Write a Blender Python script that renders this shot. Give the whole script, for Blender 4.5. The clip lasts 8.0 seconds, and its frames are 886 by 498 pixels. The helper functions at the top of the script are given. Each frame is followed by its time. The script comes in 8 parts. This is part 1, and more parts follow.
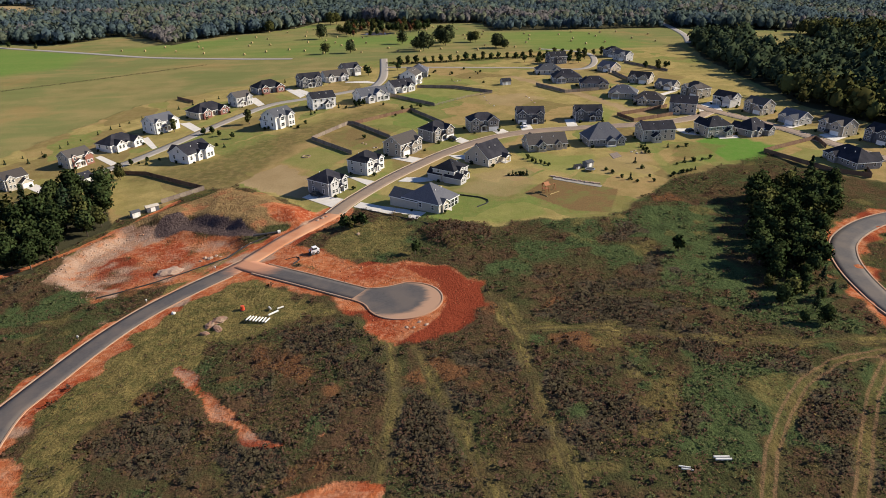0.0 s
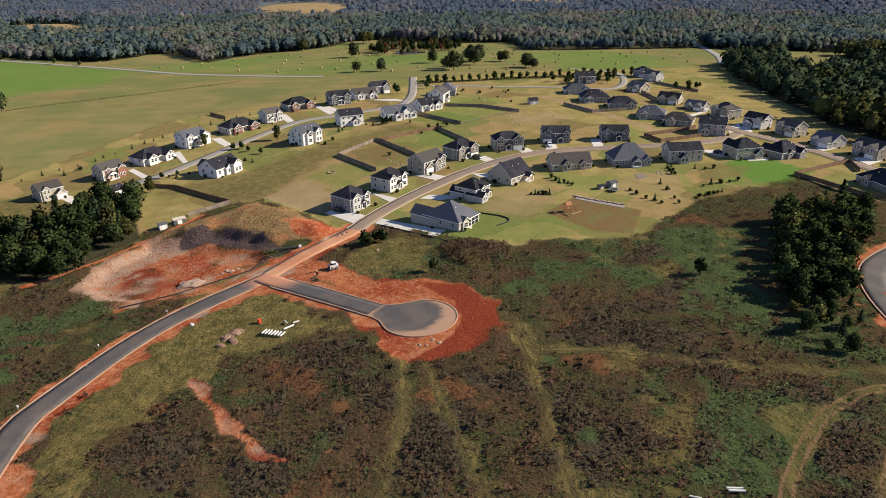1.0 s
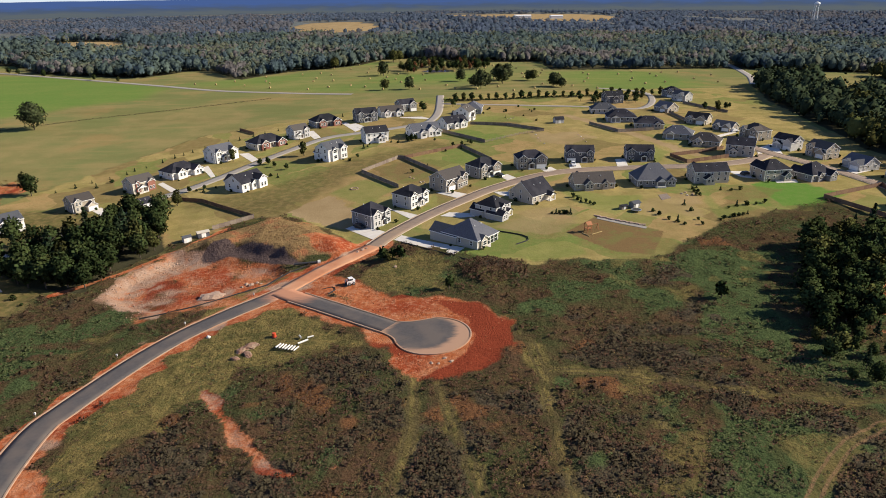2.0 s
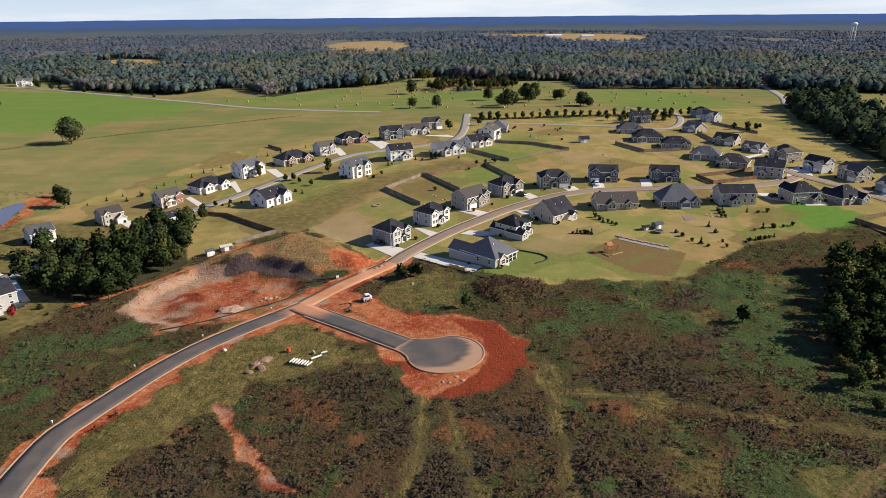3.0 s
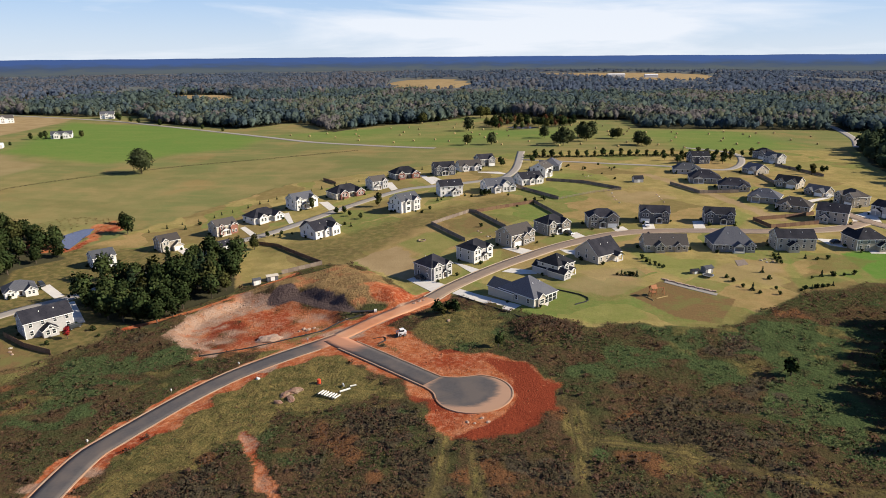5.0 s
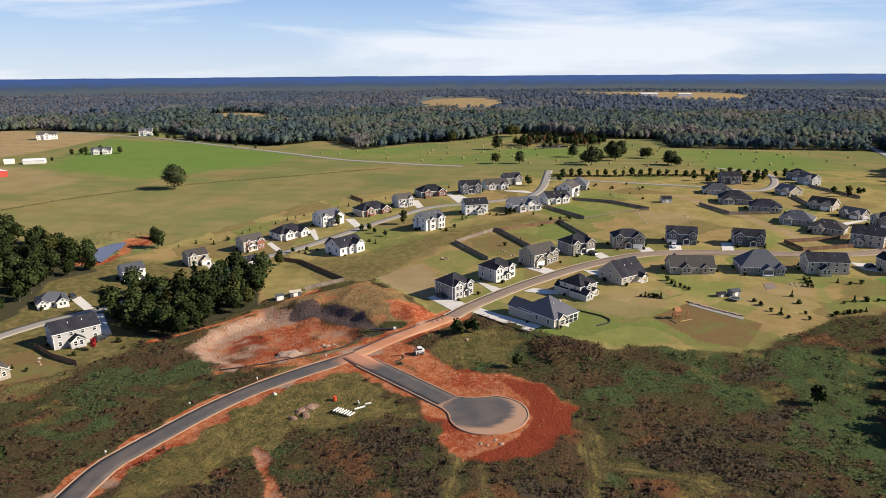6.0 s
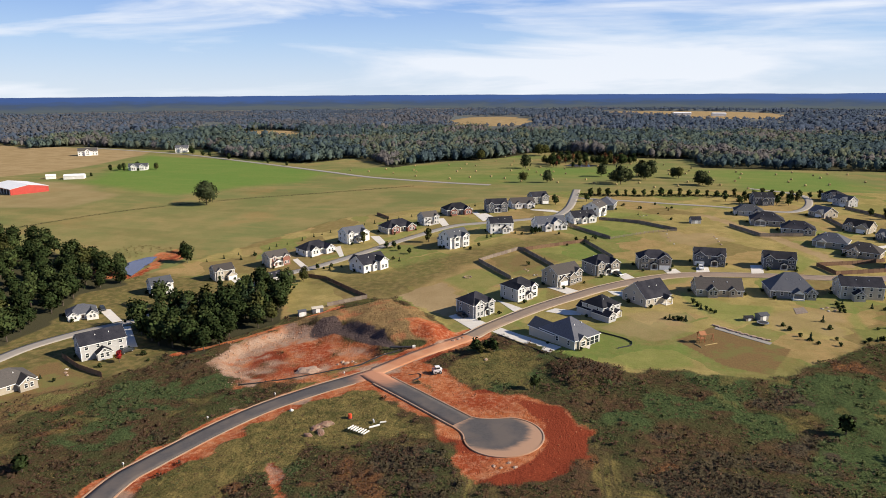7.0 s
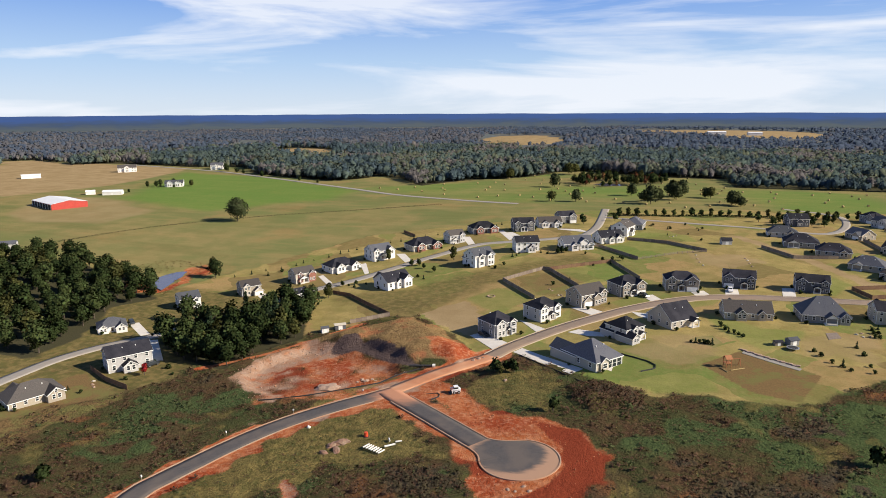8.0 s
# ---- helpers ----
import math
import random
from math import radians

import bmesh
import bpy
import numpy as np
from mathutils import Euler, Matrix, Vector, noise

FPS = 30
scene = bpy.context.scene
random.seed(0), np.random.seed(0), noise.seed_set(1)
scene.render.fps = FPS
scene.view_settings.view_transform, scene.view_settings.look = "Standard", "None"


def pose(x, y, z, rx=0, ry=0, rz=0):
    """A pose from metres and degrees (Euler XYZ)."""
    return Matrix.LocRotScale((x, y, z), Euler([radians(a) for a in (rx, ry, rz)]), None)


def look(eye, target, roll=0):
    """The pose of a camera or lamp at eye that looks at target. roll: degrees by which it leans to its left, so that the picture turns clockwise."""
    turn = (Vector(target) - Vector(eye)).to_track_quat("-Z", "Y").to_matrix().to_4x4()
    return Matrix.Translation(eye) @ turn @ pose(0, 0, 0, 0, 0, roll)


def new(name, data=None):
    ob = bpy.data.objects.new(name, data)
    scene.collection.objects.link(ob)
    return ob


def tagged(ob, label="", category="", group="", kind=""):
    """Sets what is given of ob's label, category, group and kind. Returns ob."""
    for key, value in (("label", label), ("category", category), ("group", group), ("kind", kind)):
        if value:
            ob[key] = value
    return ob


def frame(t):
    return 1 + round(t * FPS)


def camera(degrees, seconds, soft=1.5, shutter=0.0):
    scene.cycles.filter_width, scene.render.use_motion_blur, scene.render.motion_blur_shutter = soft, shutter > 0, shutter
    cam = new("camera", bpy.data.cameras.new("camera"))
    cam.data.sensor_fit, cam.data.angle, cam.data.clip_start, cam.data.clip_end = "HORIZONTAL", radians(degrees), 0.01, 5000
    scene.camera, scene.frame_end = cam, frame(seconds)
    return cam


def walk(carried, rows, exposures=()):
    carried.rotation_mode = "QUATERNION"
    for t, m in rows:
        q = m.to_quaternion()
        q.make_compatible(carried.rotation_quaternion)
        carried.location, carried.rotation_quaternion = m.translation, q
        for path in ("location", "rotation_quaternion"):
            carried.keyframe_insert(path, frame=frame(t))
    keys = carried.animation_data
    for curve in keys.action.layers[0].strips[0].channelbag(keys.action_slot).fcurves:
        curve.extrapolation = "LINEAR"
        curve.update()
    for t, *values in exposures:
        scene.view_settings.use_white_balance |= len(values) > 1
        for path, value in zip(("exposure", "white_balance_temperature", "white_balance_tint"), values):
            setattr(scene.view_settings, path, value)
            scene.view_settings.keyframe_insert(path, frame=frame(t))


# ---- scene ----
cam = camera(69.0, 8.0, soft=0.9)
PATH = [
    (0.0, (5.165, -0.112, 73.774), (22.875, 180.598, -10.072), -0.67),
    (0.5, (6.836, -0.113, 73.780), (20.024, 182.120, -7.565), -0.63),
    (1.0, (8.499, -0.074, 73.775), (17.263, 183.516, -5.077), -0.63),
    (1.5, (10.153, 0.005, 73.769), (14.561, 184.806, -2.581), -0.63),
    (2.0, (11.798, 0.126, 73.767), (11.877, 186.001, -0.061), -0.61),
    (2.5, (13.434, 0.288, 73.774), (9.168, 187.105, 2.493), -0.58),
    (3.0, (15.059, 0.491, 73.796), (6.397, 188.117, 5.082), -0.54),
    (3.5, (16.675, 0.734, 73.834), (3.540, 189.029, 7.709), -0.51),
    (4.0, (18.281, 1.016, 73.890), (0.588, 189.834, 10.371), -0.47),
    (4.5, (19.878, 1.337, 73.965), (-2.455, 190.526, 13.065), -0.45),
    (5.0, (21.464, 1.695, 74.057), (-5.570, 191.099, 15.787), -0.43),
    (5.5, (23.041, 2.088, 74.164), (-8.728, 191.551, 18.536), -0.41),
    (6.0, (24.609, 2.515, 74.283), (-11.904, 191.883, 21.308), -0.39),
    (6.5, (26.168, 2.972, 74.408), (-15.076, 192.097, 24.101), -0.36),
    (7.0, (27.718, 3.459, 74.535), (-18.248, 192.189, 26.913), -0.32),
    (7.5, (29.260, 3.971, 74.655), (-21.454, 192.148, 29.740), -0.28),
    (8.0, (30.795, 4.506, 74.759), (-24.782, 191.941, 32.576), -0.29),
]
walk(cam, [(t, look(e, g, r)) for t, e, g, r in PATH])

# ---- light ----
SUN_EL, SUN_AZ = radians(31), radians(1)   # height, and bearing from +x towards +y
sun_dir = Vector((math.cos(SUN_EL) * math.cos(SUN_AZ), math.cos(SUN_EL) * math.sin(SUN_AZ), math.sin(SUN_EL)))
sun = bpy.data.lights.new("sun", "SUN")
sun.energy, sun.angle, sun.color = 6.0, radians(0.6), (1.0, 0.89, 0.73)
new("sun", sun).matrix_world = look(sun_dir * 500, (0, 0, 0))

world = bpy.data.worlds.new("world")
scene.world = world
world.use_nodes = True
wn, wl = world.node_tree.nodes, world.node_tree.links
wn.clear()
sky = wn.new("ShaderNodeTexSky")
sky.sky_type, sky.sun_disc = "NISHITA", False
sky.sun_elevation, sky.sun_rotation = SUN_EL, radians(90) - SUN_AZ
sky.air_density, sky.dust_density, sky.ozone_density = 1.0, 0.2, 1.5
coord = wn.new("ShaderNodeTexCoord")
flat = wn.new("ShaderNodeMapping")
flat.inputs["Scale"].default_value = (1.0, 1.6, 9.0)
flat.inputs["Rotation"].default_value = (0.0, radians(3), radians(20))
cloud = wn.new("ShaderNodeTexNoise")
cloud.inputs["Scale"].default_value, cloud.inputs["Detail"].default_value = 1.7, 7.0
cloud.inputs["Roughness"].default_value, cloud.inputs["Distortion"].default_value = 0.55, 0.5
thin = wn.new("ShaderNodeMapRange")
thin.inputs["From Min"].default_value, thin.inputs["From Max"].default_value = 0.47, 0.61
white = wn.new("ShaderNodeMix")
white.data_type = "RGBA"
white.inputs["B"].default_value = (11.4, 11.8, 12.6, 1)
part_of = wn.new("ShaderNodeMath")
part_of.operation = "MULTIPLY"
part_of.inputs[1].default_value = 0.8
back = wn.new("ShaderNodeBackground")
back.inputs["Strength"].default_value = 0.06
wout = wn.new("ShaderNodeOutputWorld")
wl.new(coord.outputs["Generated"], flat.inputs["Vector"])
wl.new(flat.outputs["Vector"], cloud.inputs["Vector"])
wl.new(cloud.outputs["Fac"], thin.inputs["Value"])
wl.new(thin.outputs["Result"], part_of.inputs[0])
# clear autumn air: pale blue at the horizon, deep blue overhead
height = wn.new("ShaderNodeSeparateXYZ")
rise = wn.new("ShaderNodeValToRGB")
for k, (at_, c_) in enumerate(((0.0, (0.84, 0.98, 1.16)), (0.07, (0.56, 0.79, 1.14)), (0.17, (0.19, 0.42, 1.02)), (0.30, (0.11, 0.24, 0.60)), (0.7, (0.07, 0.15, 0.40)))):
    e_ = rise.color_ramp.elements[k] if k < 2 else rise.color_ramp.elements.new(at_)
    e_.position, e_.color = at_, (*c_, 1)
air = wn.new("ShaderNodeMix")
air.data_type = "RGBA"
air.inputs["Factor"].default_value = 0.85
scale_up = wn.new("ShaderNodeVectorMath")
scale_up.operation = "SCALE"
scale_up.inputs["Scale"].default_value = 10.5
wl.new(coord.outputs["Generated"], height.inputs["Vector"])
wl.new(height.outputs["Z"], rise.inputs["Fac"])
wl.new(rise.outputs["Color"], scale_up.inputs[0])
wl.new(sky.outputs["Color"], air.inputs["A"])
wl.new(scale_up.outputs["Vector"], air.inputs["B"])
wl.new(air.outputs["Result"], white.inputs["A"])
low_down = wn.new("ShaderNodeMapRange")
low_down.inputs["From Min"].default_value, low_down.inputs["From Max"].default_value = 0.45, 0.2
wl.new(height.outputs["Z"], low_down.inputs["Value"])
fewer = wn.new("ShaderNodeMath")
fewer.operation = "MULTIPLY"
wl.new(part_of.outputs["Value"], fewer.inputs[0])
wl.new(low_down.outputs["Result"], fewer.inputs[1])
wl.new(fewer.outputs["Value"], white.inputs["Factor"])
wl.new(white.outputs["Result"], back.inputs["Color"])
wl.new(back.outputs["Background"], wout.inputs["Surface"])
scene.view_settings.exposure = 0.42

# ---- materials ----
def mat(name, a, b, scale=1.0, rough=0.85, bump=0.0, bump_scale=None, c=None, big=0.08, metal=0.0, per_object=0.0, per_island=0.0, detail=6.0, coord="Object"):
    """Two colours in fine grain, a third in large stains, with relief."""
    m = bpy.data.materials.new(name)
    m.use_nodes = True
    n, l = m.node_tree.nodes, m.node_tree.links
    p = n["Principled BSDF"]
    p.inputs["Roughness"].default_value, p.inputs["Metallic"].default_value = rough, metal
    at = n.new("ShaderNodeTexCoord").outputs[coord]
    fine = n.new("ShaderNodeTexNoise")
    fine.inputs["Scale"].default_value, fine.inputs["Detail"].default_value = scale, detail
    l.new(at, fine.inputs["Vector"])
    spread = n.new("ShaderNodeMapRange")
    spread.inputs["From Min"].default_value, spread.inputs["From Max"].default_value = 0.3, 0.7
    l.new(fine.outputs["Fac"], spread.inputs["Value"])
    mix = n.new("ShaderNodeMix")
    mix.data_type = "RGBA"
    mix.inputs["A"].default_value, mix.inputs["B"].default_value = (*a, 1), (*b, 1)
    l.new(spread.outputs["Result"], mix.inputs["Factor"])
    col = mix.outputs["Result"]
    if c:
        wide = n.new("ShaderNodeTexNoise")
        wide.inputs["Scale"].default_value, wide.inputs["Detail"].default_value = scale * big, 3.0
        l.new(at, wide.inputs["Vector"])
        edge = n.new("ShaderNodeMapRange")
        edge.inputs["From Min"].default_value, edge.inputs["From Max"].default_value = 0.42, 0.64
        l.new(wide.outputs["Fac"], edge.inputs["Value"])
        mix2 = n.new("ShaderNodeMix")
        mix2.data_type = "RGBA"
        mix2.inputs["B"].default_value = (*c, 1)
        l.new(edge.outputs["Result"], mix2.inputs["Factor"])
        l.new(col, mix2.inputs["A"])
        col = mix2.outputs["Result"]
    if per_object or per_island:
        hsv = n.new("ShaderNodeHueSaturation")
        vary = n.new("ShaderNodeMapRange")
        k = per_object or per_island
        vary.inputs["To Min"].default_value, vary.inputs["To Max"].default_value = 1 - k, 1 + k
        source = n.new("ShaderNodeObjectInfo").outputs["Random"] if per_object else n.new("ShaderNodeNewGeometry").outputs["Random Per Island"]
        l.new(source, vary.inputs["Value"])
        l.new(vary.outputs["Result"], hsv.inputs["Value"])
        hue = n.new("ShaderNodeMapRange")
        hue.inputs["To Min"].default_value, hue.inputs["To Max"].default_value = 0.5 - 0.06 * k, 0.5 + 0.05 * k
        l.new(source, hue.inputs["Value"])
        l.new(hue.outputs["Result"], hsv.inputs["Hue"])
        l.new(col, hsv.inputs["Color"])
        col = hsv.outputs["Color"]
    l.new(col, p.inputs["Base Color"])
    if bump:
        relief = n.new("ShaderNodeTexNoise")
        relief.inputs["Scale"].default_value, relief.inputs["Detail"].default_value = bump_scale or scale * 2, 5.0
        l.new(at, relief.inputs["Vector"])
        b_ = n.new("ShaderNodeBump")
        b_.inputs["Strength"].default_value, b_.inputs["Distance"].default_value = 1.0, bump
        l.new(relief.outputs["Fac"], b_.inputs["Height"])
        l.new(b_.outputs["Normal"], p.inputs["Normal"])
    return m


def shingles(name, a, b, c):
    """Felt shingles: matt, in courses, with weathered streaks."""
    m = mat(name, a, b, 2.5, 0.95, 0.02, 5.0, c, 0.1, per_object=0.25)
    m.node_tree.nodes["Principled BSDF"].inputs["Specular IOR Level"].default_value = 0.12
    return m


def siding(name, a, b):
    """Lapped boards: fine level steps, grain and weather stains."""
    m = mat(name, a, b, 2.0, 0.7, c=tuple(v * 0.9 for v in a), big=0.2, per_object=0.06)
    n, l = m.node_tree.nodes, m.node_tree.links
    wave = n.new("ShaderNodeTexWave")
    wave.bands_direction, wave.wave_profile = "Z", "SAW"
    wave.inputs["Scale"].default_value = 1.6
    b_ = n.new("ShaderNodeBump")
    b_.inputs["Distance"].default_value = 0.03
    l.new(n.new("ShaderNodeTexCoord").outputs["Object"], wave.inputs["Vector"])
    l.new(wave.outputs["Fac"], b_.inputs["Height"])
    l.new(b_.outputs["Normal"], n["Principled BSDF"].inputs["Normal"])
    return m


def leafy(name, a, b, k=0.35):
    m = mat(name, a, b, 0.6, 0.75, per_island=k)
    p = m.node_tree.nodes["Principled BSDF"]
    p.inputs["Specular IOR Level"].default_value = 0.0
    p.inputs["Roughness"].default_value = 1.0
    return m


M = {
    "white": siding("white_siding", (0.78, 0.76, 0.73), (0.70, 0.69, 0.66)),
    "cream": siding("cream_siding", (0.50, 0.45, 0.37), (0.43, 0.39, 0.32)),
    "beige": siding("beige_siding", (0.40, 0.35, 0.28), (0.34, 0.30, 0.24)),
    "grey": siding("grey_siding", (0.26, 0.255, 0.25), (0.22, 0.215, 0.21)),
    "pale": siding("pale_grey_siding", (0.50, 0.49, 0.48), (0.43, 0.425, 0.42)),
    "slate": siding("slate_siding", (0.10, 0.11, 0.13), (0.075, 0.08, 0.10)),
    "stone": mat("ledge_stone", (0.30, 0.26, 0.21), (0.17, 0.15, 0.13), 3.0, 0.9, 0.05, per_object=0.1),
    "brick": mat("red_brick", (0.26, 0.10, 0.07), (0.18, 0.08, 0.06), 6.0, 0.9, 0.02, per_object=0.1),
    "trim": mat("white_trim", (0.80, 0.80, 0.78), (0.72, 0.72, 0.70), 1.5, 0.5),
    "shingle": shingles("charcoal_shingle", (0.026, 0.026, 0.033), (0.015, 0.016, 0.022), (0.034, 0.034, 0.042)),
    "shingle_grey": shingles("grey_shingle", (0.098, 0.102, 0.116), (0.064, 0.068, 0.082), (0.090, 0.094, 0.106)),
    "shingle_brown": shingles("brown_shingle", (0.090, 0.080, 0.074), (0.060, 0.054, 0.052), (0.072, 0.066, 0.062)),
    "glass": mat("window_glass", (0.02, 0.025, 0.03), (0.03, 0.035, 0.04), 0.7, 0.08),
    "door": mat("dark_door_paint", (0.06, 0.04, 0.035), (0.05, 0.035, 0.03), 1.0, 0.5),
    "concrete": mat("pale_concrete", (0.62, 0.59, 0.54), (0.53, 0.50, 0.45), 0.8, 0.9, 0.01, 4.0, (0.56, 0.52, 0.46), 0.3),
    "concrete_dusty": mat("clay_dusted_concrete", (0.46, 0.38, 0.29), (0.37, 0.29, 0.21), 0.6, 0.9, 0.01, 3.0, (0.42, 0.31, 0.21), 0.3),
    "kerb": mat("kerb_concrete", (0.40, 0.285, 0.20), (0.30, 0.20, 0.135), 0.5, 0.9, 0.01, 3.0, (0.38, 0.21, 0.125), 0.3),
    "asphalt": mat("new_asphalt", (0.080, 0.072, 0.069), (0.060, 0.054, 0.053), 1.6, 0.9, 0.01, 6.0, (0.105, 0.086, 0.074), 0.12),
    "asphalt_old": mat("worn_asphalt", (0.235, 0.175, 0.130), (0.190, 0.140, 0.105), 0.6, 0.9, 0.01, 4.0, (0.26, 0.185, 0.125), 0.12),
    "road_pale": mat("pale_old_road", (0.285, 0.262, 0.230), (0.235, 0.215, 0.190), 0.4, 0.9, 0.01, 4.0, (0.27, 0.235, 0.195), 0.1),
    "clay_road": mat("packed_clay", (0.46, 0.200, 0.098), (0.39, 0.158, 0.072), 0.5, 0.95, 0.05, 2.0, (0.51, 0.27, 0.15), 0.25),
    "clay": mat("red_clay", (0.36, 0.105, 0.035), (0.24, 0.065, 0.025), 0.7, 0.95, 0.15, 1.2, (0.42, 0.17, 0.08), 0.2),
    "wood_grey": mat("weathered_fence_wood", (0.25, 0.20, 0.155), (0.16, 0.125, 0.10), 1.5, 0.9, per_object=0.2),
    "wood_brown": mat("brown_fence_wood", (0.22, 0.125, 0.070), (0.14, 0.078, 0.046), 1.5, 0.9, per_object=0.2),
    "wood_play": mat("orange_timber", (0.35, 0.14, 0.05), (0.26, 0.10, 0.04), 2.0, 0.8),
    "bark": mat("bark", (0.10, 0.075, 0.055), (0.06, 0.045, 0.035), 3.0, 0.95, 0.03),
    "leaf": leafy("oak_leaves", (0.050, 0.066, 0.023), (0.034, 0.047, 0.018)),
    "leaf_dark": leafy("dark_leaves", (0.033, 0.047, 0.017), (0.023, 0.034, 0.013)),
    "leaf_olive": leafy("olive_leaves", (0.072, 0.072, 0.024), (0.047, 0.053, 0.019)),
    "leaf_autumn": leafy("turning_leaves", (0.168, 0.090, 0.036), (0.120, 0.066, 0.034)),
    "leaf_field": leafy("field_oak_leaves", (0.060, 0.072, 0.032), (0.042, 0.052, 0.025)),
    "leaf_rust": leafy("rusty_leaves", (0.155, 0.062, 0.030), (0.105, 0.050, 0.028)),
    "leaf_red": leafy("red_leaves", (0.30, 0.03, 0.02), (0.22, 0.025, 0.02)),
    "needle": leafy("pine_needles", (0.034, 0.052, 0.026), (0.024, 0.039, 0.021)),
    "weed_green": leafy("green_weeds", (0.102, 0.116, 0.050), (0.070, 0.082, 0.036), 0.22),
    "weed_brown": leafy("dead_brown_weeds", (0.116, 0.070, 0.044), (0.076, 0.047, 0.032), 0.22),
    "weed_straw": leafy("dry_straw_weeds", (0.190, 0.140, 0.056), (0.125, 0.094, 0.040), 0.25),
    "weed_dark": leafy("dark_scrub", (0.088, 0.072, 0.043), (0.060, 0.050, 0.031), 0.2),
    "wood_near": leafy("belt_leaves", (0.042, 0.057, 0.030), (0.030, 0.042, 0.024), 0.3),
    # far leaves: the air's haze is put into their colours, paler and bluer
    "wood_far": leafy("far_hazy_woods", (0.077, 0.103, 0.084), (0.058, 0.079, 0.074), 0.16),
    "wood_far_olive": leafy("far_hazy_olive_woods", (0.107, 0.119, 0.077), (0.080, 0.091, 0.067), 0.16),
    "wood_far_brown": leafy("far_hazy_turning_woods", (0.128, 0.116, 0.110), (0.096, 0.092, 0.093), 0.16),
    "wood_pine": leafy("far_hazy_pines", (0.055, 0.079, 0.085), (0.044, 0.064, 0.076), 0.16),
    "wood_haze_blue": leafy("distant_hazy_woods", (0.069, 0.089, 0.119), (0.057, 0.074, 0.108), 0.16),
    "wood_haze_brown": leafy("distant_hazy_brown_woods", (0.105, 0.104, 0.111), (0.081, 0.086, 0.101), 0.16),
    # matches the far crowns, so its colour includes the same haze
    "canopy": mat("far_hazy_canopy", (0.072, 0.084, 0.078), (0.054, 0.066, 0.066), 0.05, 0.9, 3.0, 0.08, (0.078, 0.074, 0.060), 0.06),
    "hay": mat("hay_bale", (0.40, 0.30, 0.13), (0.30, 0.22, 0.09), 3.0, 0.95, 0.03),
    "water": mat("pond_water", (0.095, 0.092, 0.125), (0.080, 0.078, 0.105), 0.3, 0.12, 0.01, 0.6),
    "barn_red": mat("red_sheet_steel", (0.42, 0.045, 0.03), (0.34, 0.035, 0.025), 0.6, 0.5),
    "barn_roof": mat("white_sheet_steel", (0.78, 0.78, 0.76), (0.70, 0.70, 0.69), 0.4, 0.45),
    "shade": mat("opening_shade", (0.02, 0.02, 0.02), (0.015, 0.015, 0.015), 1.0, 0.9),
    "pvc": mat("white_pipe", (0.66, 0.65, 0.60), (0.54, 0.53, 0.48), 1.0, 0.5),
    "orange": mat("orange_plastic", (0.55, 0.07, 0.02), (0.48, 0.06, 0.02), 1.0, 0.6),
    "black": mat("black_rubber", (0.02, 0.02, 0.02), (0.03, 0.03, 0.03), 2.0, 0.8),
    "pipe_black": mat("black_pipe", (0.03, 0.03, 0.033), (0.02, 0.02, 0.022), 1.0, 0.6),
    "car_white": mat("white_car_paint", (0.75, 0.75, 0.75), (0.70, 0.70, 0.70), 0.3, 0.25),
    "car_dark": mat("dark_car_paint", (0.03, 0.035, 0.04), (0.025, 0.03, 0.035), 0.3, 0.25),
    "car_silver": mat("silver_car_paint", (0.40, 0.41, 0.42), (0.36, 0.37, 0.38), 0.3, 0.3, metal=0.3),
    "heap_soil": mat("dumped_soil", (0.24, 0.130, 0.084), (0.15, 0.082, 0.056), 1.2, 0.95, 0.12, 2.5, (0.24, 0.17, 0.12), 0.4),
    "stone_pale": mat("pale_rubble", (0.38, 0.27, 0.20), (0.25, 0.165, 0.12), 1.5, 0.95, 0.08),
    "steel": mat("galvanised_steel", (0.45, 0.46, 0.47), (0.36, 0.37, 0.38), 1.5, 0.4, metal=0.6),
}


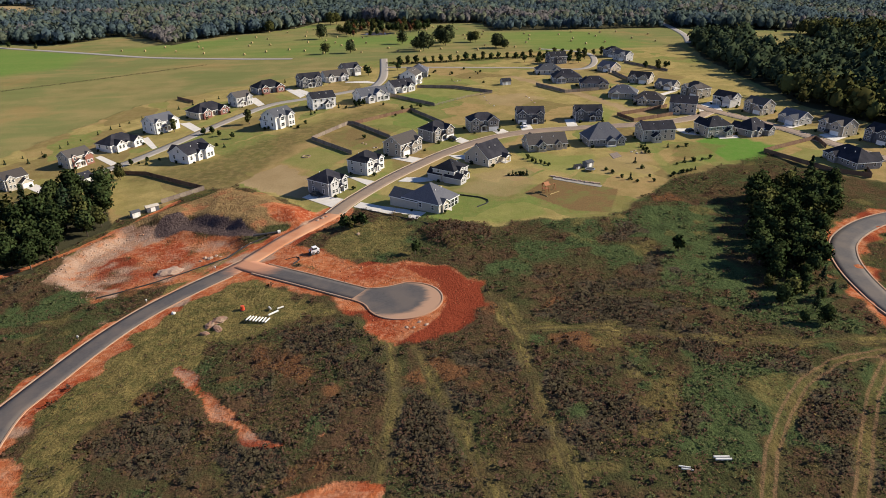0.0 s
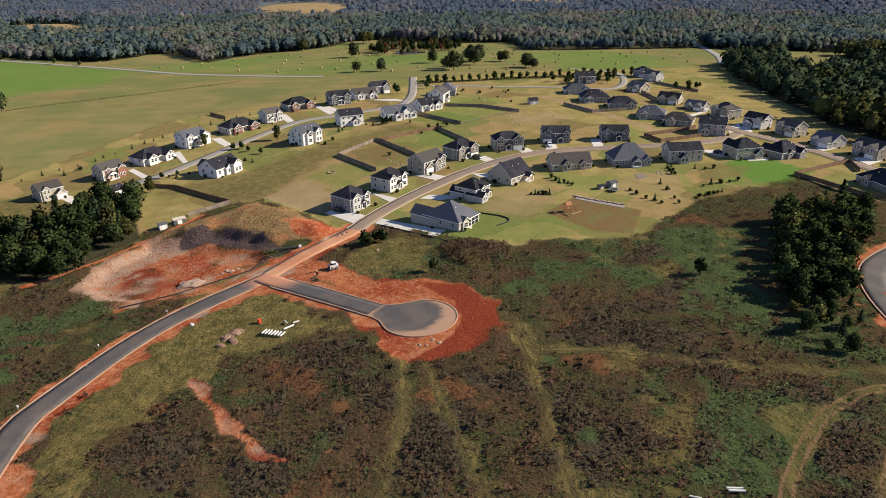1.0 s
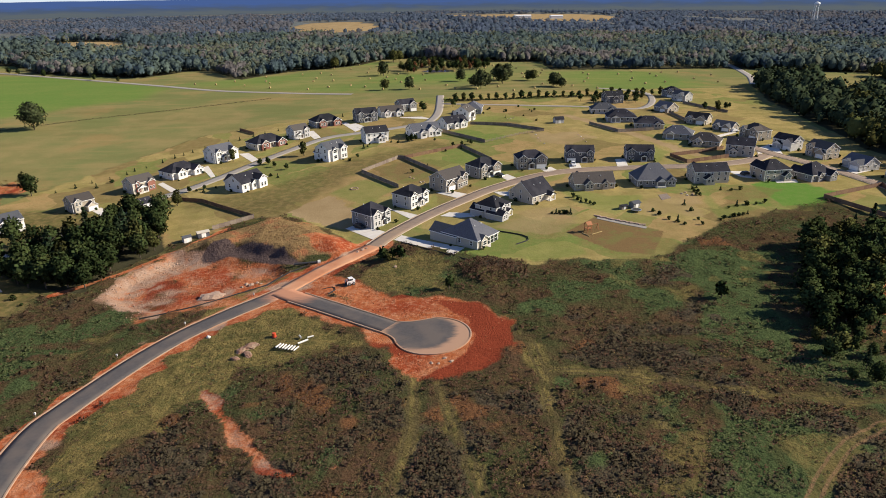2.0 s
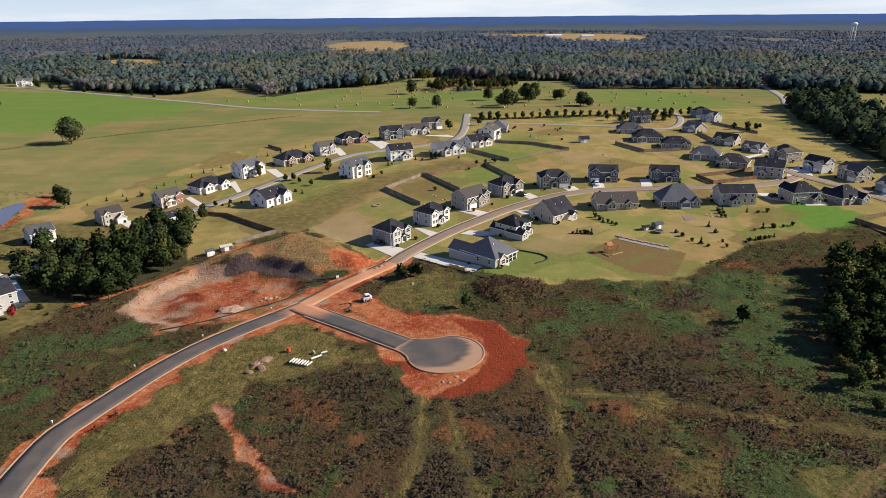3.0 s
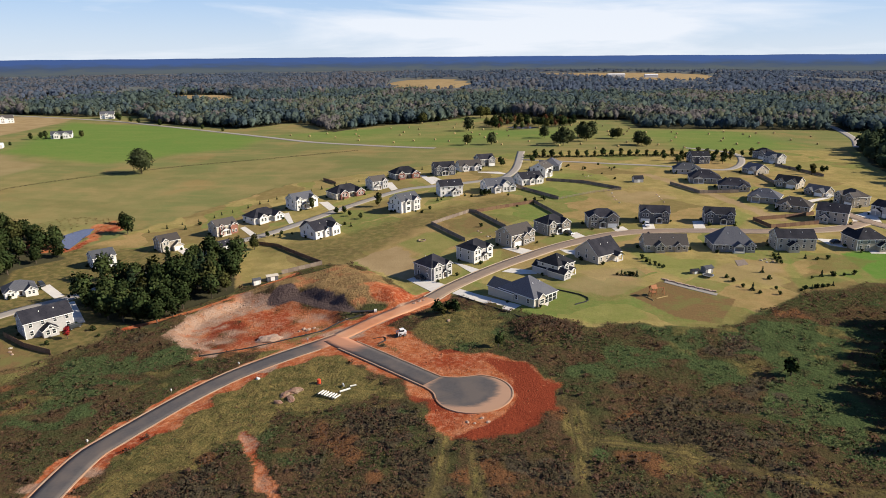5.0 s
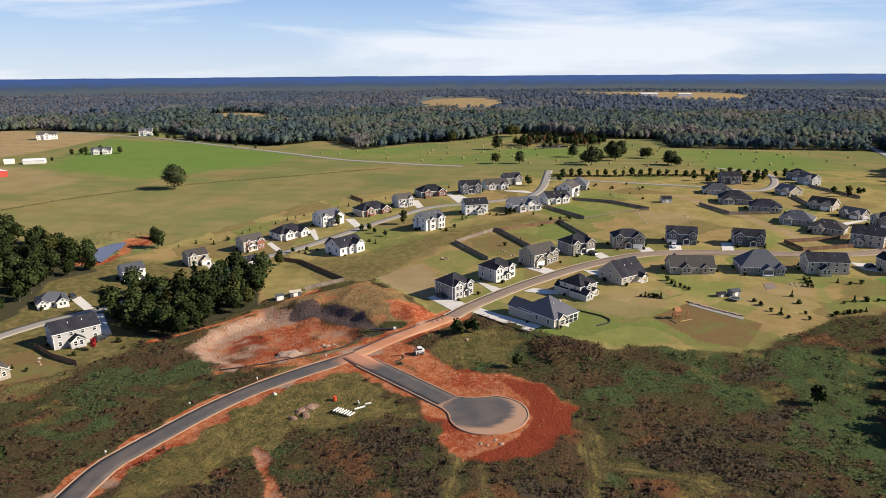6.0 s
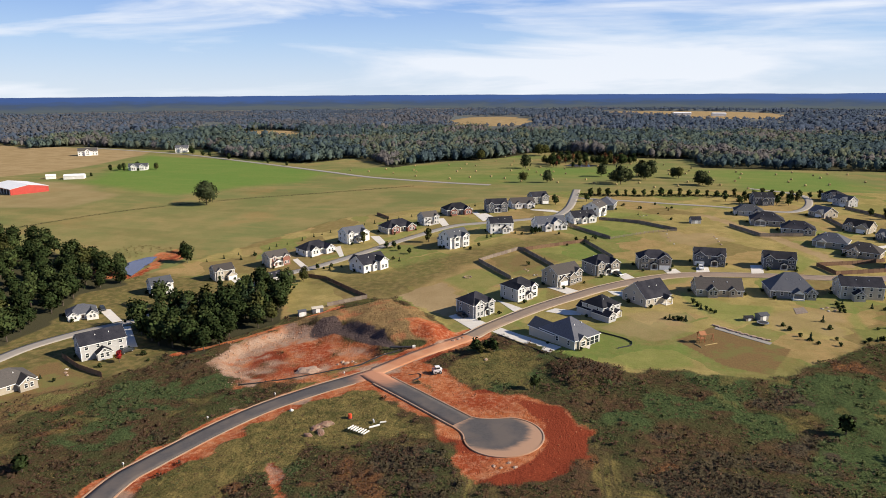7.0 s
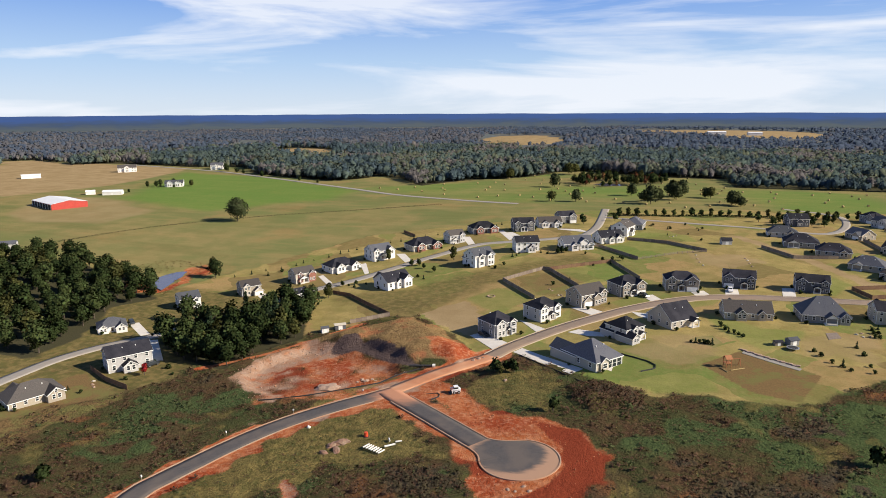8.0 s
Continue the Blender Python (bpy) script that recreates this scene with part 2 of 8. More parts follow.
def dusty_asphalt(name, middle, near_, far_, dust, outward, ragged=7.0):
    """Asphalt that clay has been dragged over: outside a reach of the middle, or inside it."""
    m = mat(name, (0.080, 0.072, 0.069), (0.060, 0.054, 0.053), 1.6, 0.9, 0.01, 6.0, (0.105, 0.086, 0.074), 0.12)
    n, l = m.node_tree.nodes, m.node_tree.links
    p = n["Principled BSDF"]
    base = p.inputs["Base Color"].links[0].from_socket
    at = n.new("ShaderNodeTexCoord").outputs["Object"]
    far = n.new("ShaderNodeVectorMath")
    far.operation = "DISTANCE"
    far.inputs[1].default_value = middle
    l.new(at, far.inputs[0])
    drag = n.new("ShaderNodeMapping")
    drag.inputs["Rotation"].default_value = (0, 0, radians(35))
    drag.inputs["Scale"].default_value = (0.16, 0.6, 0.3)
    l.new(at, drag.inputs["Vector"])
    no = n.new("ShaderNodeTexNoise")
    no.inputs["Scale"].default_value, no.inputs["Detail"].default_value, no.inputs["Roughness"].default_value = 1.6, 9.0, 0.65
    l.new(drag.outputs["Vector"], no.inputs["Vector"])
    add = n.new("ShaderNodeMath")
    add.operation = "MULTIPLY_ADD"
    add.inputs[1].default_value = ragged
    l.new(no.outputs["Fac"], add.inputs[0])
    l.new(far.outputs["Value"], add.inputs[2])
    edge = n.new("ShaderNodeMapRange")
    edge.interpolation_type = "SMOOTHSTEP"
    edge.inputs["From Min"].default_value, edge.inputs["From Max"].default_value = (near_, far_) if outward else (far_, near_)
    l.new(add.outputs["Value"], edge.inputs["Value"])
    mix = n.new("ShaderNodeMix")
    mix.data_type = "RGBA"
    mix.inputs["B"].default_value = (*dust, 1)
    l.new(edge.outputs["Result"], mix.inputs["Factor"])
    l.new(base, mix.inputs["A"])
    l.new(mix.outputs["Result"], p.inputs["Base Color"])
    return m


M["asphalt_dusty"] = dusty_asphalt("dusty_asphalt", (6.2, 140.2, -3.0), 9.4, 11.8, (0.36, 0.215, 0.135), True, 4.0)
M["asphalt_mouth"] = dusty_asphalt("clay_smeared_asphalt", (-31.5, 171, -3.5), 8.0, 16.0, (0.43, 0.20, 0.11), False)

# ---- the lie of the land ----
KNOLLS = [(-140, 170, 90, -5.2), (-60, 130, 70, -0.8), (40, 110, 70, 1.4), (110, 130, 80, 0.6), (-120, 260, 90, -3.5),
          (-20, 230, 80, -0.1), (60, 240, 80, -0.5), (140, 240, 90, -0.8), (-200, 330, 120, -2.1), (-60, 340, 110, -0.2),
          (60, 340, 110, 1.9), (180, 340, 120, 1.5), (-330, 480, 200, -0.5), (0, 520, 180, 1.2), (220, 520, 180, 1.6), (-740, 1180, 130, 9), (-520, 1010, 90, 9), (-215, 1400, 200, 14), (240, 1800, 330, 18)]
HILL = [(-86, 209), (-74, 221), (-54, 240), (-38, 230), (-17, 205), (-20, 194), (-37, 196), (-60, 208), (-66, 207)]
PIT = [(-90, 176), (-91, 190), (-82, 208), (-69, 206), (-44, 196), (-37, 187), (-41.5, 177), (-51, 171.5), (-59, 166), (-68, 162), (-81, 167)]
MOUND = [(16.5, 183), (26, 187), (38, 178), (35, 170), (24, 166), (18, 172)]


def step(v, a, b):
    s = np.clip((np.asarray(v, float) - a) / (b - a), 0, 1)
    return s * s * (3 - 2 * s)


def line_d(x, y, pts):
    """Distance to a chain of straight pieces."""
    best = np.full(np.shape(x), 1e9)
    for (ax, ay), (bx, by) in zip(pts[:-1], pts[1:]):
        dx, dy = bx - ax, by - ay
        u = np.clip(((x - ax) * dx + (y - ay) * dy) / (dx * dx + dy * dy + 1e-9), 0, 1)
        best = np.minimum(best, np.hypot(x - ax - u * dx, y - ay - u * dy))
    return best


def area_d(x, y, pts):
    """Signed distance to an outline, positive inside."""
    inside = np.zeros(np.shape(x), bool)
    for (ax, ay), (bx, by) in zip(pts, pts[1:] + pts[:1]):
        if ay != by:
            inside ^= ((ay > y) != (by > y)) & (x < (bx - ax) * (y - ay) / (by - ay) + ax)
    d = line_d(x, y, pts + pts[:1])
    return np.where(inside, d, -d)


def ground_z(x, y):
    x, y = np.asarray(x, float), np.asarray(y, float)
    z = -3.0 + 10 * step(np.hypot(x, y), 700, 4700)
    for a, b, s, k in KNOLLS:
        z = z + k * np.exp(-((x - a) ** 2 + (y - b) ** 2) / (2 * s * s))
    face = line_d(x, y, [(-66, 205.5), (-56, 202.5), (-45, 196), (-37.5, 188)])
    z = z + 3.8 * step(area_d(x, y, HILL), -1.5, 9 - 5.5 * step(face, 12, 5))
    z = z - 2.2 * step(area_d(x, y, PIT), -1.5, 4)
    z = z + 1.6 * step(area_d(x, y, MOUND), -2, 6)
    return z


def gz(x, y):
    return float(ground_z(np.array([x]), np.array([y]))[0])


# Lines of roads and tracks, outlines of grounds
MAIN = [(-62, 70), (-67.5, 88), (-69.9, 106), (-68.5, 113.6), (-66.3, 121), (-63.6, 129.4), (-60.2, 138), (-56, 146), (-51, 153), (-45.5, 159.5), (-39.5, 165.6), (-34, 171.5)]
CLAY = [(-36, 169), (-30.5, 178), (-25, 186.5), (-17.5, 195.5), (-10.5, 204.5)]
STREET = [(-11.5, 203.3), (-6.5, 213), (2.5, 226.5), (11.5, 238), (21, 248.5), (30, 258), (40.5, 267), (51, 274.5), (62, 280), (75, 283), (92, 284.5), (108, 285), (124, 286), (142, 289), (157, 295), (168, 304)]
SIDE = [(165, 330), (168, 317), (172, 305), (179, 291), (186, 274), (192, 253), (196, 239), (201, 224), (206, 205)]
BRANCH = [(-33, 168.5), (-24.7, 162), (-16.8, 155.8), (-9.3, 149.8), (-2, 143.8), (6, 139)]
BULB = (9.2, 138.2, 9.0)
NORTH = [(-157, 120), (-160.9, 140), (-162, 161), (-161.6, 171.5), (-159, 181.5), (-155, 190.6), (-148, 201), (-137, 225), (-126, 252), (-118, 270), (-106, 285), (-97, 299), (-84, 323), (-71, 346), (-55, 370), (-39, 378), (-19.5, 386), (0, 398), (6, 410), (10, 440), (11.3, 512)]
FLANE = [(12, 470), (40, 462), (78, 451), (110, 443), (136, 432), (150, 440), (163, 468), (170, 505), (160, 525), (140, 540)]
EAST = [(186, 172), (170, 171), (157.6, 168), (146, 162.7), (134.8, 154.4), (128.3, 145.7), (124, 135.9), (121.3, 125.5), (120, 115), (121, 95), (124, 70)]
FARM = [(-60, 531), (-94, 539), (-133, 551), (-183, 569), (-246, 606), (-360, 669), (-478, 730), (-540, 752), (-700, 800)]
LANE = [(278, 560), (301, 621), (323, 712), (330, 760)]
TRACKS = [[(29, 140), (31.8, 133), (33.2, 116), (32.5, 105), (32.6, 90), (33.4, 78), (34, 60)],
          [(34.9, 119.5), (50, 118.2), (64.6, 113.4), (77.6, 109), (91.3, 106.8), (116, 105.5)],
          [(10.6, 116), (14, 99), (17.7, 86), (20.3, 73), (22, 60)],
          [(5.1, 121), (5.6, 100.6), (3.1, 85.4), (0.5, 65)]]
BARE_TRACKS = [[(112, 102), (100, 100.5), (92.5, 98.6), (82.5, 92.8), (74.7, 85.5), (66.7, 76.5), (56, 60)], [(104, 98), (93.4, 88.2), (84, 77), (70, 60)]]
STRIP = [(-40.5, 119), (-34.3, 110), (-26.1, 99.5), (-19.6, 91.5), (-14.5, 89.7), (-7.7, 91)]
STRIP_LOW = [(-11, 76), (-4.2, 78), (1.5, 77)]
APRON = [(-9, 142), (-1.3, 134), (0.7, 126.9), (6.3, 121.6), (14.9, 119.2), (21.7, 123.4), (27.1, 133.5), (28.3, 143.8), (23.9, 152.1), (13.7, 157.3), (1.5, 161), (-7.8, 160), (-14.3, 165)]
HILL_RED = [(-36, 210), (-24, 214), (-16.2, 201.8), (-23.9, 195.8), (-31.6, 199)]
NE_RED = [(-27, 172), (-23.5, 183), (-15.2, 176.4), (-8.1, 166.5), (-1, 160), (-14, 161.4)]
LAWNS = [(-62, 243), (-51, 244), (-38, 233), (-17.2, 205), (-2.2, 207), (7.2, 199.5), (19.6, 191), (40, 181), (45, 183), (76, 181.4), (109, 211.6), (138, 226), (160, 236), (170, 212), (190, 190), (260, 190), (236, 262), (215, 309), (226, 366), (242, 466), (260, 540), (60, 520), (0, 500), (-60, 440), (-130, 390), (-160, 320), (-190, 240), (-205, 190), (-195, 130), (-150, 105), (-122, 150), (-112, 166), (-112, 200), (-90, 215)]
BRIGHT = [(139, 257), (150, 264), (160, 262), (171, 243), (154, 231), (139, 229)]
BROWN = [(53.5, 207), (67.6, 222), (87, 205), (77, 184), (65.5, 187.5)]
TAN = [(-51, 246.5), (-36, 266), (-19, 237), (-21.4, 221), (-38.4, 234)]
GREEN_LAWNS = [[(-37, 267), (-26, 285), (-10, 275), (-10, 266), (-18, 248.5), (-25, 255)], [(12, 196), (32, 213), (45, 200), (40, 184), (22, 188)], [(31.5, 396), (68, 390), (63, 410), (35, 414)],
               [(-4, 317), (21, 332), (31, 312), (16, 291)], [(-5, 222), (4, 214), (3, 229.5), (-4.5, 237.5)], [(3, 236), (8, 231), (17, 248), (8, 258)], [(59, 260), (78, 246), (91, 246), (88, 236), (75, 223), (65, 235)],
               [(40, 256), (64, 271), (68, 280), (62, 284)], [(110, 216), (136, 230), (138, 239), (116, 229), (118, 248), (112, 238)], [(27, 357), (38, 343), (66, 370), (35, 392), (16, 367)], [(-92, 331), (-79, 360), (-72, 371), (-78, 341)],
               [(35, 186), (40, 182), (57, 186), (56, 203), (44, 201)], [(24, 268), (30, 262), (44, 274), (38, 284)], [(112, 292), (124, 312), (118, 325), (108, 306)]]
BROWN_LOTS = [[(-25, 296), (-7, 315), (15, 288), (4, 271), (-8, 275)], [(117, 230), (138, 239), (151, 250), (136, 259), (124, 253)], [(10, 240), (17, 248), (26, 262), (20, 266), (8, 258)]]
TAN_LOTS = [[(84, 221), (106, 217), (117, 250), (106, 250), (84, 236)], [(28, 213), (48, 200), (60, 214), (66, 234), (52, 236), (38, 232)], [(-125, 288), (-112, 318), (-96, 340), (-100, 350), (-122, 330), (-136, 300)]]
POND = [(-205, 270), (-206, 280), (-203, 290), (-195.5, 292), (-192.5, 275), (-186.5, 256), (-194, 260)]
POND_BANK = [(-228, 288), (-219, 303), (-193, 303), (-180, 288), (-184, 269), (-180, 250), (-203, 246)]
GREEN_FIELD = [(-427, 483), (-529, 717), (-397, 690), (-227, 591), (-219, 524), (-270, 495), (-295, 440), (-360, 455)]
HAY_FIELD = [(-246, 612), (-130, 694), (-97, 790), (-16, 798), (78, 765), (128, 680), (248, 668), (290, 620), (250, 545), (90, 505), (-94, 545), (-183, 575)]
STUBBLE = [(-946, 700), (-738, 810), (-560, 760), (-529, 717), (-503, 564), (-536, 462), (-800, 500)]
WOOD_WEST = [(-142, 199), (-119, 184), (-99, 180), (-95, 200), (-88, 213), (-100, 247), (-128, 250), (-141, 235), (-150, 222)]
WOOD_FAR_WEST = [(-225, 166), (-171, 169), (-172, 192), (-189, 226), (-180, 243), (-199, 264), (-240, 275), (-300, 285), (-330, 240), (-290, 180)]
WOOD_EAST = [(143, 203), (156, 204), (160, 193), (143, 171), (129, 158), (116, 138), (110, 121), (102, 112), (94, 113), (95, 128), (104, 148), (113, 168), (126, 190)]
WOOD_NE = [(275, 560), (246, 466), (230, 366), (222, 312), (236, 262), (300, 210), (520, 240), (640, 520), (420, 620)]
NE_CLEAR = [(351, 613), (412, 624), (394, 538), (335, 470), (305, 500)]
FOREST = [(-2500, 900), (-1300, 780), (-1000, 830), (-805, 690), (-773, 766), (-738, 816), (-546, 782), (-500, 800), (-430, 722), (-364, 690), (-290, 668), (-272, 700), (-262, 732), (-225, 705), (-182, 640), (-168, 674), (-145, 706), (-104, 738), (-78, 770), (-64, 818), (-30, 842), (0, 820), (40, 800), (92, 782), (131, 780), (126, 737), (128, 692), (199, 690), (300, 690), (420, 640), (700, 520), (1400, 500), (3400, 600), (3400, 3600), (-3400, 3600)]
SWALE = [(90, 412), (98, 396), (108, 374), (118, 350), (128, 322), (134, 306)]
BALD = [(60, 360), (88, 362), (96, 345), (76, 330), (62, 340)]
CLEARINGS = [[(-946, 802), (-913, 834), (-781, 784), (-738, 737), (-761, 648)], [(-754, 1140), (-821, 1313), (-754, 1276), (-653, 1102), (-702, 1060)],
             [(-600, 1026), (-576, 1082), (-488, 1066), (-446, 969), (-509, 915)], [(-288, 1362), (-313, 1594), (-228, 1678), (-96, 1348), (-114, 1196), (-237, 1170)],
             [(-48, 1750), (36, 2144), (302, 2059), (432, 1974), (478, 1740), (382, 1490), (228, 1460), (126, 1640)]]
STRAW_FIELD = [(-62, 116), (-58, 132), (-48, 146), (-36, 158), (-22, 153), (-9, 140), (-14, 131), (-24, 127), (-33, 124), (-40, 113), (-48, 100), (-58, 84), (-66, 80)]
HILL_PATH = [(-108, 178), (-97, 190), (-88, 203), (-80, 216), (-70, 233)]
# Growth in the weeds: middle and reach of dark scrub, green weeds and rusty dead grass
DARK = [(72, 143, 9), (55, 133, 11), (68, 110, 9), (42, 102, 9), (33, 87, 8), (81, 83, 9), (60, 125, 9), (50, 100, 10), (12, 92, 10), (21, 112, 7), (-11, 124, 9), (-2, 113, 8), (-39, 97, 11), (-22, 87, 10), (-20, 107, 7), (-5, 99, 8), (11, 84, 9), (55, 132, 10), (45, 123, 8), (45, 94, 9), (51, 87, 8), (37, 95, 7), (86, 92, 8), (78, 74, 8), (29, 108, 6), (18, 98, 7), (-55, 80, 12), (66, 140, 8), (28, 176, 8), (75, 170, 9)]
GREEN = [(5, 180, 9), (-6, 183, 7), (10, 187, 7), (2, 172, 7), (50, 159, 13), (70, 173, 14), (98, 179, 16), (93, 135, 14), (97, 118, 14), (62, 84, 9), (63, 178, 12), (40, 147, 9), (6, 170, 8), (-85, 156, 12), (85, 150, 16), (80, 170, 16), (112, 150, 14), (82, 98, 9), (110, 90, 10), (100, 75, 12), (-100, 150, 10), (-92, 128, 9), (88, 158, 14), (92, 122, 12), (61, 88, 10), (69, 153, 10), (-85, 152, 10), (-74, 155, 8), (49, 161, 11), (8, 174, 9), (96, 143, 12), (105, 180, 14), (60, 168, 9), (-24, 137, 5), (-100, 140, 9), (85, 200, 10), (75, 80, 8)]
RUST = [(-45, 108, 8), (-35, 90, 8), (-15, 112, 9), (-25, 115, 9), (-28, 95, 6), (0, 95, 7), (14, 108, 6), (-8, 84, 7), (45, 130, 5), (-66, 163, 6), (-56, 166, 7), (-46, 169, 6), (-38, 176, 5), (-74, 170, 5), (-32, 127, 6), (-19, 120, 8), (-7, 104, 5), (-4, 120, 5), (3, 110, 5), (21, 101, 4), (-80, 140, 7), (-105, 128, 9), (-118, 138, 9), (-3, 112, 5), (-25, 122, 8), (-33, 119, 6), (-15, 117, 6), (31, 128, 6), (27, 100, 5), (-60, 240, 16), (-45, 222, 14), (-30, 215, 12), (100, 195, 6), (45, 112, 6)]


def lines_1d(*runs):
    out = []
    for a, b, s in runs:
        out += list(np.arange(a, b, s))
    return np.array(sorted(set(np.round(out, 3))))


gx = lines_1d((-4900, -1500, 200), (-1500, -700, 50), (-700, -330, 10), (-330, -150, 4), (-150, 150, 1.25), (150, 300, 3), (300, 700, 12), (700, 1500, 50), (1500, 4901, 200))
gy = lines_1d((-4900, -400, 300), (-400, 40, 20), (40, 60, 3), (60, 215, 1.25), (215, 320, 1.75), (320, 500, 4), (500, 900, 8), (900, 2400, 40), (2400, 4901, 200))
X, Y = np.meshgrid(gx, gy)
Z = ground_z(X, Y)
NX, NY = len(gx), len(gy)


def mix_noise(x, y, s, seed=0):
    """Cheap smooth value noise in -1..1."""
    r = np.random.RandomState(seed).rand(64, 64) * 2 - 1
    u, v = x / s, y / s
    i, j = np.floor(u).astype(int), np.floor(v).astype(int)
    fu, fv = u - i, v - j
    fu, fv = fu * fu * (3 - 2 * fu), fv * fv * (3 - 2 * fv)
    a, b, c, d = r[i % 64, j % 64], r[(i + 1) % 64, j % 64], r[i % 64, (j + 1) % 64], r[(i + 1) % 64, (j + 1) % 64]
    return (a * (1 - fu) + b * fu) * (1 - fv) + (c * (1 - fu) + d * fu) * fv


def growth(x, y):
    """Dark scrub, green weeds and rusty grass, 0 to 1 each."""
    out = []
    for spots, seed, base in ((DARK, 61, -0.12), (GREEN, 63, -0.05), (RUST, 65, -0.3)):
        g = np.zeros_like(x)
        for a, b, s in spots:
            g = np.maximum(g, np.exp(-((x - a) ** 2 + (y - b) ** 2) / (s * s)))
        g = g * 0.75 + base + 0.4 * mix_noise(x, y, 9, seed) + 0.42 * mix_noise(x, y, 3.3, seed + 1)
        out.append(step(g, -0.02, 0.88))
    return out


def zones(x, y):
    """How far each kind of ground covers a place, 0 to 1."""
    wob = 1.5 * mix_noise(x, y, 5, 3) + 0.8 * mix_noise(x, y, 2.2, 4)
    road = np.minimum(line_d(x, y, MAIN), np.minimum(line_d(x, y, BRANCH), np.hypot(x - BULB[0], y - BULB[1]) - BULB[2] + 3.4))
    clay = step(area_d(x, y, APRON) + 1.3 * wob, -3.5, 2.0)
    verge = 7.5 + 2.5 * mix_noise(x, y, 14, 5)
    clay = np.maximum(clay, step(verge - line_d(x, y, MAIN) + 1.6 * wob, -1.5, 1.0) * step(line_d(x, y, [(-60, 60), (-63, 90), (-62, 120), (-50, 147), (-35, 163)]), 11, 5))
    clay = np.maximum(clay, step(4.6 - line_d(x, y, MAIN) + 0.8 * wob, -1, 1))
    clay = np.maximum(clay, step(6.0 + 2.4 * mix_noise(x, y, 9, 6) - line_d(x, y, BRANCH) + wob, -2.0, 1.6))
    clay = np.maximum(clay, step(11.5 - np.hypot(x + 30.5, y - 170) + 1.3 * wob, -2.0, 2.0))
    clay = np.maximum(clay, step(6.0 - line_d(x, y, CLAY) + 0.7 * wob, -1.0, 1.0))
    for a in (NE_RED, HILL_RED):
        clay = np.maximum(clay, step(area_d(x, y, a) + wob, -3.0, 3.0))
    clay = np.maximum(clay, step(1.25 - line_d(x, y, STRIP) + 0.75 * wob, -1.0, 1.2))
    clay = np.maximum(clay, step(2.2 - line_d(x, y, STRIP_LOW) + 0.6 * wob, -0.8, 0.8))
    clay = np.maximum(clay, 0.85 * step(5.2 + 2 * wob - line_d(x, y, EAST), -2.5, 2.0))
    clay = np.maximum(clay, 0.8 * step(area_d(x, y, POND_BANK) + 3 * mix_noise(x, y, 12, 8), -1, 3) * step(mix_noise(x, y, 30, 13), -0.5, 0.2))
    pit = area_d(x, y, PIT)
    clay = np.maximum(clay, (0.42 + 0.35 * mix_noise(x, y, 3.4, 37)) * step(5.5 - line_d(x, y, [(-70, 160), (-56, 167), (-46, 171), (-38, 178), (-30, 190)]) + wob, -1.5, 2))
    clay = np.maximum(clay, step(3.2 - line_d(x, y, [(-196, 292), (-189, 280), (-185, 265), (-187, 254)]) + wob, -1.5, 1.5))
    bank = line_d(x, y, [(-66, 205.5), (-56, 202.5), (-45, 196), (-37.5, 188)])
    west = step(line_d(x, y, [(-78, 164), (-86, 172), (-89, 181), (-85, 192), (-78, 202), (-70, 208)]), 9, 4)
    pale = np.maximum((0.62 + 0.3 * mix_noise(x, y, 3.1, 23)) * step(pit + 2 * wob, -4.5, -0.5) * step(pit + 2.5 * wob, 6, 1.0) * step(bank, 4, 7), west * (0.7 + 0.35 * mix_noise(x, y, 2.4, 39)) * step(pit, -4, 0))
    clay = np.maximum(clay, step(pit + wob, -5.0, 2) * (0.75 + 0.35 * mix_noise(x, y, 5, 27)))
    pale = np.maximum(pale, step(pit, 0, 3) * (0.32 + 0.3 * mix_noise(x, y, 6, 28) + 0.18 * mix_noise(x, y, 2.3, 29)))
    clay = np.maximum(clay, step(1.1 - line_d(x, y, HILL_PATH) + 0.4 * wob, -0.6, 0.6))
    # bank face that takes the soil colour with its shade included
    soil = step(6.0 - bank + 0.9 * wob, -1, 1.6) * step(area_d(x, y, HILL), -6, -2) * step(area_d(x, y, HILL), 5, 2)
    pale = np.maximum(pale, step(3.4 - line_d(x, y, CLAY) + 0.4 * wob, -0.8, 0.8))
    pale = np.maximum(pale, (0.5 + 0.3 * mix_noise(x, y, 2.6, 36)) * step(1.6 - line_d(x, y, STRIP[:5]) + 0.75 * wob, -1.0, 1.2))
    pale = np.maximum(pale, 0.7 * step(mix_noise(x, y, 6, 21), 0.25, 0.7) * step(9.5 - road, 0, 3) * step(np.hypot(x - BULB[0], y - BULB[1]), 14, 22))
    grow = growth(x, y)
    lawn = step(area_d(x, y, LAWNS) + 1.2 * wob, -2.2, 2.2)
    lush = np.zeros_like(x)
    for a in GREEN_LAWNS:
        lush = np.maximum(lush, 0.38 * step(area_d(x, y, a) + 0.3 * wob, -0.6, 0.8))
    lush = np.maximum(lush, step(area_d(x, y, BRIGHT), -0.4, 0.6))
    lush = np.maximum(lush, 0.75 * step(area_d(x, y, GREEN_FIELD) + 9 * mix_noise(x, y, 60, 9), -8, 14))
    lush = np.maximum(lush, 0.58 * step(area_d(x, y, HAY_FIELD), -8, 14) * step(mix_noise(x, y, 90, 10), -0.6, 0.5))
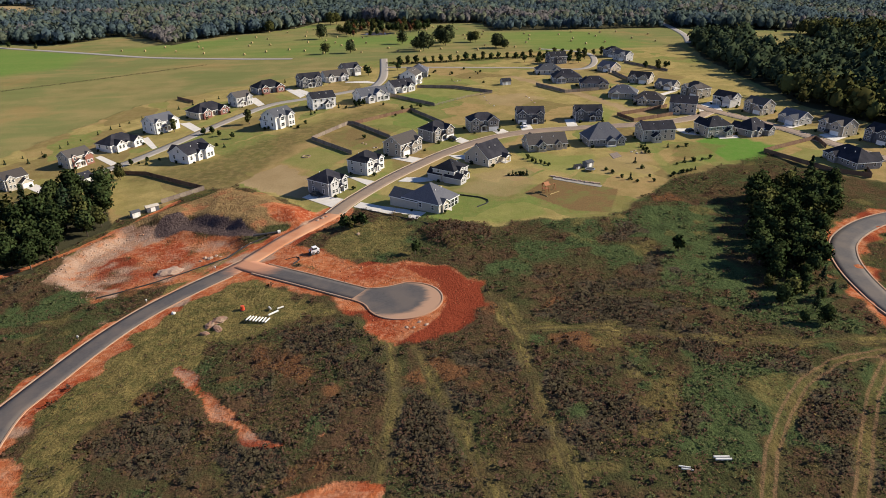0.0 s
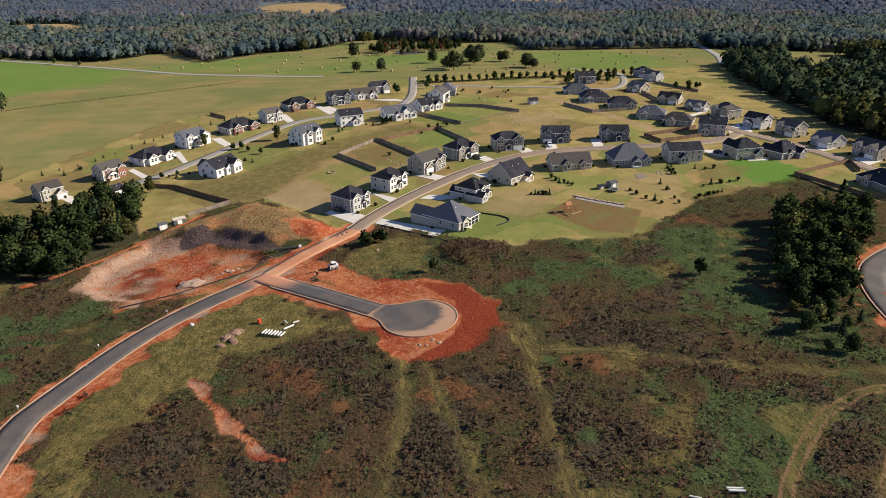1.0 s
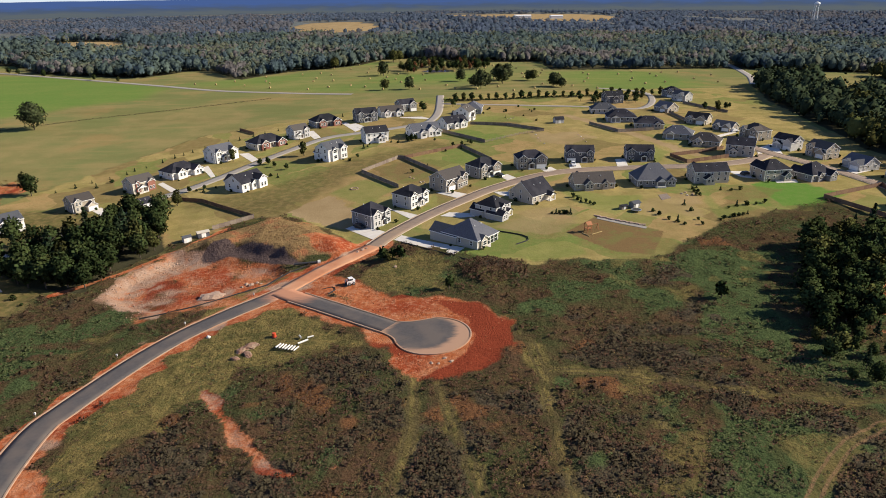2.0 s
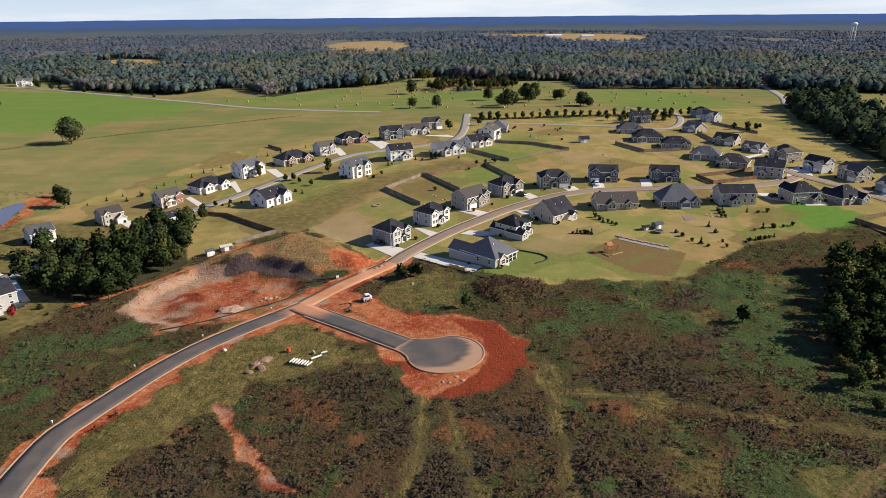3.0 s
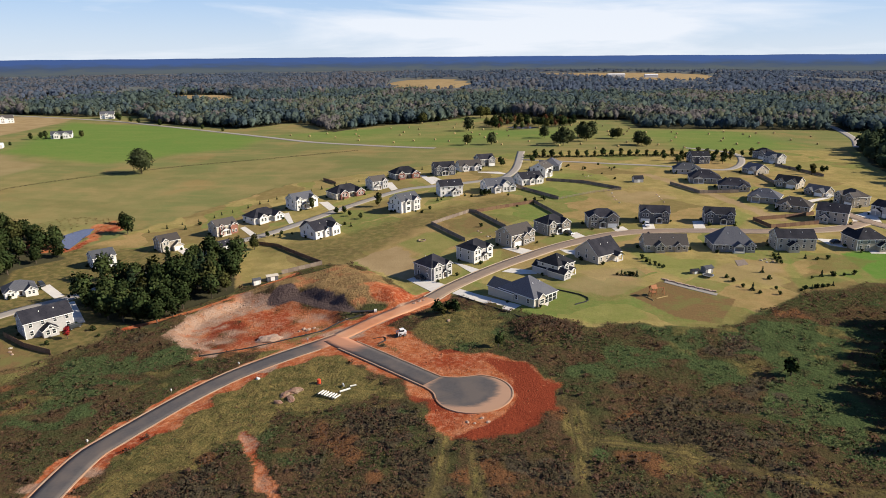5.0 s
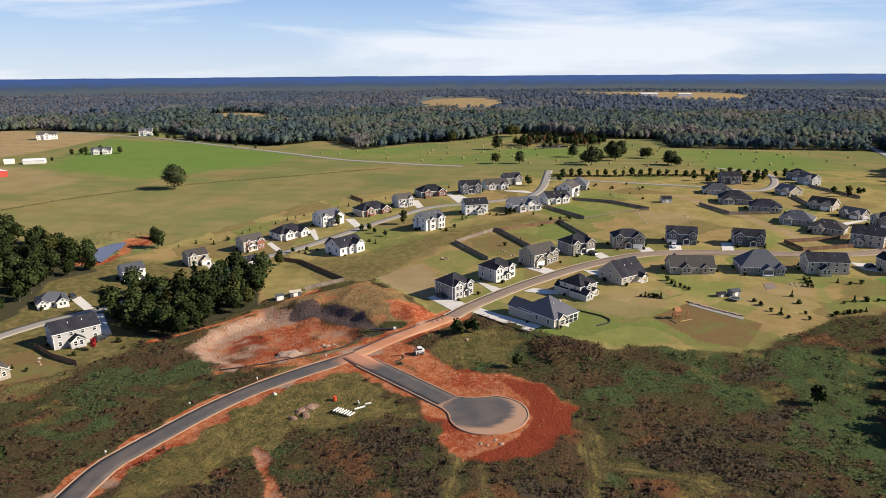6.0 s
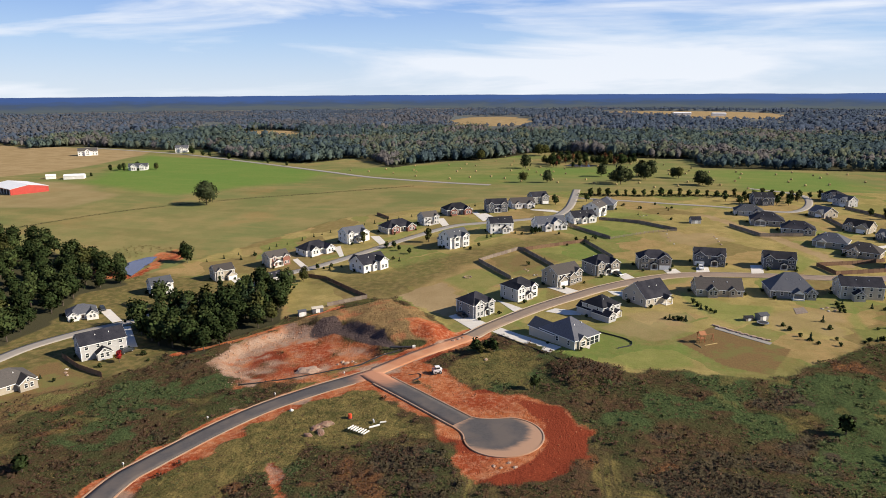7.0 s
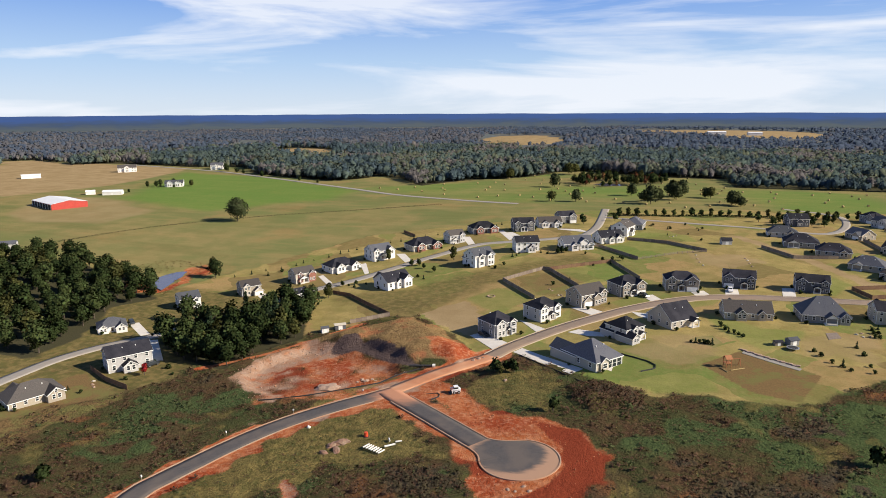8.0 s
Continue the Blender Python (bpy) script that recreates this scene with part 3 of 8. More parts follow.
    tan = np.maximum(step(area_d(x, y, TAN) + wob, -1, 1), 0.9 * step(area_d(x, y, STUBBLE) + 12 * mix_noise(x, y, 70, 12), -8, 12))
    tan = np.maximum(tan, 0.55 * step(area_d(x, y, [(-505, 493), (-445, 385), (-400, 355), (-330, 369), (-332, 442), (-400, 478), (-440, 500)]) + 9 * mix_noise(x, y, 30, 59), -14, 14))
    tan = np.maximum(tan, 0.8 * step(4.0 + wob - line_d(x, y, SWALE), -1.5, 1.5))
    tan = np.maximum(tan, 0.55 * step(area_d(x, y, BALD) + 2 * wob, -3, 3))
    for a in TAN_LOTS:
        tan = np.maximum(tan, 0.5 * step(area_d(x, y, a) + 1.2 * wob + 2 * mix_noise(x, y, 7, 58), -3, 4))
    for a in CLEARINGS:
        tan = np.maximum(tan, 0.95 * step(area_d(x, y, a), -15, 15))
    brown = np.maximum(0.8 * step(area_d(x, y, BROWN) + 0.15 * wob, -0.8, 0.8), 0.8 * step(area_d(x, y, [(-112, 152), (-143, 166), (-168, 128), (-120, 112)]) + wob, -2, 4))
    for a in BROWN_LOTS:
        brown = np.maximum(brown, 0.5 * step(area_d(x, y, a) + 0.6 * wob, -1.2, 1.5))
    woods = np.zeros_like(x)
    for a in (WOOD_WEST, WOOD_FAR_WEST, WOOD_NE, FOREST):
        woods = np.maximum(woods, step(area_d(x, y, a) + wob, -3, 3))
    for a in CLEARINGS + [NE_CLEAR]:
        woods = woods * (1 - step(area_d(x, y, a), -20, 10))
    straw = np.zeros_like(x)
    for a in TRACKS:
        d = line_d(x, y, a)
        straw = np.maximum(straw, (0.6 + 0.25 * mix_noise(x, y, 6, 60)) * step(1.9 + 0.8 * wob - d, -1.4, 1.4))
    for a in BARE_TRACKS:
        straw = np.maximum(straw, 0.55 * step(1.7 + 0.6 * wob - line_d(x, y, a), -1.0, 1.0))
    straw = np.maximum(straw, 0.55 * step(mix_noise(x, y, 13, 14) + 0.8 * mix_noise(x, y, 4, 15), 0.35, 1.0))
    straw = np.maximum(straw, 0.8 * step(17 - line_d(x, y, MAIN) + 4 * wob, -4, 4) * (x > -70 + 0.1 * y))
    straw = np.maximum(straw, 0.62 * step(15 - np.hypot(x - 1, y - 180) + 4 * wob, -4, 5))
    straw = np.maximum(straw, 0.8 * step(area_d(x, y, STRAW_FIELD) + 3.5 * mix_noise(x, y, 8, 24) + 1.5 * wob, -2, 4))
    open_ = 1 - 0.8 * step(area_d(x, y, STRAW_FIELD), -2, 4)
    grow = [grow[0] * open_, grow[1] * (0.4 + 0.6 * open_), grow[2]]
    on_hill = step(area_d(x, y, HILL) + 2 * wob, -3, 3)
    straw = np.maximum(straw, on_hill * (0.75 + 0.4 * mix_noise(x, y, 3.5, 25)))
    grow[2] = np.maximum(grow[2], on_hill * (0.3 + 0.4 * mix_noise(x, y, 6, 26)))
    grow[0], grow[1] = grow[0] * (1 - on_hill), grow[1] * (1 - on_hill)
    deep = step(area_d(x, y, [(9, 158), (22, 154), (29, 143), (29, 132), (23, 122), (15, 117), (8, 119), (16, 128), (20, 137), (17, 147)]) + wob, -2, 2)
    deep = np.maximum(deep, 0.75 * step(mix_noise(x, y, 11, 35), 0.2, 0.7))
    # rank dark grass; tree shade over the western yards shares this mask
    unmown_shaded = step(area_d(x, y, [(-215, 200), (-195, 262), (-140, 262), (-112, 240), (-100, 190), (-102, 160), (-108, 105), (-200, 105)]) + wob, -3, 3)
    unmown_shaded = np.maximum(unmown_shaded, 0.8 * step(area_d(x, y, [(-100, 262), (-60, 245), (-40, 268), (-28, 298), (-8, 320), (18, 340), (4, 350), (-38, 318), (-68, 282), (-88, 276)]) + 2 * wob, -5, 5))
    scrub = (1 - lawn) * step(430 - np.hypot(x, y), 0, 10) * (x > -190) * (1 - step(-area_d(x, y, LAWNS) - 400, 0, 1))
    scrub = np.where((y > 250) & (lawn < 0.5), 0, scrub)
    scrub = scrub * (1 - woods)
    ruts = np.zeros_like(x)
    for a in TRACKS + BARE_TRACKS:
        ruts = np.maximum(ruts, step(0.45 - np.abs(line_d(x, y, a) - 0.95), 0, 0.35))
    return dict(clay=clay, pale=pale, lawn=lawn, lush=lush, tan=tan, brown=brown, woods=woods, straw=straw * scrub, scrub=scrub, ruts=ruts * scrub, road=road, soil=soil, track=np.clip(np.min([line_d(x, y, a) for a in TRACKS], axis=0) / 4, 0, 1), bare_track=np.clip(np.min([line_d(x, y, a) for a in BARE_TRACKS], axis=0) / 4, 0, 1), deep=deep, hill=on_hill, unmown_shaded=unmown_shaded, dark=grow[0] * scrub, green=grow[1] * scrub, rust=grow[2] * scrub)


ZN = zones(X, Y)
rough = ZN["scrub"] * (1 - ZN["clay"]) * step(np.minimum(ZN["road"], line_d(X, Y, EAST)), 4, 9)
Z = Z + rough * (0.34 * mix_noise(X, Y, 2.9, 31) + 0.30 * mix_noise(X, Y, 6.5, 32) - 0.25 * ZN["ruts"])
Z = Z + (0.16 * mix_noise(X, Y, 2.7, 33) + 0.14 * mix_noise(X, Y, 5.5, 34)) * ZN["clay"] * step(np.minimum(ZN["road"], line_d(X, Y, CLAY)), 4.2, 6.5)
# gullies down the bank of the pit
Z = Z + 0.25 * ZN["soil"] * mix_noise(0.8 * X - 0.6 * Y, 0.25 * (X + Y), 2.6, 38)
Z = Z - 1.1 * step(area_d(X, Y, POND), -2, 3)


def joined(name, verts, faces, material, smooth=False, normals=None):
    """A mesh from arrays of places and of faces of one size."""
    me = bpy.data.meshes.new(name)
    k = faces.shape[1]
    me.vertices.add(len(verts)), me.loops.add(faces.size), me.polygons.add(len(faces))
    me.vertices.foreach_set("co", np.ascontiguousarray(verts, np.float32).ravel())
    me.loops.foreach_set("vertex_index", np.ascontiguousarray(faces, np.int32).ravel())
    me.polygons.foreach_set("loop_start", np.arange(0, faces.size, k, dtype=np.int32))
    me.polygons.foreach_set("loop_total", np.full(len(faces), k, np.int32))
    me.polygons.foreach_set("use_smooth", np.full(len(faces), smooth))
    me.update(calc_edges=True)
    if material:
        me.materials.append(material)
    if normals is not None:
        me.normals_split_custom_set_from_vertices(normals.astype(np.float32))
    return me


def ground_material():
    m = bpy.data.materials.new("open_ground")
    m.use_nodes = True
    n, l = m.node_tree.nodes, m.node_tree.links
    p = n["Principled BSDF"]
    p.inputs["Roughness"].default_value, p.inputs["Specular IOR Level"].default_value = 1.0, 0.0
    at = n.new("ShaderNodeTexCoord").outputs["Object"]

    def noise_of(scale, detail=5.0, rough_=0.6):
        t = n.new("ShaderNodeTexNoise")
        t.inputs["Scale"].default_value, t.inputs["Detail"].default_value, t.inputs["Roughness"].default_value = scale, detail, rough_
        l.new(at, t.inputs["Vector"])
        return t.outputs["Fac"]

    def ramp(v, a, b):
        r = n.new("ShaderNodeMapRange")
        r.interpolation_type = "SMOOTHSTEP"
        r.inputs["From Min"].default_value, r.inputs["From Max"].default_value = a, b
        l.new(v, r.inputs["Value"])
        return r.outputs["Result"]

    def blend(f, a, b):
        x = n.new("ShaderNodeMix")
        x.data_type = "RGBA"
        if isinstance(f, float):
            x.inputs["Factor"].default_value = f
        else:
            l.new(f, x.inputs["Factor"])
        for k, v in (("A", a), ("B", b)):
            if isinstance(v, tuple):
                x.inputs[k].default_value = (*v, 1)
            else:
                l.new(v, x.inputs[k])
        return x.outputs["Result"]

    def maths(op, a, b):
        x = n.new("ShaderNodeMath")
        x.operation = op
        for i, v in enumerate((a, b)):
            if isinstance(v, float):
                x.inputs[i].default_value = v
            else:
                l.new(v, x.inputs[i])
        return x.outputs["Value"]

    fine, mid, wide, vast = noise_of(2.2, 8.0, 0.7), noise_of(0.35), noise_of(0.06), noise_of(0.012)
    masks = {}
    for att, keys in (("za", ("clay", "pale", "lawn")), ("zb", ("lush", "tan", "brown")), ("zc", ("woods", "straw", "scrub")), ("zd", ("dark", "green", "rust")), ("ze", ("soil", "deep", "hill")), ("zf", ("unmown_shaded", "track", "bare_track"))):
        node = n.new("ShaderNodeVertexColor")
        node.layer_name = att
        sep = n.new("ShaderNodeSeparateColor")
        l.new(node.outputs["Color"], sep.inputs["Color"])
        for k, o in zip(keys, ("Red", "Green", "Blue")):
            masks[k] = sep.outputs[o]

    def ragged(key, amount=0.5):
        s = maths("ADD", masks[key], maths("MULTIPLY", maths("SUBTRACT", fine, 0.5), amount))
        return ramp(s, 0.3, 0.7)

    meadow = blend(ramp(wide, 0.38, 0.62), (0.205, 0.190, 0.076), (0.262, 0.215, 0.092))
    meadow = blend(ramp(vast, 0.42, 0.6), meadow, (0.165, 0.182, 0.068))
    meadow = blend(ramp(noise_of(0.022, 6.0, 0.62), 0.55, 0.68), meadow, (0.268, 0.200, 0.084))
    meadow = blend(ramp(fine, 0.3, 0.75), meadow, blend(0.5, meadow, (0.10, 0.09, 0.035)))
    long_ = n.new("ShaderNodeMapping")
    long_.inputs["Rotation"].default_value, long_.inputs["Scale"].default_value = (0, 0, radians(-32)), (0.25, 1.6, 1)
    l.new(at, long_.inputs["Vector"])
    streak = n.new("ShaderNodeTexNoise")
    streak.inputs["Scale"].default_value, streak.inputs["Detail"].default_value = 0.05, 5.0
    l.new(long_.outputs["Vector"], streak.inputs["Vector"])
    meadow = blend(ramp(streak.outputs["Fac"], 0.45, 0.72), meadow, blend(0.28, meadow, (0.105, 0.098, 0.036)))
    meadow = blend(ramp(streak.outputs["Fac"], 0.46, 0.30), meadow, blend(0.3, meadow, (0.33, 0.22, 0.10)))
    lawn = blend(ramp(wide, 0.35, 0.65), (0.365, 0.280, 0.110), (0.270, 0.226, 0.080))
    lots = n.new("ShaderNodeTexVoronoi")
    lots.inputs["Scale"].default_value, lots.inputs["Randomness"].default_value, lots.distance = 1 / 25, 0.8, "CHEBYCHEV"
    lay = n.new("ShaderNodeMapping")
    lay.inputs["Rotation"].default_value = (0, 0, radians(-42))
    warp = n.new("ShaderNodeTexNoise")
    warp.inputs["Scale"].default_value = 0.09
    l.new(at, warp.inputs["Vector"])
    bent = n.new("ShaderNodeVectorMath")
    bent.operation = "MULTIPLY_ADD"
    bent.inputs[1].default_value = (9, 9, 0)
    l.new(warp.outputs["Color"], bent.inputs[0])
    l.new(at, bent.inputs[2])
    l.new(bent.outputs["Vector"], lay.inputs["Vector"])
    l.new(lay.outputs["Vector"], lots.inputs["Vector"])
    lot = n.new("ShaderNodeSeparateColor")
    l.new(lots.outputs["Color"], lot.inputs["Color"])
    lawn = blend(ramp(lot.outputs["Red"], 0.50, 0.85), lawn, (0.165, 0.190, 0.056))
    lawn = blend(ramp(lot.outputs["Green"], 0.6, 0.95), lawn, (0.330, 0.225, 0.100))
    lawn = blend(ramp(lot.outputs["Blue"], 0.75, 0.95), lawn, (0.195, 0.142, 0.062))
    # olive of unmown grass, darkened further for the trees' shade
    lawn = blend(masks["unmown_shaded"], lawn, blend(ramp(mid, 0.35, 0.65), (0.092, 0.088, 0.034), (0.125, 0.090, 0.040)))
    lawn = blend(ramp(noise_of(0.14), 0.4, 0.65), lawn, blend(0.45, lawn, (0.155, 0.135, 0.045)))
    lawn = blend(ramp(mid, 0.4, 0.7), lawn, blend(0.5, lawn, (0.27, 0.215, 0.09)))
    lawn = blend(ramp(fine, 0.35, 0.8), lawn, blend(0.4, lawn, (0.09, 0.08, 0.03)))
    lawn = blend(ramp(noise_of(0.5, 7.0, 0.65), 0.52, 0.7), lawn, blend(0.4, lawn, (0.20, 0.115, 0.05)))
    scrub = blend(ramp(mid, 0.4, 0.62), (0.076, 0.058, 0.028), (0.104, 0.060, 0.034))
    scrub = blend(ramp(wide, 0.40, 0.62), scrub, (0.062, 0.068, 0.027))
    scrub = blend(ramp(fine, 0.35, 0.75), scrub, blend(0.5, scrub, (0.040, 0.036, 0.020)))
    straw = blend(ramp(fine, 0.3, 0.75), (0.215, 0.165, 0.060), (0.120, 0.096, 0.038))
    straw = blend(ramp(mid, 0.4, 0.65), straw, blend(ramp(fine, 0.3, 0.75), (0.115, 0.105, 0.038), (0.075, 0.068, 0.026)))
    clay = blend(ramp(mid, 0.35, 0.68), (0.34, 0.095, 0.033), (0.44, 0.175, 0.082))
    clay = blend(ramp(wide, 0.45, 0.65), clay, (0.27, 0.055, 0.022))
    clay = blend(ramp(noise_of(0.8, 6.0), 0.45, 0.7), clay, blend(0.55, clay, (0.50, 0.27, 0.16)))
    clay = blend(ramp(fine, 0.4, 0.8), clay, blend(0.35, clay, (0.20, 0.075, 0.04)))
    clay = blend(ragged("deep", 0.8), clay, blend(ramp(fine, 0.35, 0.75), (0.235, 0.050, 0.024), (0.150, 0.034, 0.018)))
    pale = blend(ramp(mid, 0.35, 0.7), (0.345, 0.235, 0.170), (0.31, 0.175, 0.110))
    pale = blend(ramp(fine, 0.42, 0.8), pale, blend(0.5, pale, (0.22, 0.16, 0.12)))
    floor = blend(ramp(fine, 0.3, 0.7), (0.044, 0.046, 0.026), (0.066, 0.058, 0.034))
    lush = blend(ramp(mid, 0.35, 0.7), (0.100, 0.200, 0.036), (0.128, 0.205, 0.046))
    lush = blend(ramp(fine, 0.35, 0.75), lush, blend(0.4, lush, (0.07, 0.10, 0.03)))
    tan = blend(ramp(wide, 0.35, 0.65), (0.335, 0.246, 0.132), (0.275, 0.196, 0.100))
    tan = blend(ramp(fine, 0.35, 0.8), tan, blend(0.4, tan, (0.16, 0.12, 0.06)))
    brown = blend(ramp(fine, 0.3, 0.75), (0.190, 0.124, 0.056), (0.130, 0.088, 0.042))
    brown = blend(ramp(noise_of(0.15), 0.45, 0.62), brown, (0.150, 0.135, 0.050))
    scrub = blend(ragged("rust", 0.6), scrub, blend(ramp(fine, 0.3, 0.75), (0.185, 0.088, 0.038), (0.105, 0.055, 0.030)))
    scrub = blend(ragged("green", 0.6), scrub, blend(ramp(fine, 0.3, 0.75), (0.076, 0.104, 0.040), (0.044, 0.060, 0.025)))
    scrub = blend(ragged("dark", 0.6), scrub, blend(ramp(fine, 0.3, 0.75), (0.086, 0.070, 0.046), (0.056, 0.046, 0.031)))
    col = blend(masks["scrub"], meadow, scrub)
    col = blend(ragged("straw", 0.7), col, straw)
    # wheel ruts along the field tracks
    for key, tone in (("track", (0.088, 0.070, 0.034)), ("bare_track", (0.190, 0.120, 0.066))):
        wander = maths("ADD", masks[key], maths("MULTIPLY", maths("SUBTRACT", mid, 0.5), 0.10))
        rut = ramp(maths("ABSOLUTE", maths("SUBTRACT", wander, 0.23), 0.0), 0.10, 0.04)
        col = blend(maths("MULTIPLY", maths("MULTIPLY", rut, masks["scrub"]), ramp(fine, 0.25, 0.6)), col, tone)
    dry = blend(ramp(mid, 0.35, 0.65), (0.300, 0.196, 0.088), (0.220, 0.142, 0.064))
    dry = blend(ramp(fine, 0.35, 0.75), dry, blend(0.6, dry, (0.095, 0.068, 0.036)))
    dry = blend(ramp(noise_of(0.16), 0.5, 0.68), dry, (0.30, 0.130, 0.062))
    col = blend(ragged("hill", 0.5), col, dry)
    col = blend(ragged("lawn", 0.5), col, lawn)
    col = blend(masks["lush"], col, lush)
    col = blend(ragged("tan", 0.4), col, tan)
    col = blend(ragged("brown", 0.4), col, brown)
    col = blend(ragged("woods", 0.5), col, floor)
    col = blend(ragged("clay", 1.1), col, clay)
    col = blend(ragged("pale", 0.8), col, pale)
    # grey-purple bank soil, with the steep face's shade put into its colour
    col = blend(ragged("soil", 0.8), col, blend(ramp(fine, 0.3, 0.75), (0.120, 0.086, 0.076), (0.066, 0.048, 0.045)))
    l.new(col, p.inputs["Base Color"])
    # furrows left by wheels turning round the circle
    shift = n.new("ShaderNodeMapping")
    shift.inputs["Location"].default_value = (-BULB[0], -BULB[1], 0)
    l.new(at, shift.inputs["Vector"])
    rings = n.new("ShaderNodeTexWave")
    rings.wave_type, rings.rings_direction = "RINGS", "Z"
    rings.inputs["Scale"].default_value, rings.inputs["Distortion"].default_value, rings.inputs["Detail"].default_value = 0.5, 22.0, 5.0
    l.new(shift.outputs["Vector"], rings.inputs["Vector"])
    near_ = n.new("ShaderNodeVectorMath")
    near_.operation = "LENGTH"
    l.new(shift.outputs["Vector"], near_.inputs[0])
    furrow = maths("MULTIPLY", maths("MULTIPLY", rings.outputs["Fac"], masks["clay"]), maths("MULTIPLY", ramp(near_.outputs["Value"], 22.0, 15.0), 0.15))
    coarse = maths("ADD", maths("MULTIPLY", maths("SUBTRACT", masks["scrub"], maths("MULTIPLY", masks["clay"], 0.6)), 0.85), 0.15)
    lumps = maths("MULTIPLY", maths("ADD", maths("MULTIPLY", noise_of(0.9, 3.0), 1.6), fine), coarse)
    b = n.new("ShaderNodeBump")
    b.inputs["Distance"].default_value, b.inputs["Strength"].default_value = 0.5, 0.9
    l.new(maths("ADD", lumps, furrow), b.inputs["Height"])
    l.new(b.outputs["Normal"], p.inputs["Normal"])
    return m


idx = np.arange(NX * NY).reshape(NY, NX)
faces = np.stack([idx[:-1, :-1], idx[:-1, 1:], idx[1:, 1:], idx[1:, :-1]], -1).reshape(-1, 4)
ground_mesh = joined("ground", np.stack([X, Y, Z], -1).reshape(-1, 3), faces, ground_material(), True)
for att, keys in (("za", ("clay", "pale", "lawn")), ("zb", ("lush", "tan", "brown")), ("zc", ("woods", "straw", "scrub")), ("zd", ("dark", "green", "rust")), ("ze", ("soil", "deep", "hill")), ("zf", ("unmown_shaded", "track", "bare_track"))):
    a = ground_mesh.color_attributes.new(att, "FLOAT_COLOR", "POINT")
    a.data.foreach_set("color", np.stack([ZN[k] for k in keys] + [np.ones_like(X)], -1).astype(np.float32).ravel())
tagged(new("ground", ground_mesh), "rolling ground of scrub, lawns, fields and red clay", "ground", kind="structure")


# ---- roads ----
def smooth_line(pts, gap=2.0):
    """Points every few metres along a rounded line through the given ones."""
    p = np.array(pts, float)
    p = np.vstack([2 * p[0] - p[1], p, 2 * p[-1] - p[-2]])
    out = []
    for i in range(1, len(p) - 2):
        n_ = max(2, int(np.hypot(*(p[i + 1] - p[i])) / gap))
        for t in np.arange(n_) / n_:
            out.append(0.5 * (2 * p[i] + (p[i + 1] - p[i - 1]) * t + (2 * p[i - 1] - 5 * p[i] + 4 * p[i + 1] - p[i + 2]) * t * t + (3 * p[i] - p[i - 1] - 3 * p[i + 1] + p[i + 2]) * t ** 3))
    return np.array(out + [p[-2]])


def ribbon(line, offsets):
    """Rows of verts across a line; offsets are (across, up)."""
    d = np.gradient(line, axis=0)
    d /= np.hypot(d[:, 0], d[:, 1])[:, None] + 1e-9
    nrm = np.stack([-d[:, 1], d[:, 0]], -1)
    base = ground_z(line[:, 0], line[:, 1])
    rows = []
    for across, up in offsets:
        q = line + nrm * across
        rows.append(np.column_stack([q, 0.5 * base + 0.5 * ground_z(q[:, 0], q[:, 1]) + up]))
    v = np.stack(rows, 1)
    n_, k = v.shape[:2]
    i = np.arange(n_ * k).reshape(n_, k)
    return v.reshape(-1, 3), np.stack([i[:-1, :-1], i[:-1, 1:], i[1:, 1:], i[1:, :-1]], -1).reshape(-1, 4)


def road(name, pts, width, material, label, kerb="kerb", lift=0.10, mouth=None):
    line = smooth_line(pts)
    h = width / 2
    v, f = ribbon(line, [(-h, lift - 0.3), (-h, lift), (-h / 2, lift + 0.04), (0, lift + 0.06), (h / 2, lift + 0.04), (h, lift), (h, lift - 0.3)])
    ob = tagged(new(name, joined(name, v, f, M[material], True)), label, "road", kind="structure")
    if kerb:
        for s in (-1, 1):
            a = [(s * (h - 0.02), lift - 0.25), (s * (h - 0.02), lift + 0.14), (s * (h + 0.34), lift + 0.15), (s * (h + 0.38), lift - 0.35)]
            v, f = ribbon(line, a)
            if mouth and s in (mouth[3:] or (-1, 1)):
                f = f[np.hypot(v[f[:, 0], 0] - mouth[0], v[f[:, 0], 1] - mouth[1]) > mouth[2]]
            k = new("kerb", joined("kerb", v, f, M[kerb]))
            k.parent = ob
    return ob


road("road_main", MAIN, 6.2, "asphalt_mouth", "new dark asphalt road with pale concrete kerbs", mouth=(-33.5, 168, 7.5, -1))
road("road_branch", [(-36, 171), (-33, 168.5)] + BRANCH[1:-2] + [(-2, 144)], 6.2, "asphalt_mouth", "short dark asphalt branch road to a turning circle", lift=0.13, mouth=(-36, 171, 7.0))
road("road_clay", CLAY, 6.4, "clay_road", "packed orange clay covering an unfinished street", kerb=False, lift=0.08)
road("road_street", STREET, 6.0, "asphalt_old", "pale worn asphalt street with concrete kerbs", "concrete_dusty")
road("road_side", SIDE, 6.0, "asphalt_old", "pale worn asphalt side street between houses", "concrete_dusty")
road("road_north", NORTH, 5.8, "road_pale", "pale grey old residential street", kerb=False)
road("road_lane", FLANE, 4.8, "road_pale", "pale looping road at the far edge of the houses", kerb=False)
road("road_east", EAST, 6.4, "asphalt", "curving new dark asphalt road with pale kerbs")
road("road_farm", FARM, 6.5, "road_pale", "far pale country road between fields", kerb=False)
road("road_gravel", LANE, 7, "road_pale", "far pale gravel lane entering the woods", kerb=False)


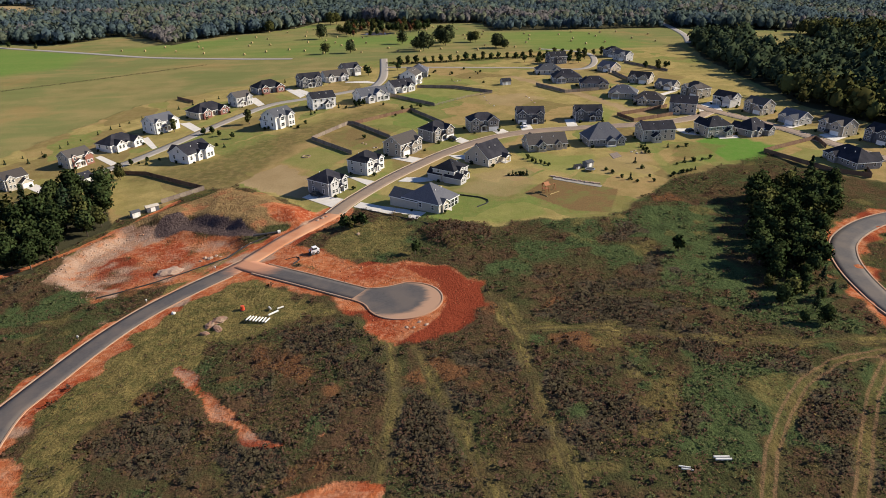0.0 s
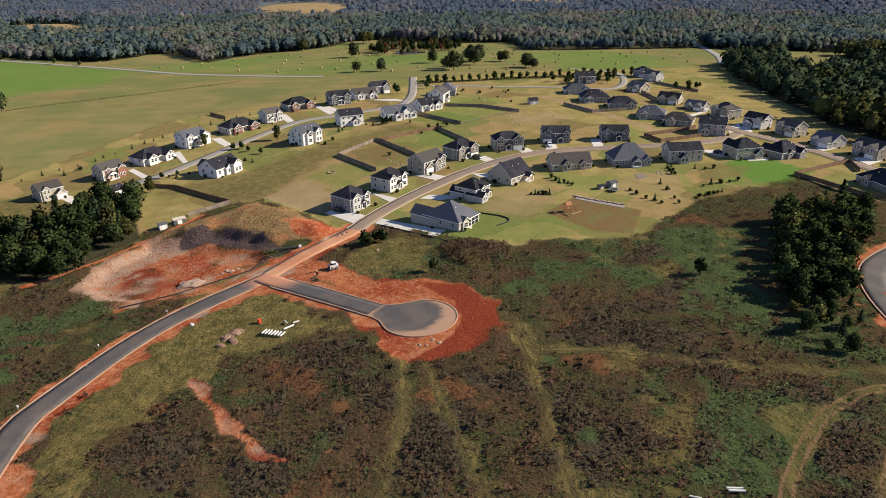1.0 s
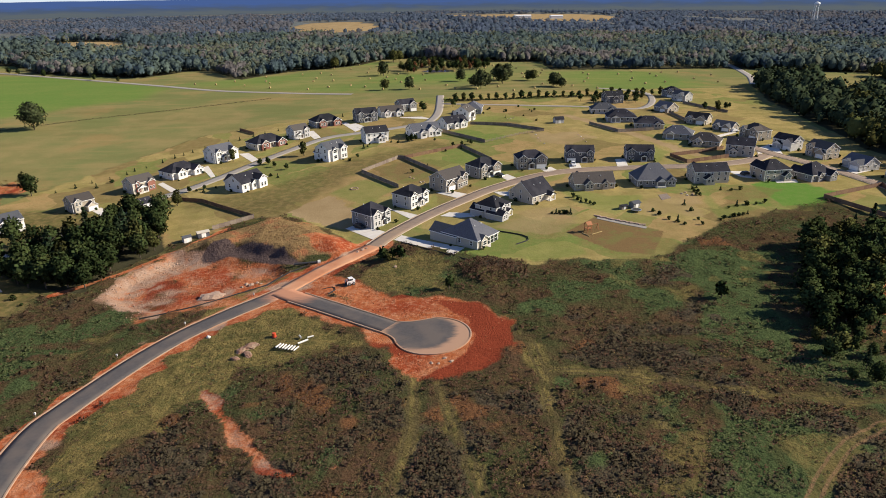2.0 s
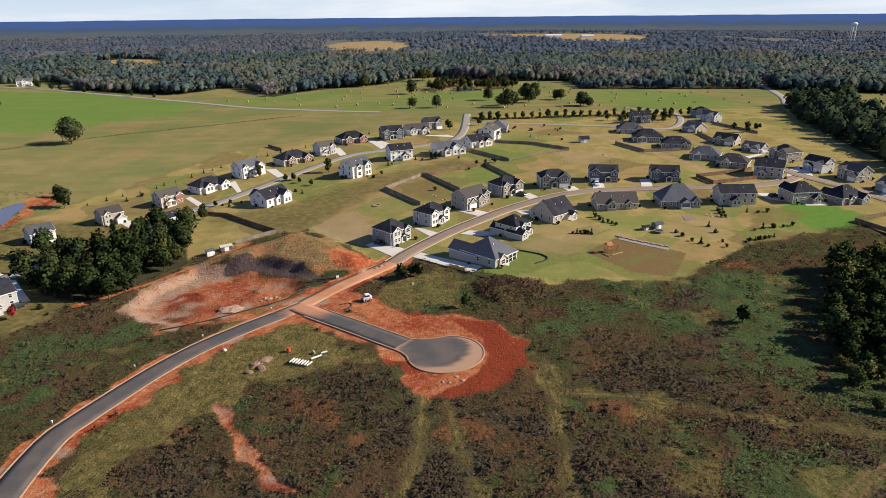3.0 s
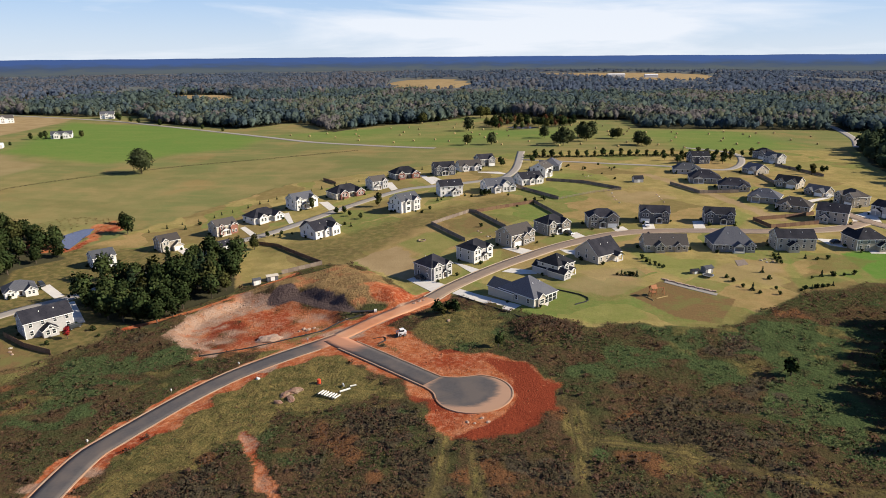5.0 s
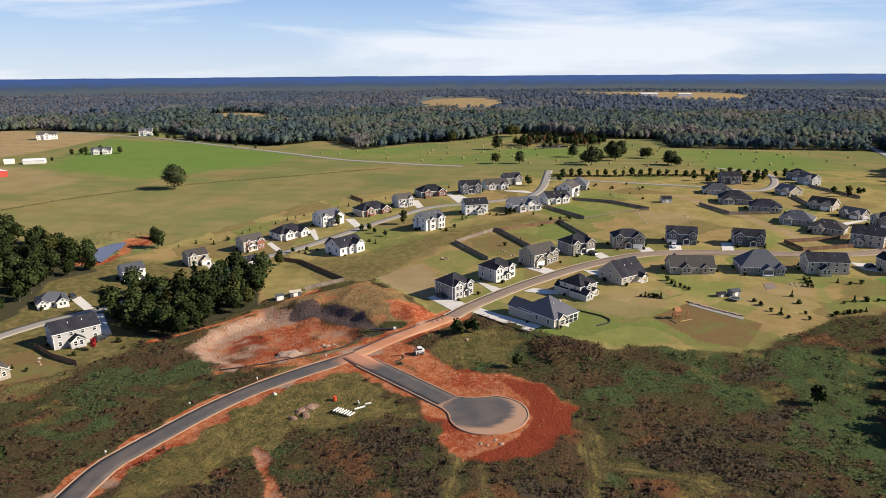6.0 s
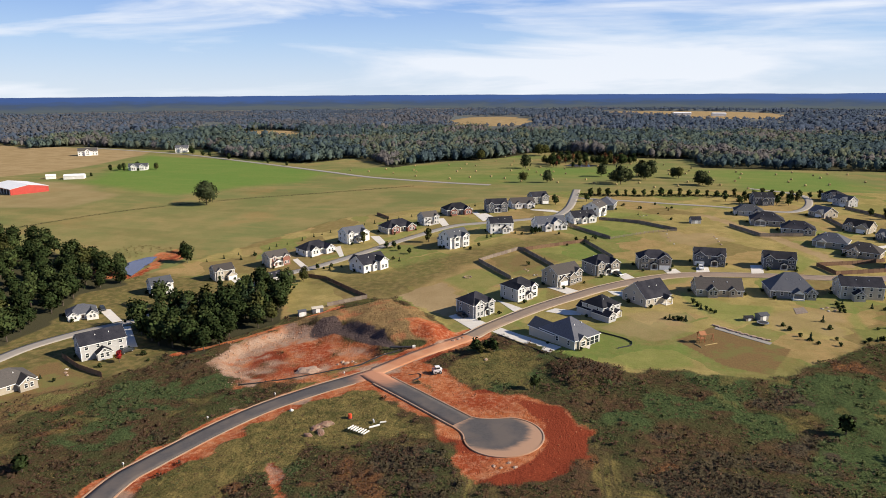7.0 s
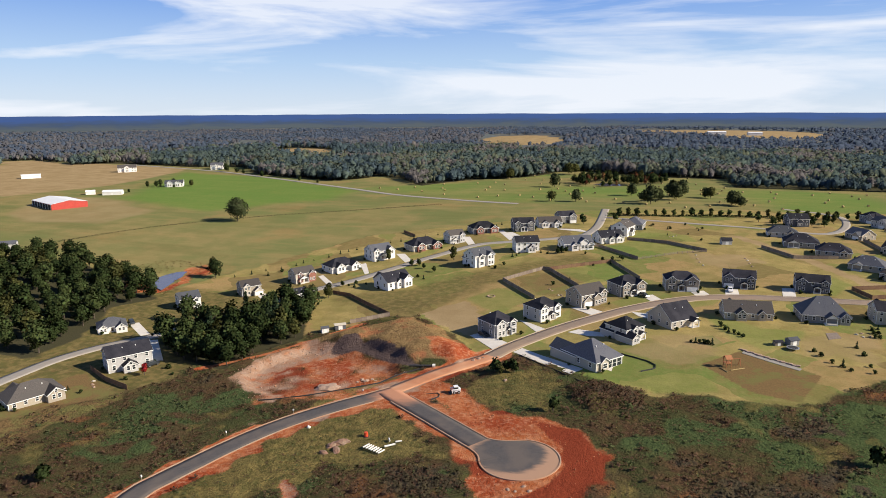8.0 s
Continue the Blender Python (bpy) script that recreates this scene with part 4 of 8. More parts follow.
def disc(name, cx, cy, r, material, label, lift=0.12):
    a = np.linspace(0, 2 * math.pi, 73)[:-1]
    v = [(cx, cy, gz(cx, cy) + lift + 0.05)]
    rings = (0.35, 0.7, 1.0)
    for k in rings:
        for t in a:
            rr = r * k
            x, y = cx + rr * math.cos(t), cy + rr * math.sin(t)
            v.append((x, y, gz(x, y) + lift + 0.05 * (1 - k)))
    n_ = len(a)
    bm = bmesh.new()
    bv = [bm.verts.new(p) for p in v]
    for i in range(n_):
        j = (i + 1) % n_
        bm.faces.new((bv[0], bv[1 + i], bv[1 + j]))
        for q in range(len(rings) - 1):
            o = 1 + q * n_
            bm.faces.new((bv[o + i], bv[o + n_ + i], bv[o + n_ + j], bv[o + j]))
    me = bpy.data.meshes.new(name)
    bm.to_mesh(me)
    me.materials.append(M[material])
    ob = tagged(new(name, me), label, "road", kind="structure")
    t = np.radians(np.linspace(-160, 89, 90))
    line = np.column_stack([cx + (r + 0.25) * np.cos(t), cy + (r + 0.25) * np.sin(t)])
    v, f = ribbon(line, [(-0.19, lift - 0.3), (-0.17, lift + 0.13), (0.17, lift + 0.13), (0.19, lift - 0.3)])
    k = new("kerb", joined("kerb", v, f, M["kerb"]))
    k.parent = ob
    return ob


disc("road_turning_circle", *BULB, "asphalt_dusty", "asphalt turning circle dusted with pale clay")


def sheet(name, pts, material, label, lift=0.09, category="driveway", thick=0.3):
    """A flat paved shape laid on the ground."""
    bm = bmesh.new()
    vs = [bm.verts.new((x, y, 0)) for x, y in pts]
    f = bm.faces.new(vs)
    bmesh.ops.triangulate(bm, faces=[f])
    bmesh.ops.subdivide_edges(bm, edges=bm.edges[:], cuts=3, use_grid_fill=True)
    for v in bm.verts:
        v.co.z = gz(v.co.x, v.co.y) + lift
    ext = bmesh.ops.extrude_face_region(bm, geom=bm.faces[:])
    for v in [g for g in ext["geom"] if isinstance(g, bmesh.types.BMVert)]:
        v.co.z -= thick
    bmesh.ops.recalc_face_normals(bm, faces=bm.faces[:])
    me = bpy.data.meshes.new(name)
    bm.to_mesh(me)
    me.materials.append(M[material])
    return tagged(new(name, me), label, category, kind="structure")


sheet("road_throat", [(-0.1, 146.4), (4.0, 145.9), (9.4, 147.1), (7, 140), (0.3, 135.6), (-0.9, 138.9), (-3.9, 141.6)], "asphalt_dusty", "asphalt flare where the branch road meets its turning circle", 0.165, "road")

for line in ([(-0.1, 146.6), (2.0, 146.1), (4.2, 146.1), (6.6, 146.6), (9.4, 147.4)], [(-4.0, 141.5), (-2.4, 140.1), (-1.1, 138.7), (-0.2, 137.2), (0.4, 135.2)]):
    v, f = ribbon(smooth_line(line, 0.6), [(-0.19, -0.15), (-0.17, 0.26), (0.17, 0.26), (0.19, -0.15)])
    tagged(new("kerb", joined("kerb", v, f, M["kerb"])), "pale concrete kerb curving into the turning circle", "kerb", kind="structure")


DRIVES = [
    [(-23.8, 223), (-19.8, 227), (-8.8, 216.8), (-11.4, 208.5)], [(-8.6, 241.7), (-3, 237.6), (5.2, 230), (1.6, 226)], [(9.2, 259), (15, 261), (23.4, 254), (19.6, 249)],
    [(37, 278), (41, 281), (44.5, 274.5), (40.6, 271)], [(56.5, 288), (62, 290), (64, 284), (58.6, 281)], [(71, 294), (76, 295), (75.5, 286.3), (70, 285)], [(94, 300), (99, 301), (97, 287.6), (92, 287)],
    [(-2.6, 212), (4, 206.6), (19, 196.4), (15.6, 191.5), (4, 200.6), (-5, 208)], [(14.4, 233.6), (22.9, 231), (24, 227.2), (18.2, 227), (11, 230)], [(33, 256.3), (40.6, 255.3), (39.5, 249), (35.4, 251.7)],
    [(-138, 262), (-135, 265), (-124.5, 256), (-127, 252)], [(-123, 296), (-121.5, 298.5), (-110, 286), (-112, 283.5)], [(-110, 320), (-108, 323.5), (-98.4, 305), (-100, 303)], [(-98, 344), (-93, 345), (-84, 331), (-86.5, 327)],
    [(-167, 212), (-164, 214.5), (-150, 204.5), (-152, 201.6)], [(-145.4, 198.4), (-142.6, 200), (-125.5, 182.4), (-129, 180.4)], [(-71, 390), (-66, 391), (-58.4, 372.5), (-61.5, 369)], [(-46, 405), (-42, 407), (-31.5, 390.6), (-36, 388.5)],
    [(-15, 421.5), (-1, 420.5), (4, 414), (4, 411), (-14.5, 419)], [(-51.8, 410), (-49, 412), (-37, 389), (-39.5, 383)],
    [(164.3, 304.8), (168.5, 317), (177.5, 323.5), (176, 313.5)], [(157.2, 339.2), (157.5, 344.2), (170, 353), (178, 361.5), (174.4, 353.6)],
    [(177, 324), (183, 327), (176.5, 305.5), (174, 309)], [(190, 276), (202, 283), (203, 277), (190.5, 270.5)], [(196.5, 259), (210, 265), (211, 257), (197, 249)], [(138, 277), (149, 276), (145, 265), (140, 268)], [(152, 264), (161, 263), (160, 259), (151, 258.6)],
]
for d in DRIVES:
    sheet("driveway", d, "concrete", "pale concrete driveway between lawn and street")

# ---- building helpers ----
def part(name, bm, material, parent, label="", smooth=False):
    """A bmesh as one mesh object under a thing."""
    me = bm
    if not isinstance(bm, bpy.types.Mesh):
        bmesh.ops.recalc_face_normals(bm, faces=bm.faces[:])
        me = bpy.data.meshes.new(name)
        bm.to_mesh(me)
        bm.free()
        me.materials.append(M[material])
        if smooth:
            me.polygons.foreach_set("use_smooth", np.ones(len(me.polygons), bool))
    ob = new(name, me)
    ob.parent = parent
    if label:
        ob["label"] = label
    return ob


def empty(name, m, label, category, group=""):
    ob = new(name)
    ob.matrix_world = m
    ob.empty_display_size = 0.2
    return tagged(ob, label, category, group)


def box(bm, x0, y0, z0, x1, y1, z1, m=None):
    c = [(x0, y0, z0), (x1, y0, z0), (x1, y1, z0), (x0, y1, z0), (x0, y0, z1), (x1, y0, z1), (x1, y1, z1), (x0, y1, z1)]
    v = [bm.verts.new(m @ Vector(p) if m else p) for p in c]
    for f in ((3, 2, 1, 0), (4, 5, 6, 7), (0, 1, 5, 4), (1, 2, 6, 5), (2, 3, 7, 6), (3, 0, 4, 7)):
        bm.faces.new([v[i] for i in f])


def prism(bm, w, d, z0, z1, ridge, m):
    """A body with gable ends at its ends along x; ridge 0 leaves a plain box."""
    if ridge <= 0:
        return box(bm, -w / 2, -d / 2, z0, w / 2, d / 2, z1, m)
    ends = []
    for x in (-w / 2, w / 2):
        ends.append([bm.verts.new(m @ Vector(p)) for p in ((x, -d / 2, z0), (x, d / 2, z0), (x, d / 2, z1), (x, 0, z1 + ridge), (x, -d / 2, z1))])
    bm.faces.new(ends[0]), bm.faces.new(ends[1][::-1])
    for i in range(5):
        j = (i + 1) % 5
        bm.faces.new((ends[0][i], ends[1][i], ends[1][j], ends[0][j]))


def slopes(bm, w, d, z, ridge, inset, over, m, thick=0.22):
    """A pitched roof with its ridge along x; inset draws the ridge's ends in to hips."""
    t = ridge / (d / 2)
    hw, hd, ze = w / 2 + over, d / 2 + over, z - over * t
    top = [(-hw, -hd, ze), (hw, -hd, ze), (hw, hd, ze), (-hw, hd, ze), (-hw + inset, 0, z + ridge), (hw - inset, 0, z + ridge)]
    low = [bm.verts.new(m @ Vector((x, y, q - thick))) for x, y, q in top]
    up = [bm.verts.new(m @ Vector(p)) for p in top]
    for vs, flip in ((up, False), (low, True)):
        for f in ((0, 1, 5, 4), (2, 3, 4, 5), (1, 2, 5), (3, 0, 4)):
            if inset <= 0 and len(f) == 3:
                continue
            q = [vs[i] for i in f]
            bm.faces.new(q[::-1] if flip else q)
    rim = [(0, 1), (1, 2), (2, 3), (3, 0)] if inset > 0 else [(0, 1), (1, 5), (5, 2), (2, 3), (3, 4), (4, 0)]
    for a, b in rim:
        bm.faces.new((low[a], low[b], up[b], up[a]))


def fascia(bm, w, d, z, ridge, inset, over, m):
    """White boards along the eaves, and up the gables."""
    t = ridge / (d / 2)
    hw, hd, ze = w / 2 + over, d / 2 + over, z - over * t
    for s in (-1, 1):
        box(bm, -hw, s * hd - 0.05, ze - 0.32, hw, s * hd + 0.05, ze - 0.06, m)
        if inset > 0:
            box(bm, s * hw - 0.05, -hd, ze - 0.32, s * hw + 0.05, hd, ze - 0.06, m)
        else:
            for e in (-1, 1):
                q = [(s * (hw + 0.03), e * hd, ze - 0.05), (s * (hw + 0.03), 0, z + ridge - 0.05), (s * (hw + 0.03), 0, z + ridge - 0.32), (s * (hw + 0.03), e * hd, ze - 0.30)]
                a = [bm.verts.new(m @ Vector(p)) for p in q]
                b = [bm.verts.new(m @ Vector((p[0] - s * 0.12, p[1], p[2]))) for p in q]
                bm.faces.new(a), bm.faces.new(b[::-1])
                for i in range(4):
                    bm.faces.new((a[i], b[i], b[(i + 1) % 4], a[(i + 1) % 4]))


def mesh_of(name, bm, material):
    bmesh.ops.recalc_face_normals(bm, faces=bm.faces[:])
    me = bpy.data.meshes.new(name)
    bm.to_mesh(me)
    bm.free()
    me.materials.append(M[material])
    return me


def window_meshes(w, h):
    bm = bmesh.new()
    xs, zs = (-w / 2 - 0.12, -w / 2, w / 2, w / 2 + 0.12), (-0.12, 0, h / 2 - 0.04, h / 2 + 0.04, h, h + 0.15)
    g = [[bm.verts.new((x, -0.12, z)) for x in xs] for z in zs]
    for i in range(5):
        for j in range(3):
            if not (j == 1 and i in (1, 3)):
                bm.faces.new((g[i][j], g[i][j + 1], g[i + 1][j + 1], g[i + 1][j]))
    ext = bmesh.ops.extrude_face_region(bm, geom=bm.faces[:])
    for v in [q for q in ext["geom"] if isinstance(q, bmesh.types.BMVert)]:
        v.co.y = 0.0
    glass = bmesh.new()
    box(glass, -w / 2, -0.06, 0, w / 2, -0.02, h / 2 - 0.04)
    return mesh_of("window_frame", bm, "trim"), mesh_of("pane", glass, "glass")


def door_mesh(w, h, panels, material):
    bm = bmesh.new()
    cols = 4 if w > 2 else 2
    g = [[bm.verts.new((-w / 2 + w * j / cols, -0.07, h * i / panels)) for j in range(cols + 1)] for i in range(panels + 1)]
    for i in range(panels):
        for j in range(cols):
            bm.faces.new((g[i][j], g[i][j + 1], g[i + 1][j + 1], g[i + 1][j]))
    bmesh.ops.inset_individual(bm, faces=bm.faces[:], thickness=0.06, depth=-0.025)
    return mesh_of("door_leaf", bm, material)


WINDOW = window_meshes(1.0, 1.5)
WINDOW_LOW = window_meshes(0.9, 1.0)
WINDOW_PAIR = window_meshes(1.9, 1.5)
PORCH_GAP = window_meshes(1.9, 2.5)
GARAGE_DOOR = door_mesh(4.9, 2.2, 4, "trim")
FRONT_DOOR = door_mesh(1.1, 2.2, 3, "door")
SHUTTER = door_mesh(0.45, 1.5, 3, "slate")


def facing(side, along, out, z):
    """Where a window sits: side of the body, place along it, distance of that face from the middle."""
    turn = {"front": 0, "right": 90, "back": 180, "left": -90}[side]
    return pose(0, 0, 0, 0, 0, turn) @ Matrix.Translation((along if side in ("front", "right") else -along, -out, z))


def window(house, side, along, out, z, kind=None, shutters=False):
    fr, pn = kind or WINDOW
    w = part("window", fr, None, house)
    w.matrix_basis = facing(side, along, out + 0.003, z)
    for up in (0, pn.vertices[4].co.z + 0.08):
        part("pane", pn, None, w).matrix_basis = Matrix.Translation((0, 0, up))
    if shutters:
        for s in (-0.85, 0.85):
            sh = part("shutter", SHUTTER, None, house)
            sh.matrix_basis = facing(side, along, out + 0.003, z) @ Matrix.Translation((s, 0, 0))


def house(x, y, yaw, k, W, D, storeys, roof, wall, roofing, label, fronts=(), backs=(), front_wall=None, pitch=0.62, shutters=False, chimney=None, door=0.0, ridge_turn=False, porch_gaps=()):
    """One house, its front towards local -y. fronts and backs: bays of (middle, width, reach, eaves height, kind)."""
    m0 = pose(x, y, 0, 0, 0, yaw)
    corners = [m0 @ Vector((a * k * W / 2, b * k * D / 2, 0)) for a in (-1, 0, 1) for b in (-1, 0, 1)]
    z = float(np.mean([gz(c.x, c.y) for c in corners])) + 0.25
    h = empty("house", pose(x, y, z, 0, 0, yaw) @ Matrix.Diagonal((k, k, k, 1)), label, "house", "houses of the estate")
    e = {1: 3.0, 1.5: 3.5, 2: 5.7}[storeys]
    over = 0.4
    I = Matrix.Identity(4)
    spin = pose(0, 0, 0, 0, 0, 90) if ridge_turn else I
    bw, bd = (D, W) if ridge_turn else (W, D)
    ridge = bd / 2 * pitch
    inset = min(bd / 2 + over, bw / 2 + over - 0.4) if roof == "hip" else 0
    bm = bmesh.new()
    prism(bm, bw, bd, -2.0, e - 0.05, 0 if roof == "hip" else ridge, spin)
    part("wall", bm, wall, h)
    bm = bmesh.new()
    slopes(bm, bw, bd, e, ridge, inset, over, spin)
    part("roof", bm, roofing, h)
    bm = bmesh.new()
    fascia(bm, bw, bd, e, ridge, inset, over, spin)
    part("eaves_trim", bm, "trim", h)
    for a in (-1, 1):
        for b in (-1, 1):
            bm = bmesh.new()
            box(bm, a * W / 2 - 0.09, b * D / 2 - 0.09, 0, a * W / 2 + 0.09, b * D / 2 + 0.09, e - 0.3)
            part("corner_board", bm, "trim", h)
    taken = {"front": [], "back": []}
    for side, bays in (("front", fronts), ("back", backs)):
        s = -1 if side == "front" else 1
        for cx, w, reach, be, kind in bays:
            taken[side].append((cx, w / 2, be))
            r = w / 2 * (pitch + 0.12)
            deep = reach + D * 0.42
            mid = s * (D / 2 + reach - deep / 2)
            mm = Matrix.Translation((cx, mid, 0)) @ pose(0, 0, 0, 0, 0, 90)
            out = D / 2 + reach
            if kind in ("porch", "lanai"):
                b = bmesh.new()
                slopes(b, deep, w, be, r * 0.7, 0, 0.3, mm, 0.18)
                part("porch_roof", b, roofing, h)
                b = bmesh.new()
                prism(b, 0.25, w, be - 0.35, be - 0.02, r * 0.7, Matrix.Translation((cx, s * (out - 0.2), 0)) @ pose(0, 0, 0, 0, 0, 90))
                part("porch_gable", b, "trim", h)
                n_ = max(2, int(w / 2.4) + 1)
                for i in range(n_):
                    px_ = cx - w / 2 + 0.2 + (w - 0.4) * i / (n_ - 1)
                    b = bmesh.new()
                    box(b, px_ - 0.14, s * (out - 0.3) - 0.14, 0.0, px_ + 0.14, s * (out - 0.3) + 0.14, be - 0.3)
                    box(b, px_ - 0.2, s * (out - 0.3) - 0.2, 0.0, px_ + 0.2, s * (out - 0.3) + 0.2, 0.7)
                    part("porch_post", b, "trim", h)
                b = bmesh.new()
                box(b, cx - w / 2 - 0.1, min(s * D / 2, s * out), -1.2, cx + w / 2 + 0.1, max(s * D / 2, s * out), 0.05)
                part("porch_floor", b, "concrete", h)
                continue
            b = bmesh.new()
            prism(b, deep, w, -2.0, be - 0.05, r, mm)
            part("bay_wall", b, front_wall or wall, h)
            b = bmesh.new()
            slopes(b, deep, w, be, r, 0, 0.35, mm)
            part("bay_roof", b, roofing, h)
            b = bmesh.new()
            fascia(b, deep, w, be, r, 0, 0.35, mm)
            part("gable_trim", b, "trim", h)
            if kind == "garage":
                g = part("garage_door", GARAGE_DOOR, None, h)
                g.matrix_basis = facing(side, cx, out + 0.004, 0.0)
                if be > 5:
                    window(h, side, cx - 1.0, out, 3.5, None, False), window(h, side, cx + 1.0, out, 3.5)
            else:
                zs = (0.9, 3.7) if be > 5 else (0.9,)
                for zz in zs:
                    if w > 3.6:
                        window(h, side, cx - 0.9, out, zz), window(h, side, cx + 0.9, out, zz)
                    else:
                        window(h, side, cx, out, zz, WINDOW_PAIR if w > 3 else WINDOW)
                if r > 1.6:
                    window(h, side, cx, out, be + 0.25, WINDOW_LOW)
    for side, length, out in (("front", W, D / 2), ("back", W, D / 2), ("left", D, W / 2), ("right", D, W / 2)):
        n_ = max(2, int(length / (3.0 if side in ("front", "back") else 4.6)))
        for floor_ in range(int(storeys + 0.5) if storeys != 1.5 else 1):
            zz = 0.95 + 2.8 * floor_
            for i in range(n_):
                a = -length / 2 + length * (i + 0.5) / n_
                if side == "back" and floor_ == 0 and any(abs(a - q_) < 1.8 for q_ in porch_gaps):
                    continue
                if any(abs(a - c) < hw + 0.8 and zz < be - 0.4 for c, hw, be in taken.get(side, ())):
                    continue
                if side == "front" and floor_ == 0 and abs(a - door) < 1.4:
                    continue
                window(h, side, a, out, zz, None, shutters and side == "front")
    # dark panes stand for the shade between posts of a recessed back porch
    for a in porch_gaps:
        window(h, "back", a, D / 2, 0.15, PORCH_GAP)
    if porch_gaps:
        b = bmesh.new()
        box(b, min(porch_gaps) - 1.6, D / 2, -1.0, max(porch_gaps) + 1.6, D / 2 + 2.2, 0.08)
        part("patio", b, "concrete", h)
    if roof != "hip" and not ridge_turn:
        for side in ("left", "right"):
            window(h, side, 0, W / 2, e + 0.3, WINDOW_LOW)
    if not any(abs(door - c) < hw + 0.6 and sort_ != "porch" for (c, hw, be), (_, _, _, _, sort_) in zip(taken["front"], fronts)):
        dr = part("front_door", FRONT_DOOR, None, h)
        dr.matrix_basis = facing("front", door, D / 2 + 0.004, 0.05)
    if chimney:
        cx, cy = chimney
        b = bmesh.new()
        box(b, cx - 0.5, cy - 0.35, 0, cx + 0.5, cy + 0.35, e + ridge + 0.6)
        box(b, cx - 0.6, cy - 0.45, e + ridge + 0.6, cx + 0.6, cy + 0.45, e + ridge + 0.8)
        part("chimney", b, "stone" if wall != "white" else "brick", h)
    # vents on the roof
    for vx in (-W * 0.18, W * 0.12):
        b = bmesh.new()
        box(b, vx - 0.12, D * 0.2 - 0.12, e + ridge * 0.5, vx + 0.12, D * 0.2 + 0.12, e + ridge * 0.6 + 0.35)
        part("roof_vent", b, "trim", h)
    return h


# ---- houses along the street, far side ----
house(-14.6, 227.4, 50, 0.9, 11.0, 11.0, 2, "hip", "grey", "shingle", "two-storey grey house with dark hip roof and white trim", [(-2.6, 4.6, 0.8, 5.7, "bay"), (1.2, 3.0, 1.2, 2.9, "porch"), (3.6, 3.2, 0.6, 5.7, "bay")], front_wall="pale", door=1.2, shutters=True)
house(-0.8, 247, 50, 0.88, 12.5, 10.5, 2, "hip", "pale", "shingle", "two-storey pale house with dark hip roof and shutters", [(0.5, 3.6, 1.6, 2.9, "porch"), (-3.8, 4.4, 0.6, 5.7, "bay"), (4.0, 3.6, 0.5, 5.7, "bay")], front_wall="white", door=0.5, shutters=True)
house(14.6, 266.5, 47, 0.89, 15.0, 10.5, 2, "gable", "beige", "shingle_brown", "two-storey tan house with stone gable and brown roof", [(1.0, 4.0, 1.4, 4.6, "bay"), (5.2, 4.2, 0.8, 5.7, "bay"), (-3.8, 5.8, 0.6, 2.9, "garage")], front_wall="stone", door=-1.4)
house(30, 282.7, 38, 0.85, 14.0, 11.0, 2, "hip", "grey", "shingle", "two-storey grey house with dark hip roof and garage", [(-4.0, 4.4, 0.8, 5.7, "bay"), (4.2, 5.6, 1.6, 5.7, "garage"), (0.0, 3.6, 1.8, 2.9, "porch")], front_wall="stone", door=0)
house(52.7, 292.3, 6, 0.87, 15.5, 10.0, 2, "hip", "beige", "shingle", "two-storey stone-fronted house with dark hip roof", [(-5.0, 4.6, 0.9, 5.7, "bay"), (4.4, 5.8, 1.4, 5.7, "garage"), (-0.4, 3.4, 1.4, 2.9, "porch")], front_wall="stone", door=-0.4)
house(76.8, 300.1, -4, 0.82, 15.5, 10.0, 2, "gable", "slate", "shingle", "two-storey slate-blue house with white-trimmed front gables", [(-5.0, 5.6, 0.8, 5.7, "garage"), (5.4, 3.8, 0.7, 5.7, "bay"), (2.4, 3.4, 1.4, 2.9, "porch")], door=2.4)
house(104.9, 299.5, -6, 0.78, 16.0, 10.0, 2, "gable", "slate", "shingle", "two-storey dark slate house with white-trimmed gables and porch", [(-5.2, 5.4, 0.8, 5.7, "bay"), (5.6, 3.8, 0.7, 5.7, "bay"), (2.2, 3.4, 1.4, 2.9, "porch")], door=2.2)
# ---- houses along the street, near side, backs to the field ----
house(21, 203, 230, 0.95, 12.0, 15.5, 1.5, "hip", "cream", "shingle_grey", "new one-storey cream house with large grey hip roof", [(3.0, 6.4, 5.5, 2.9, "garage")], [(2.6, 3.6, 0.6, 3.3, "bay")], pitch=0.6, door=-2, porch_gaps=(-4.6, -2.4, -0.2))
house(30.7, 228.9, 230, 0.77, 12.0, 12.0, 2, "hip", "pale", "shingle", "two-storey pale house with hip roof and back porch", [(3.5, 5.8, 3.0, 2.9, "garage")], [(-2.4, 3.8, 2.6, 3.0, "lanai"), (1.2, 3.4, 1.2, 5.7, "bay"), (4.4, 5, 4.4, 2.9, "bay")], door=-2)
house(47.2, 246.5, 222, 0.86, 14.5, 14.0, 1.5, "gable", "cream", "shingle", "tall cream house with long dark roof and porch", [(-3.6, 5.8, 2.0, 2.9, "garage")], [(-3.6, 3.8, 3.0, 2.9, "lanai")], pitch=0.78, door=2)
house(73.8, 258.4, 186, 0.9, 18.5, 9.5, 1, "gable", "beige", "shingle_brown", "low tan house with brown roof and small back gable", [(5.0, 6.0, 2.0, 2.9, "garage")], [(3.0, 4.0, 1.6, 2.8, "bay"), (-5, 3.0, 0.8, 2.8, "bay")], pitch=0.8)
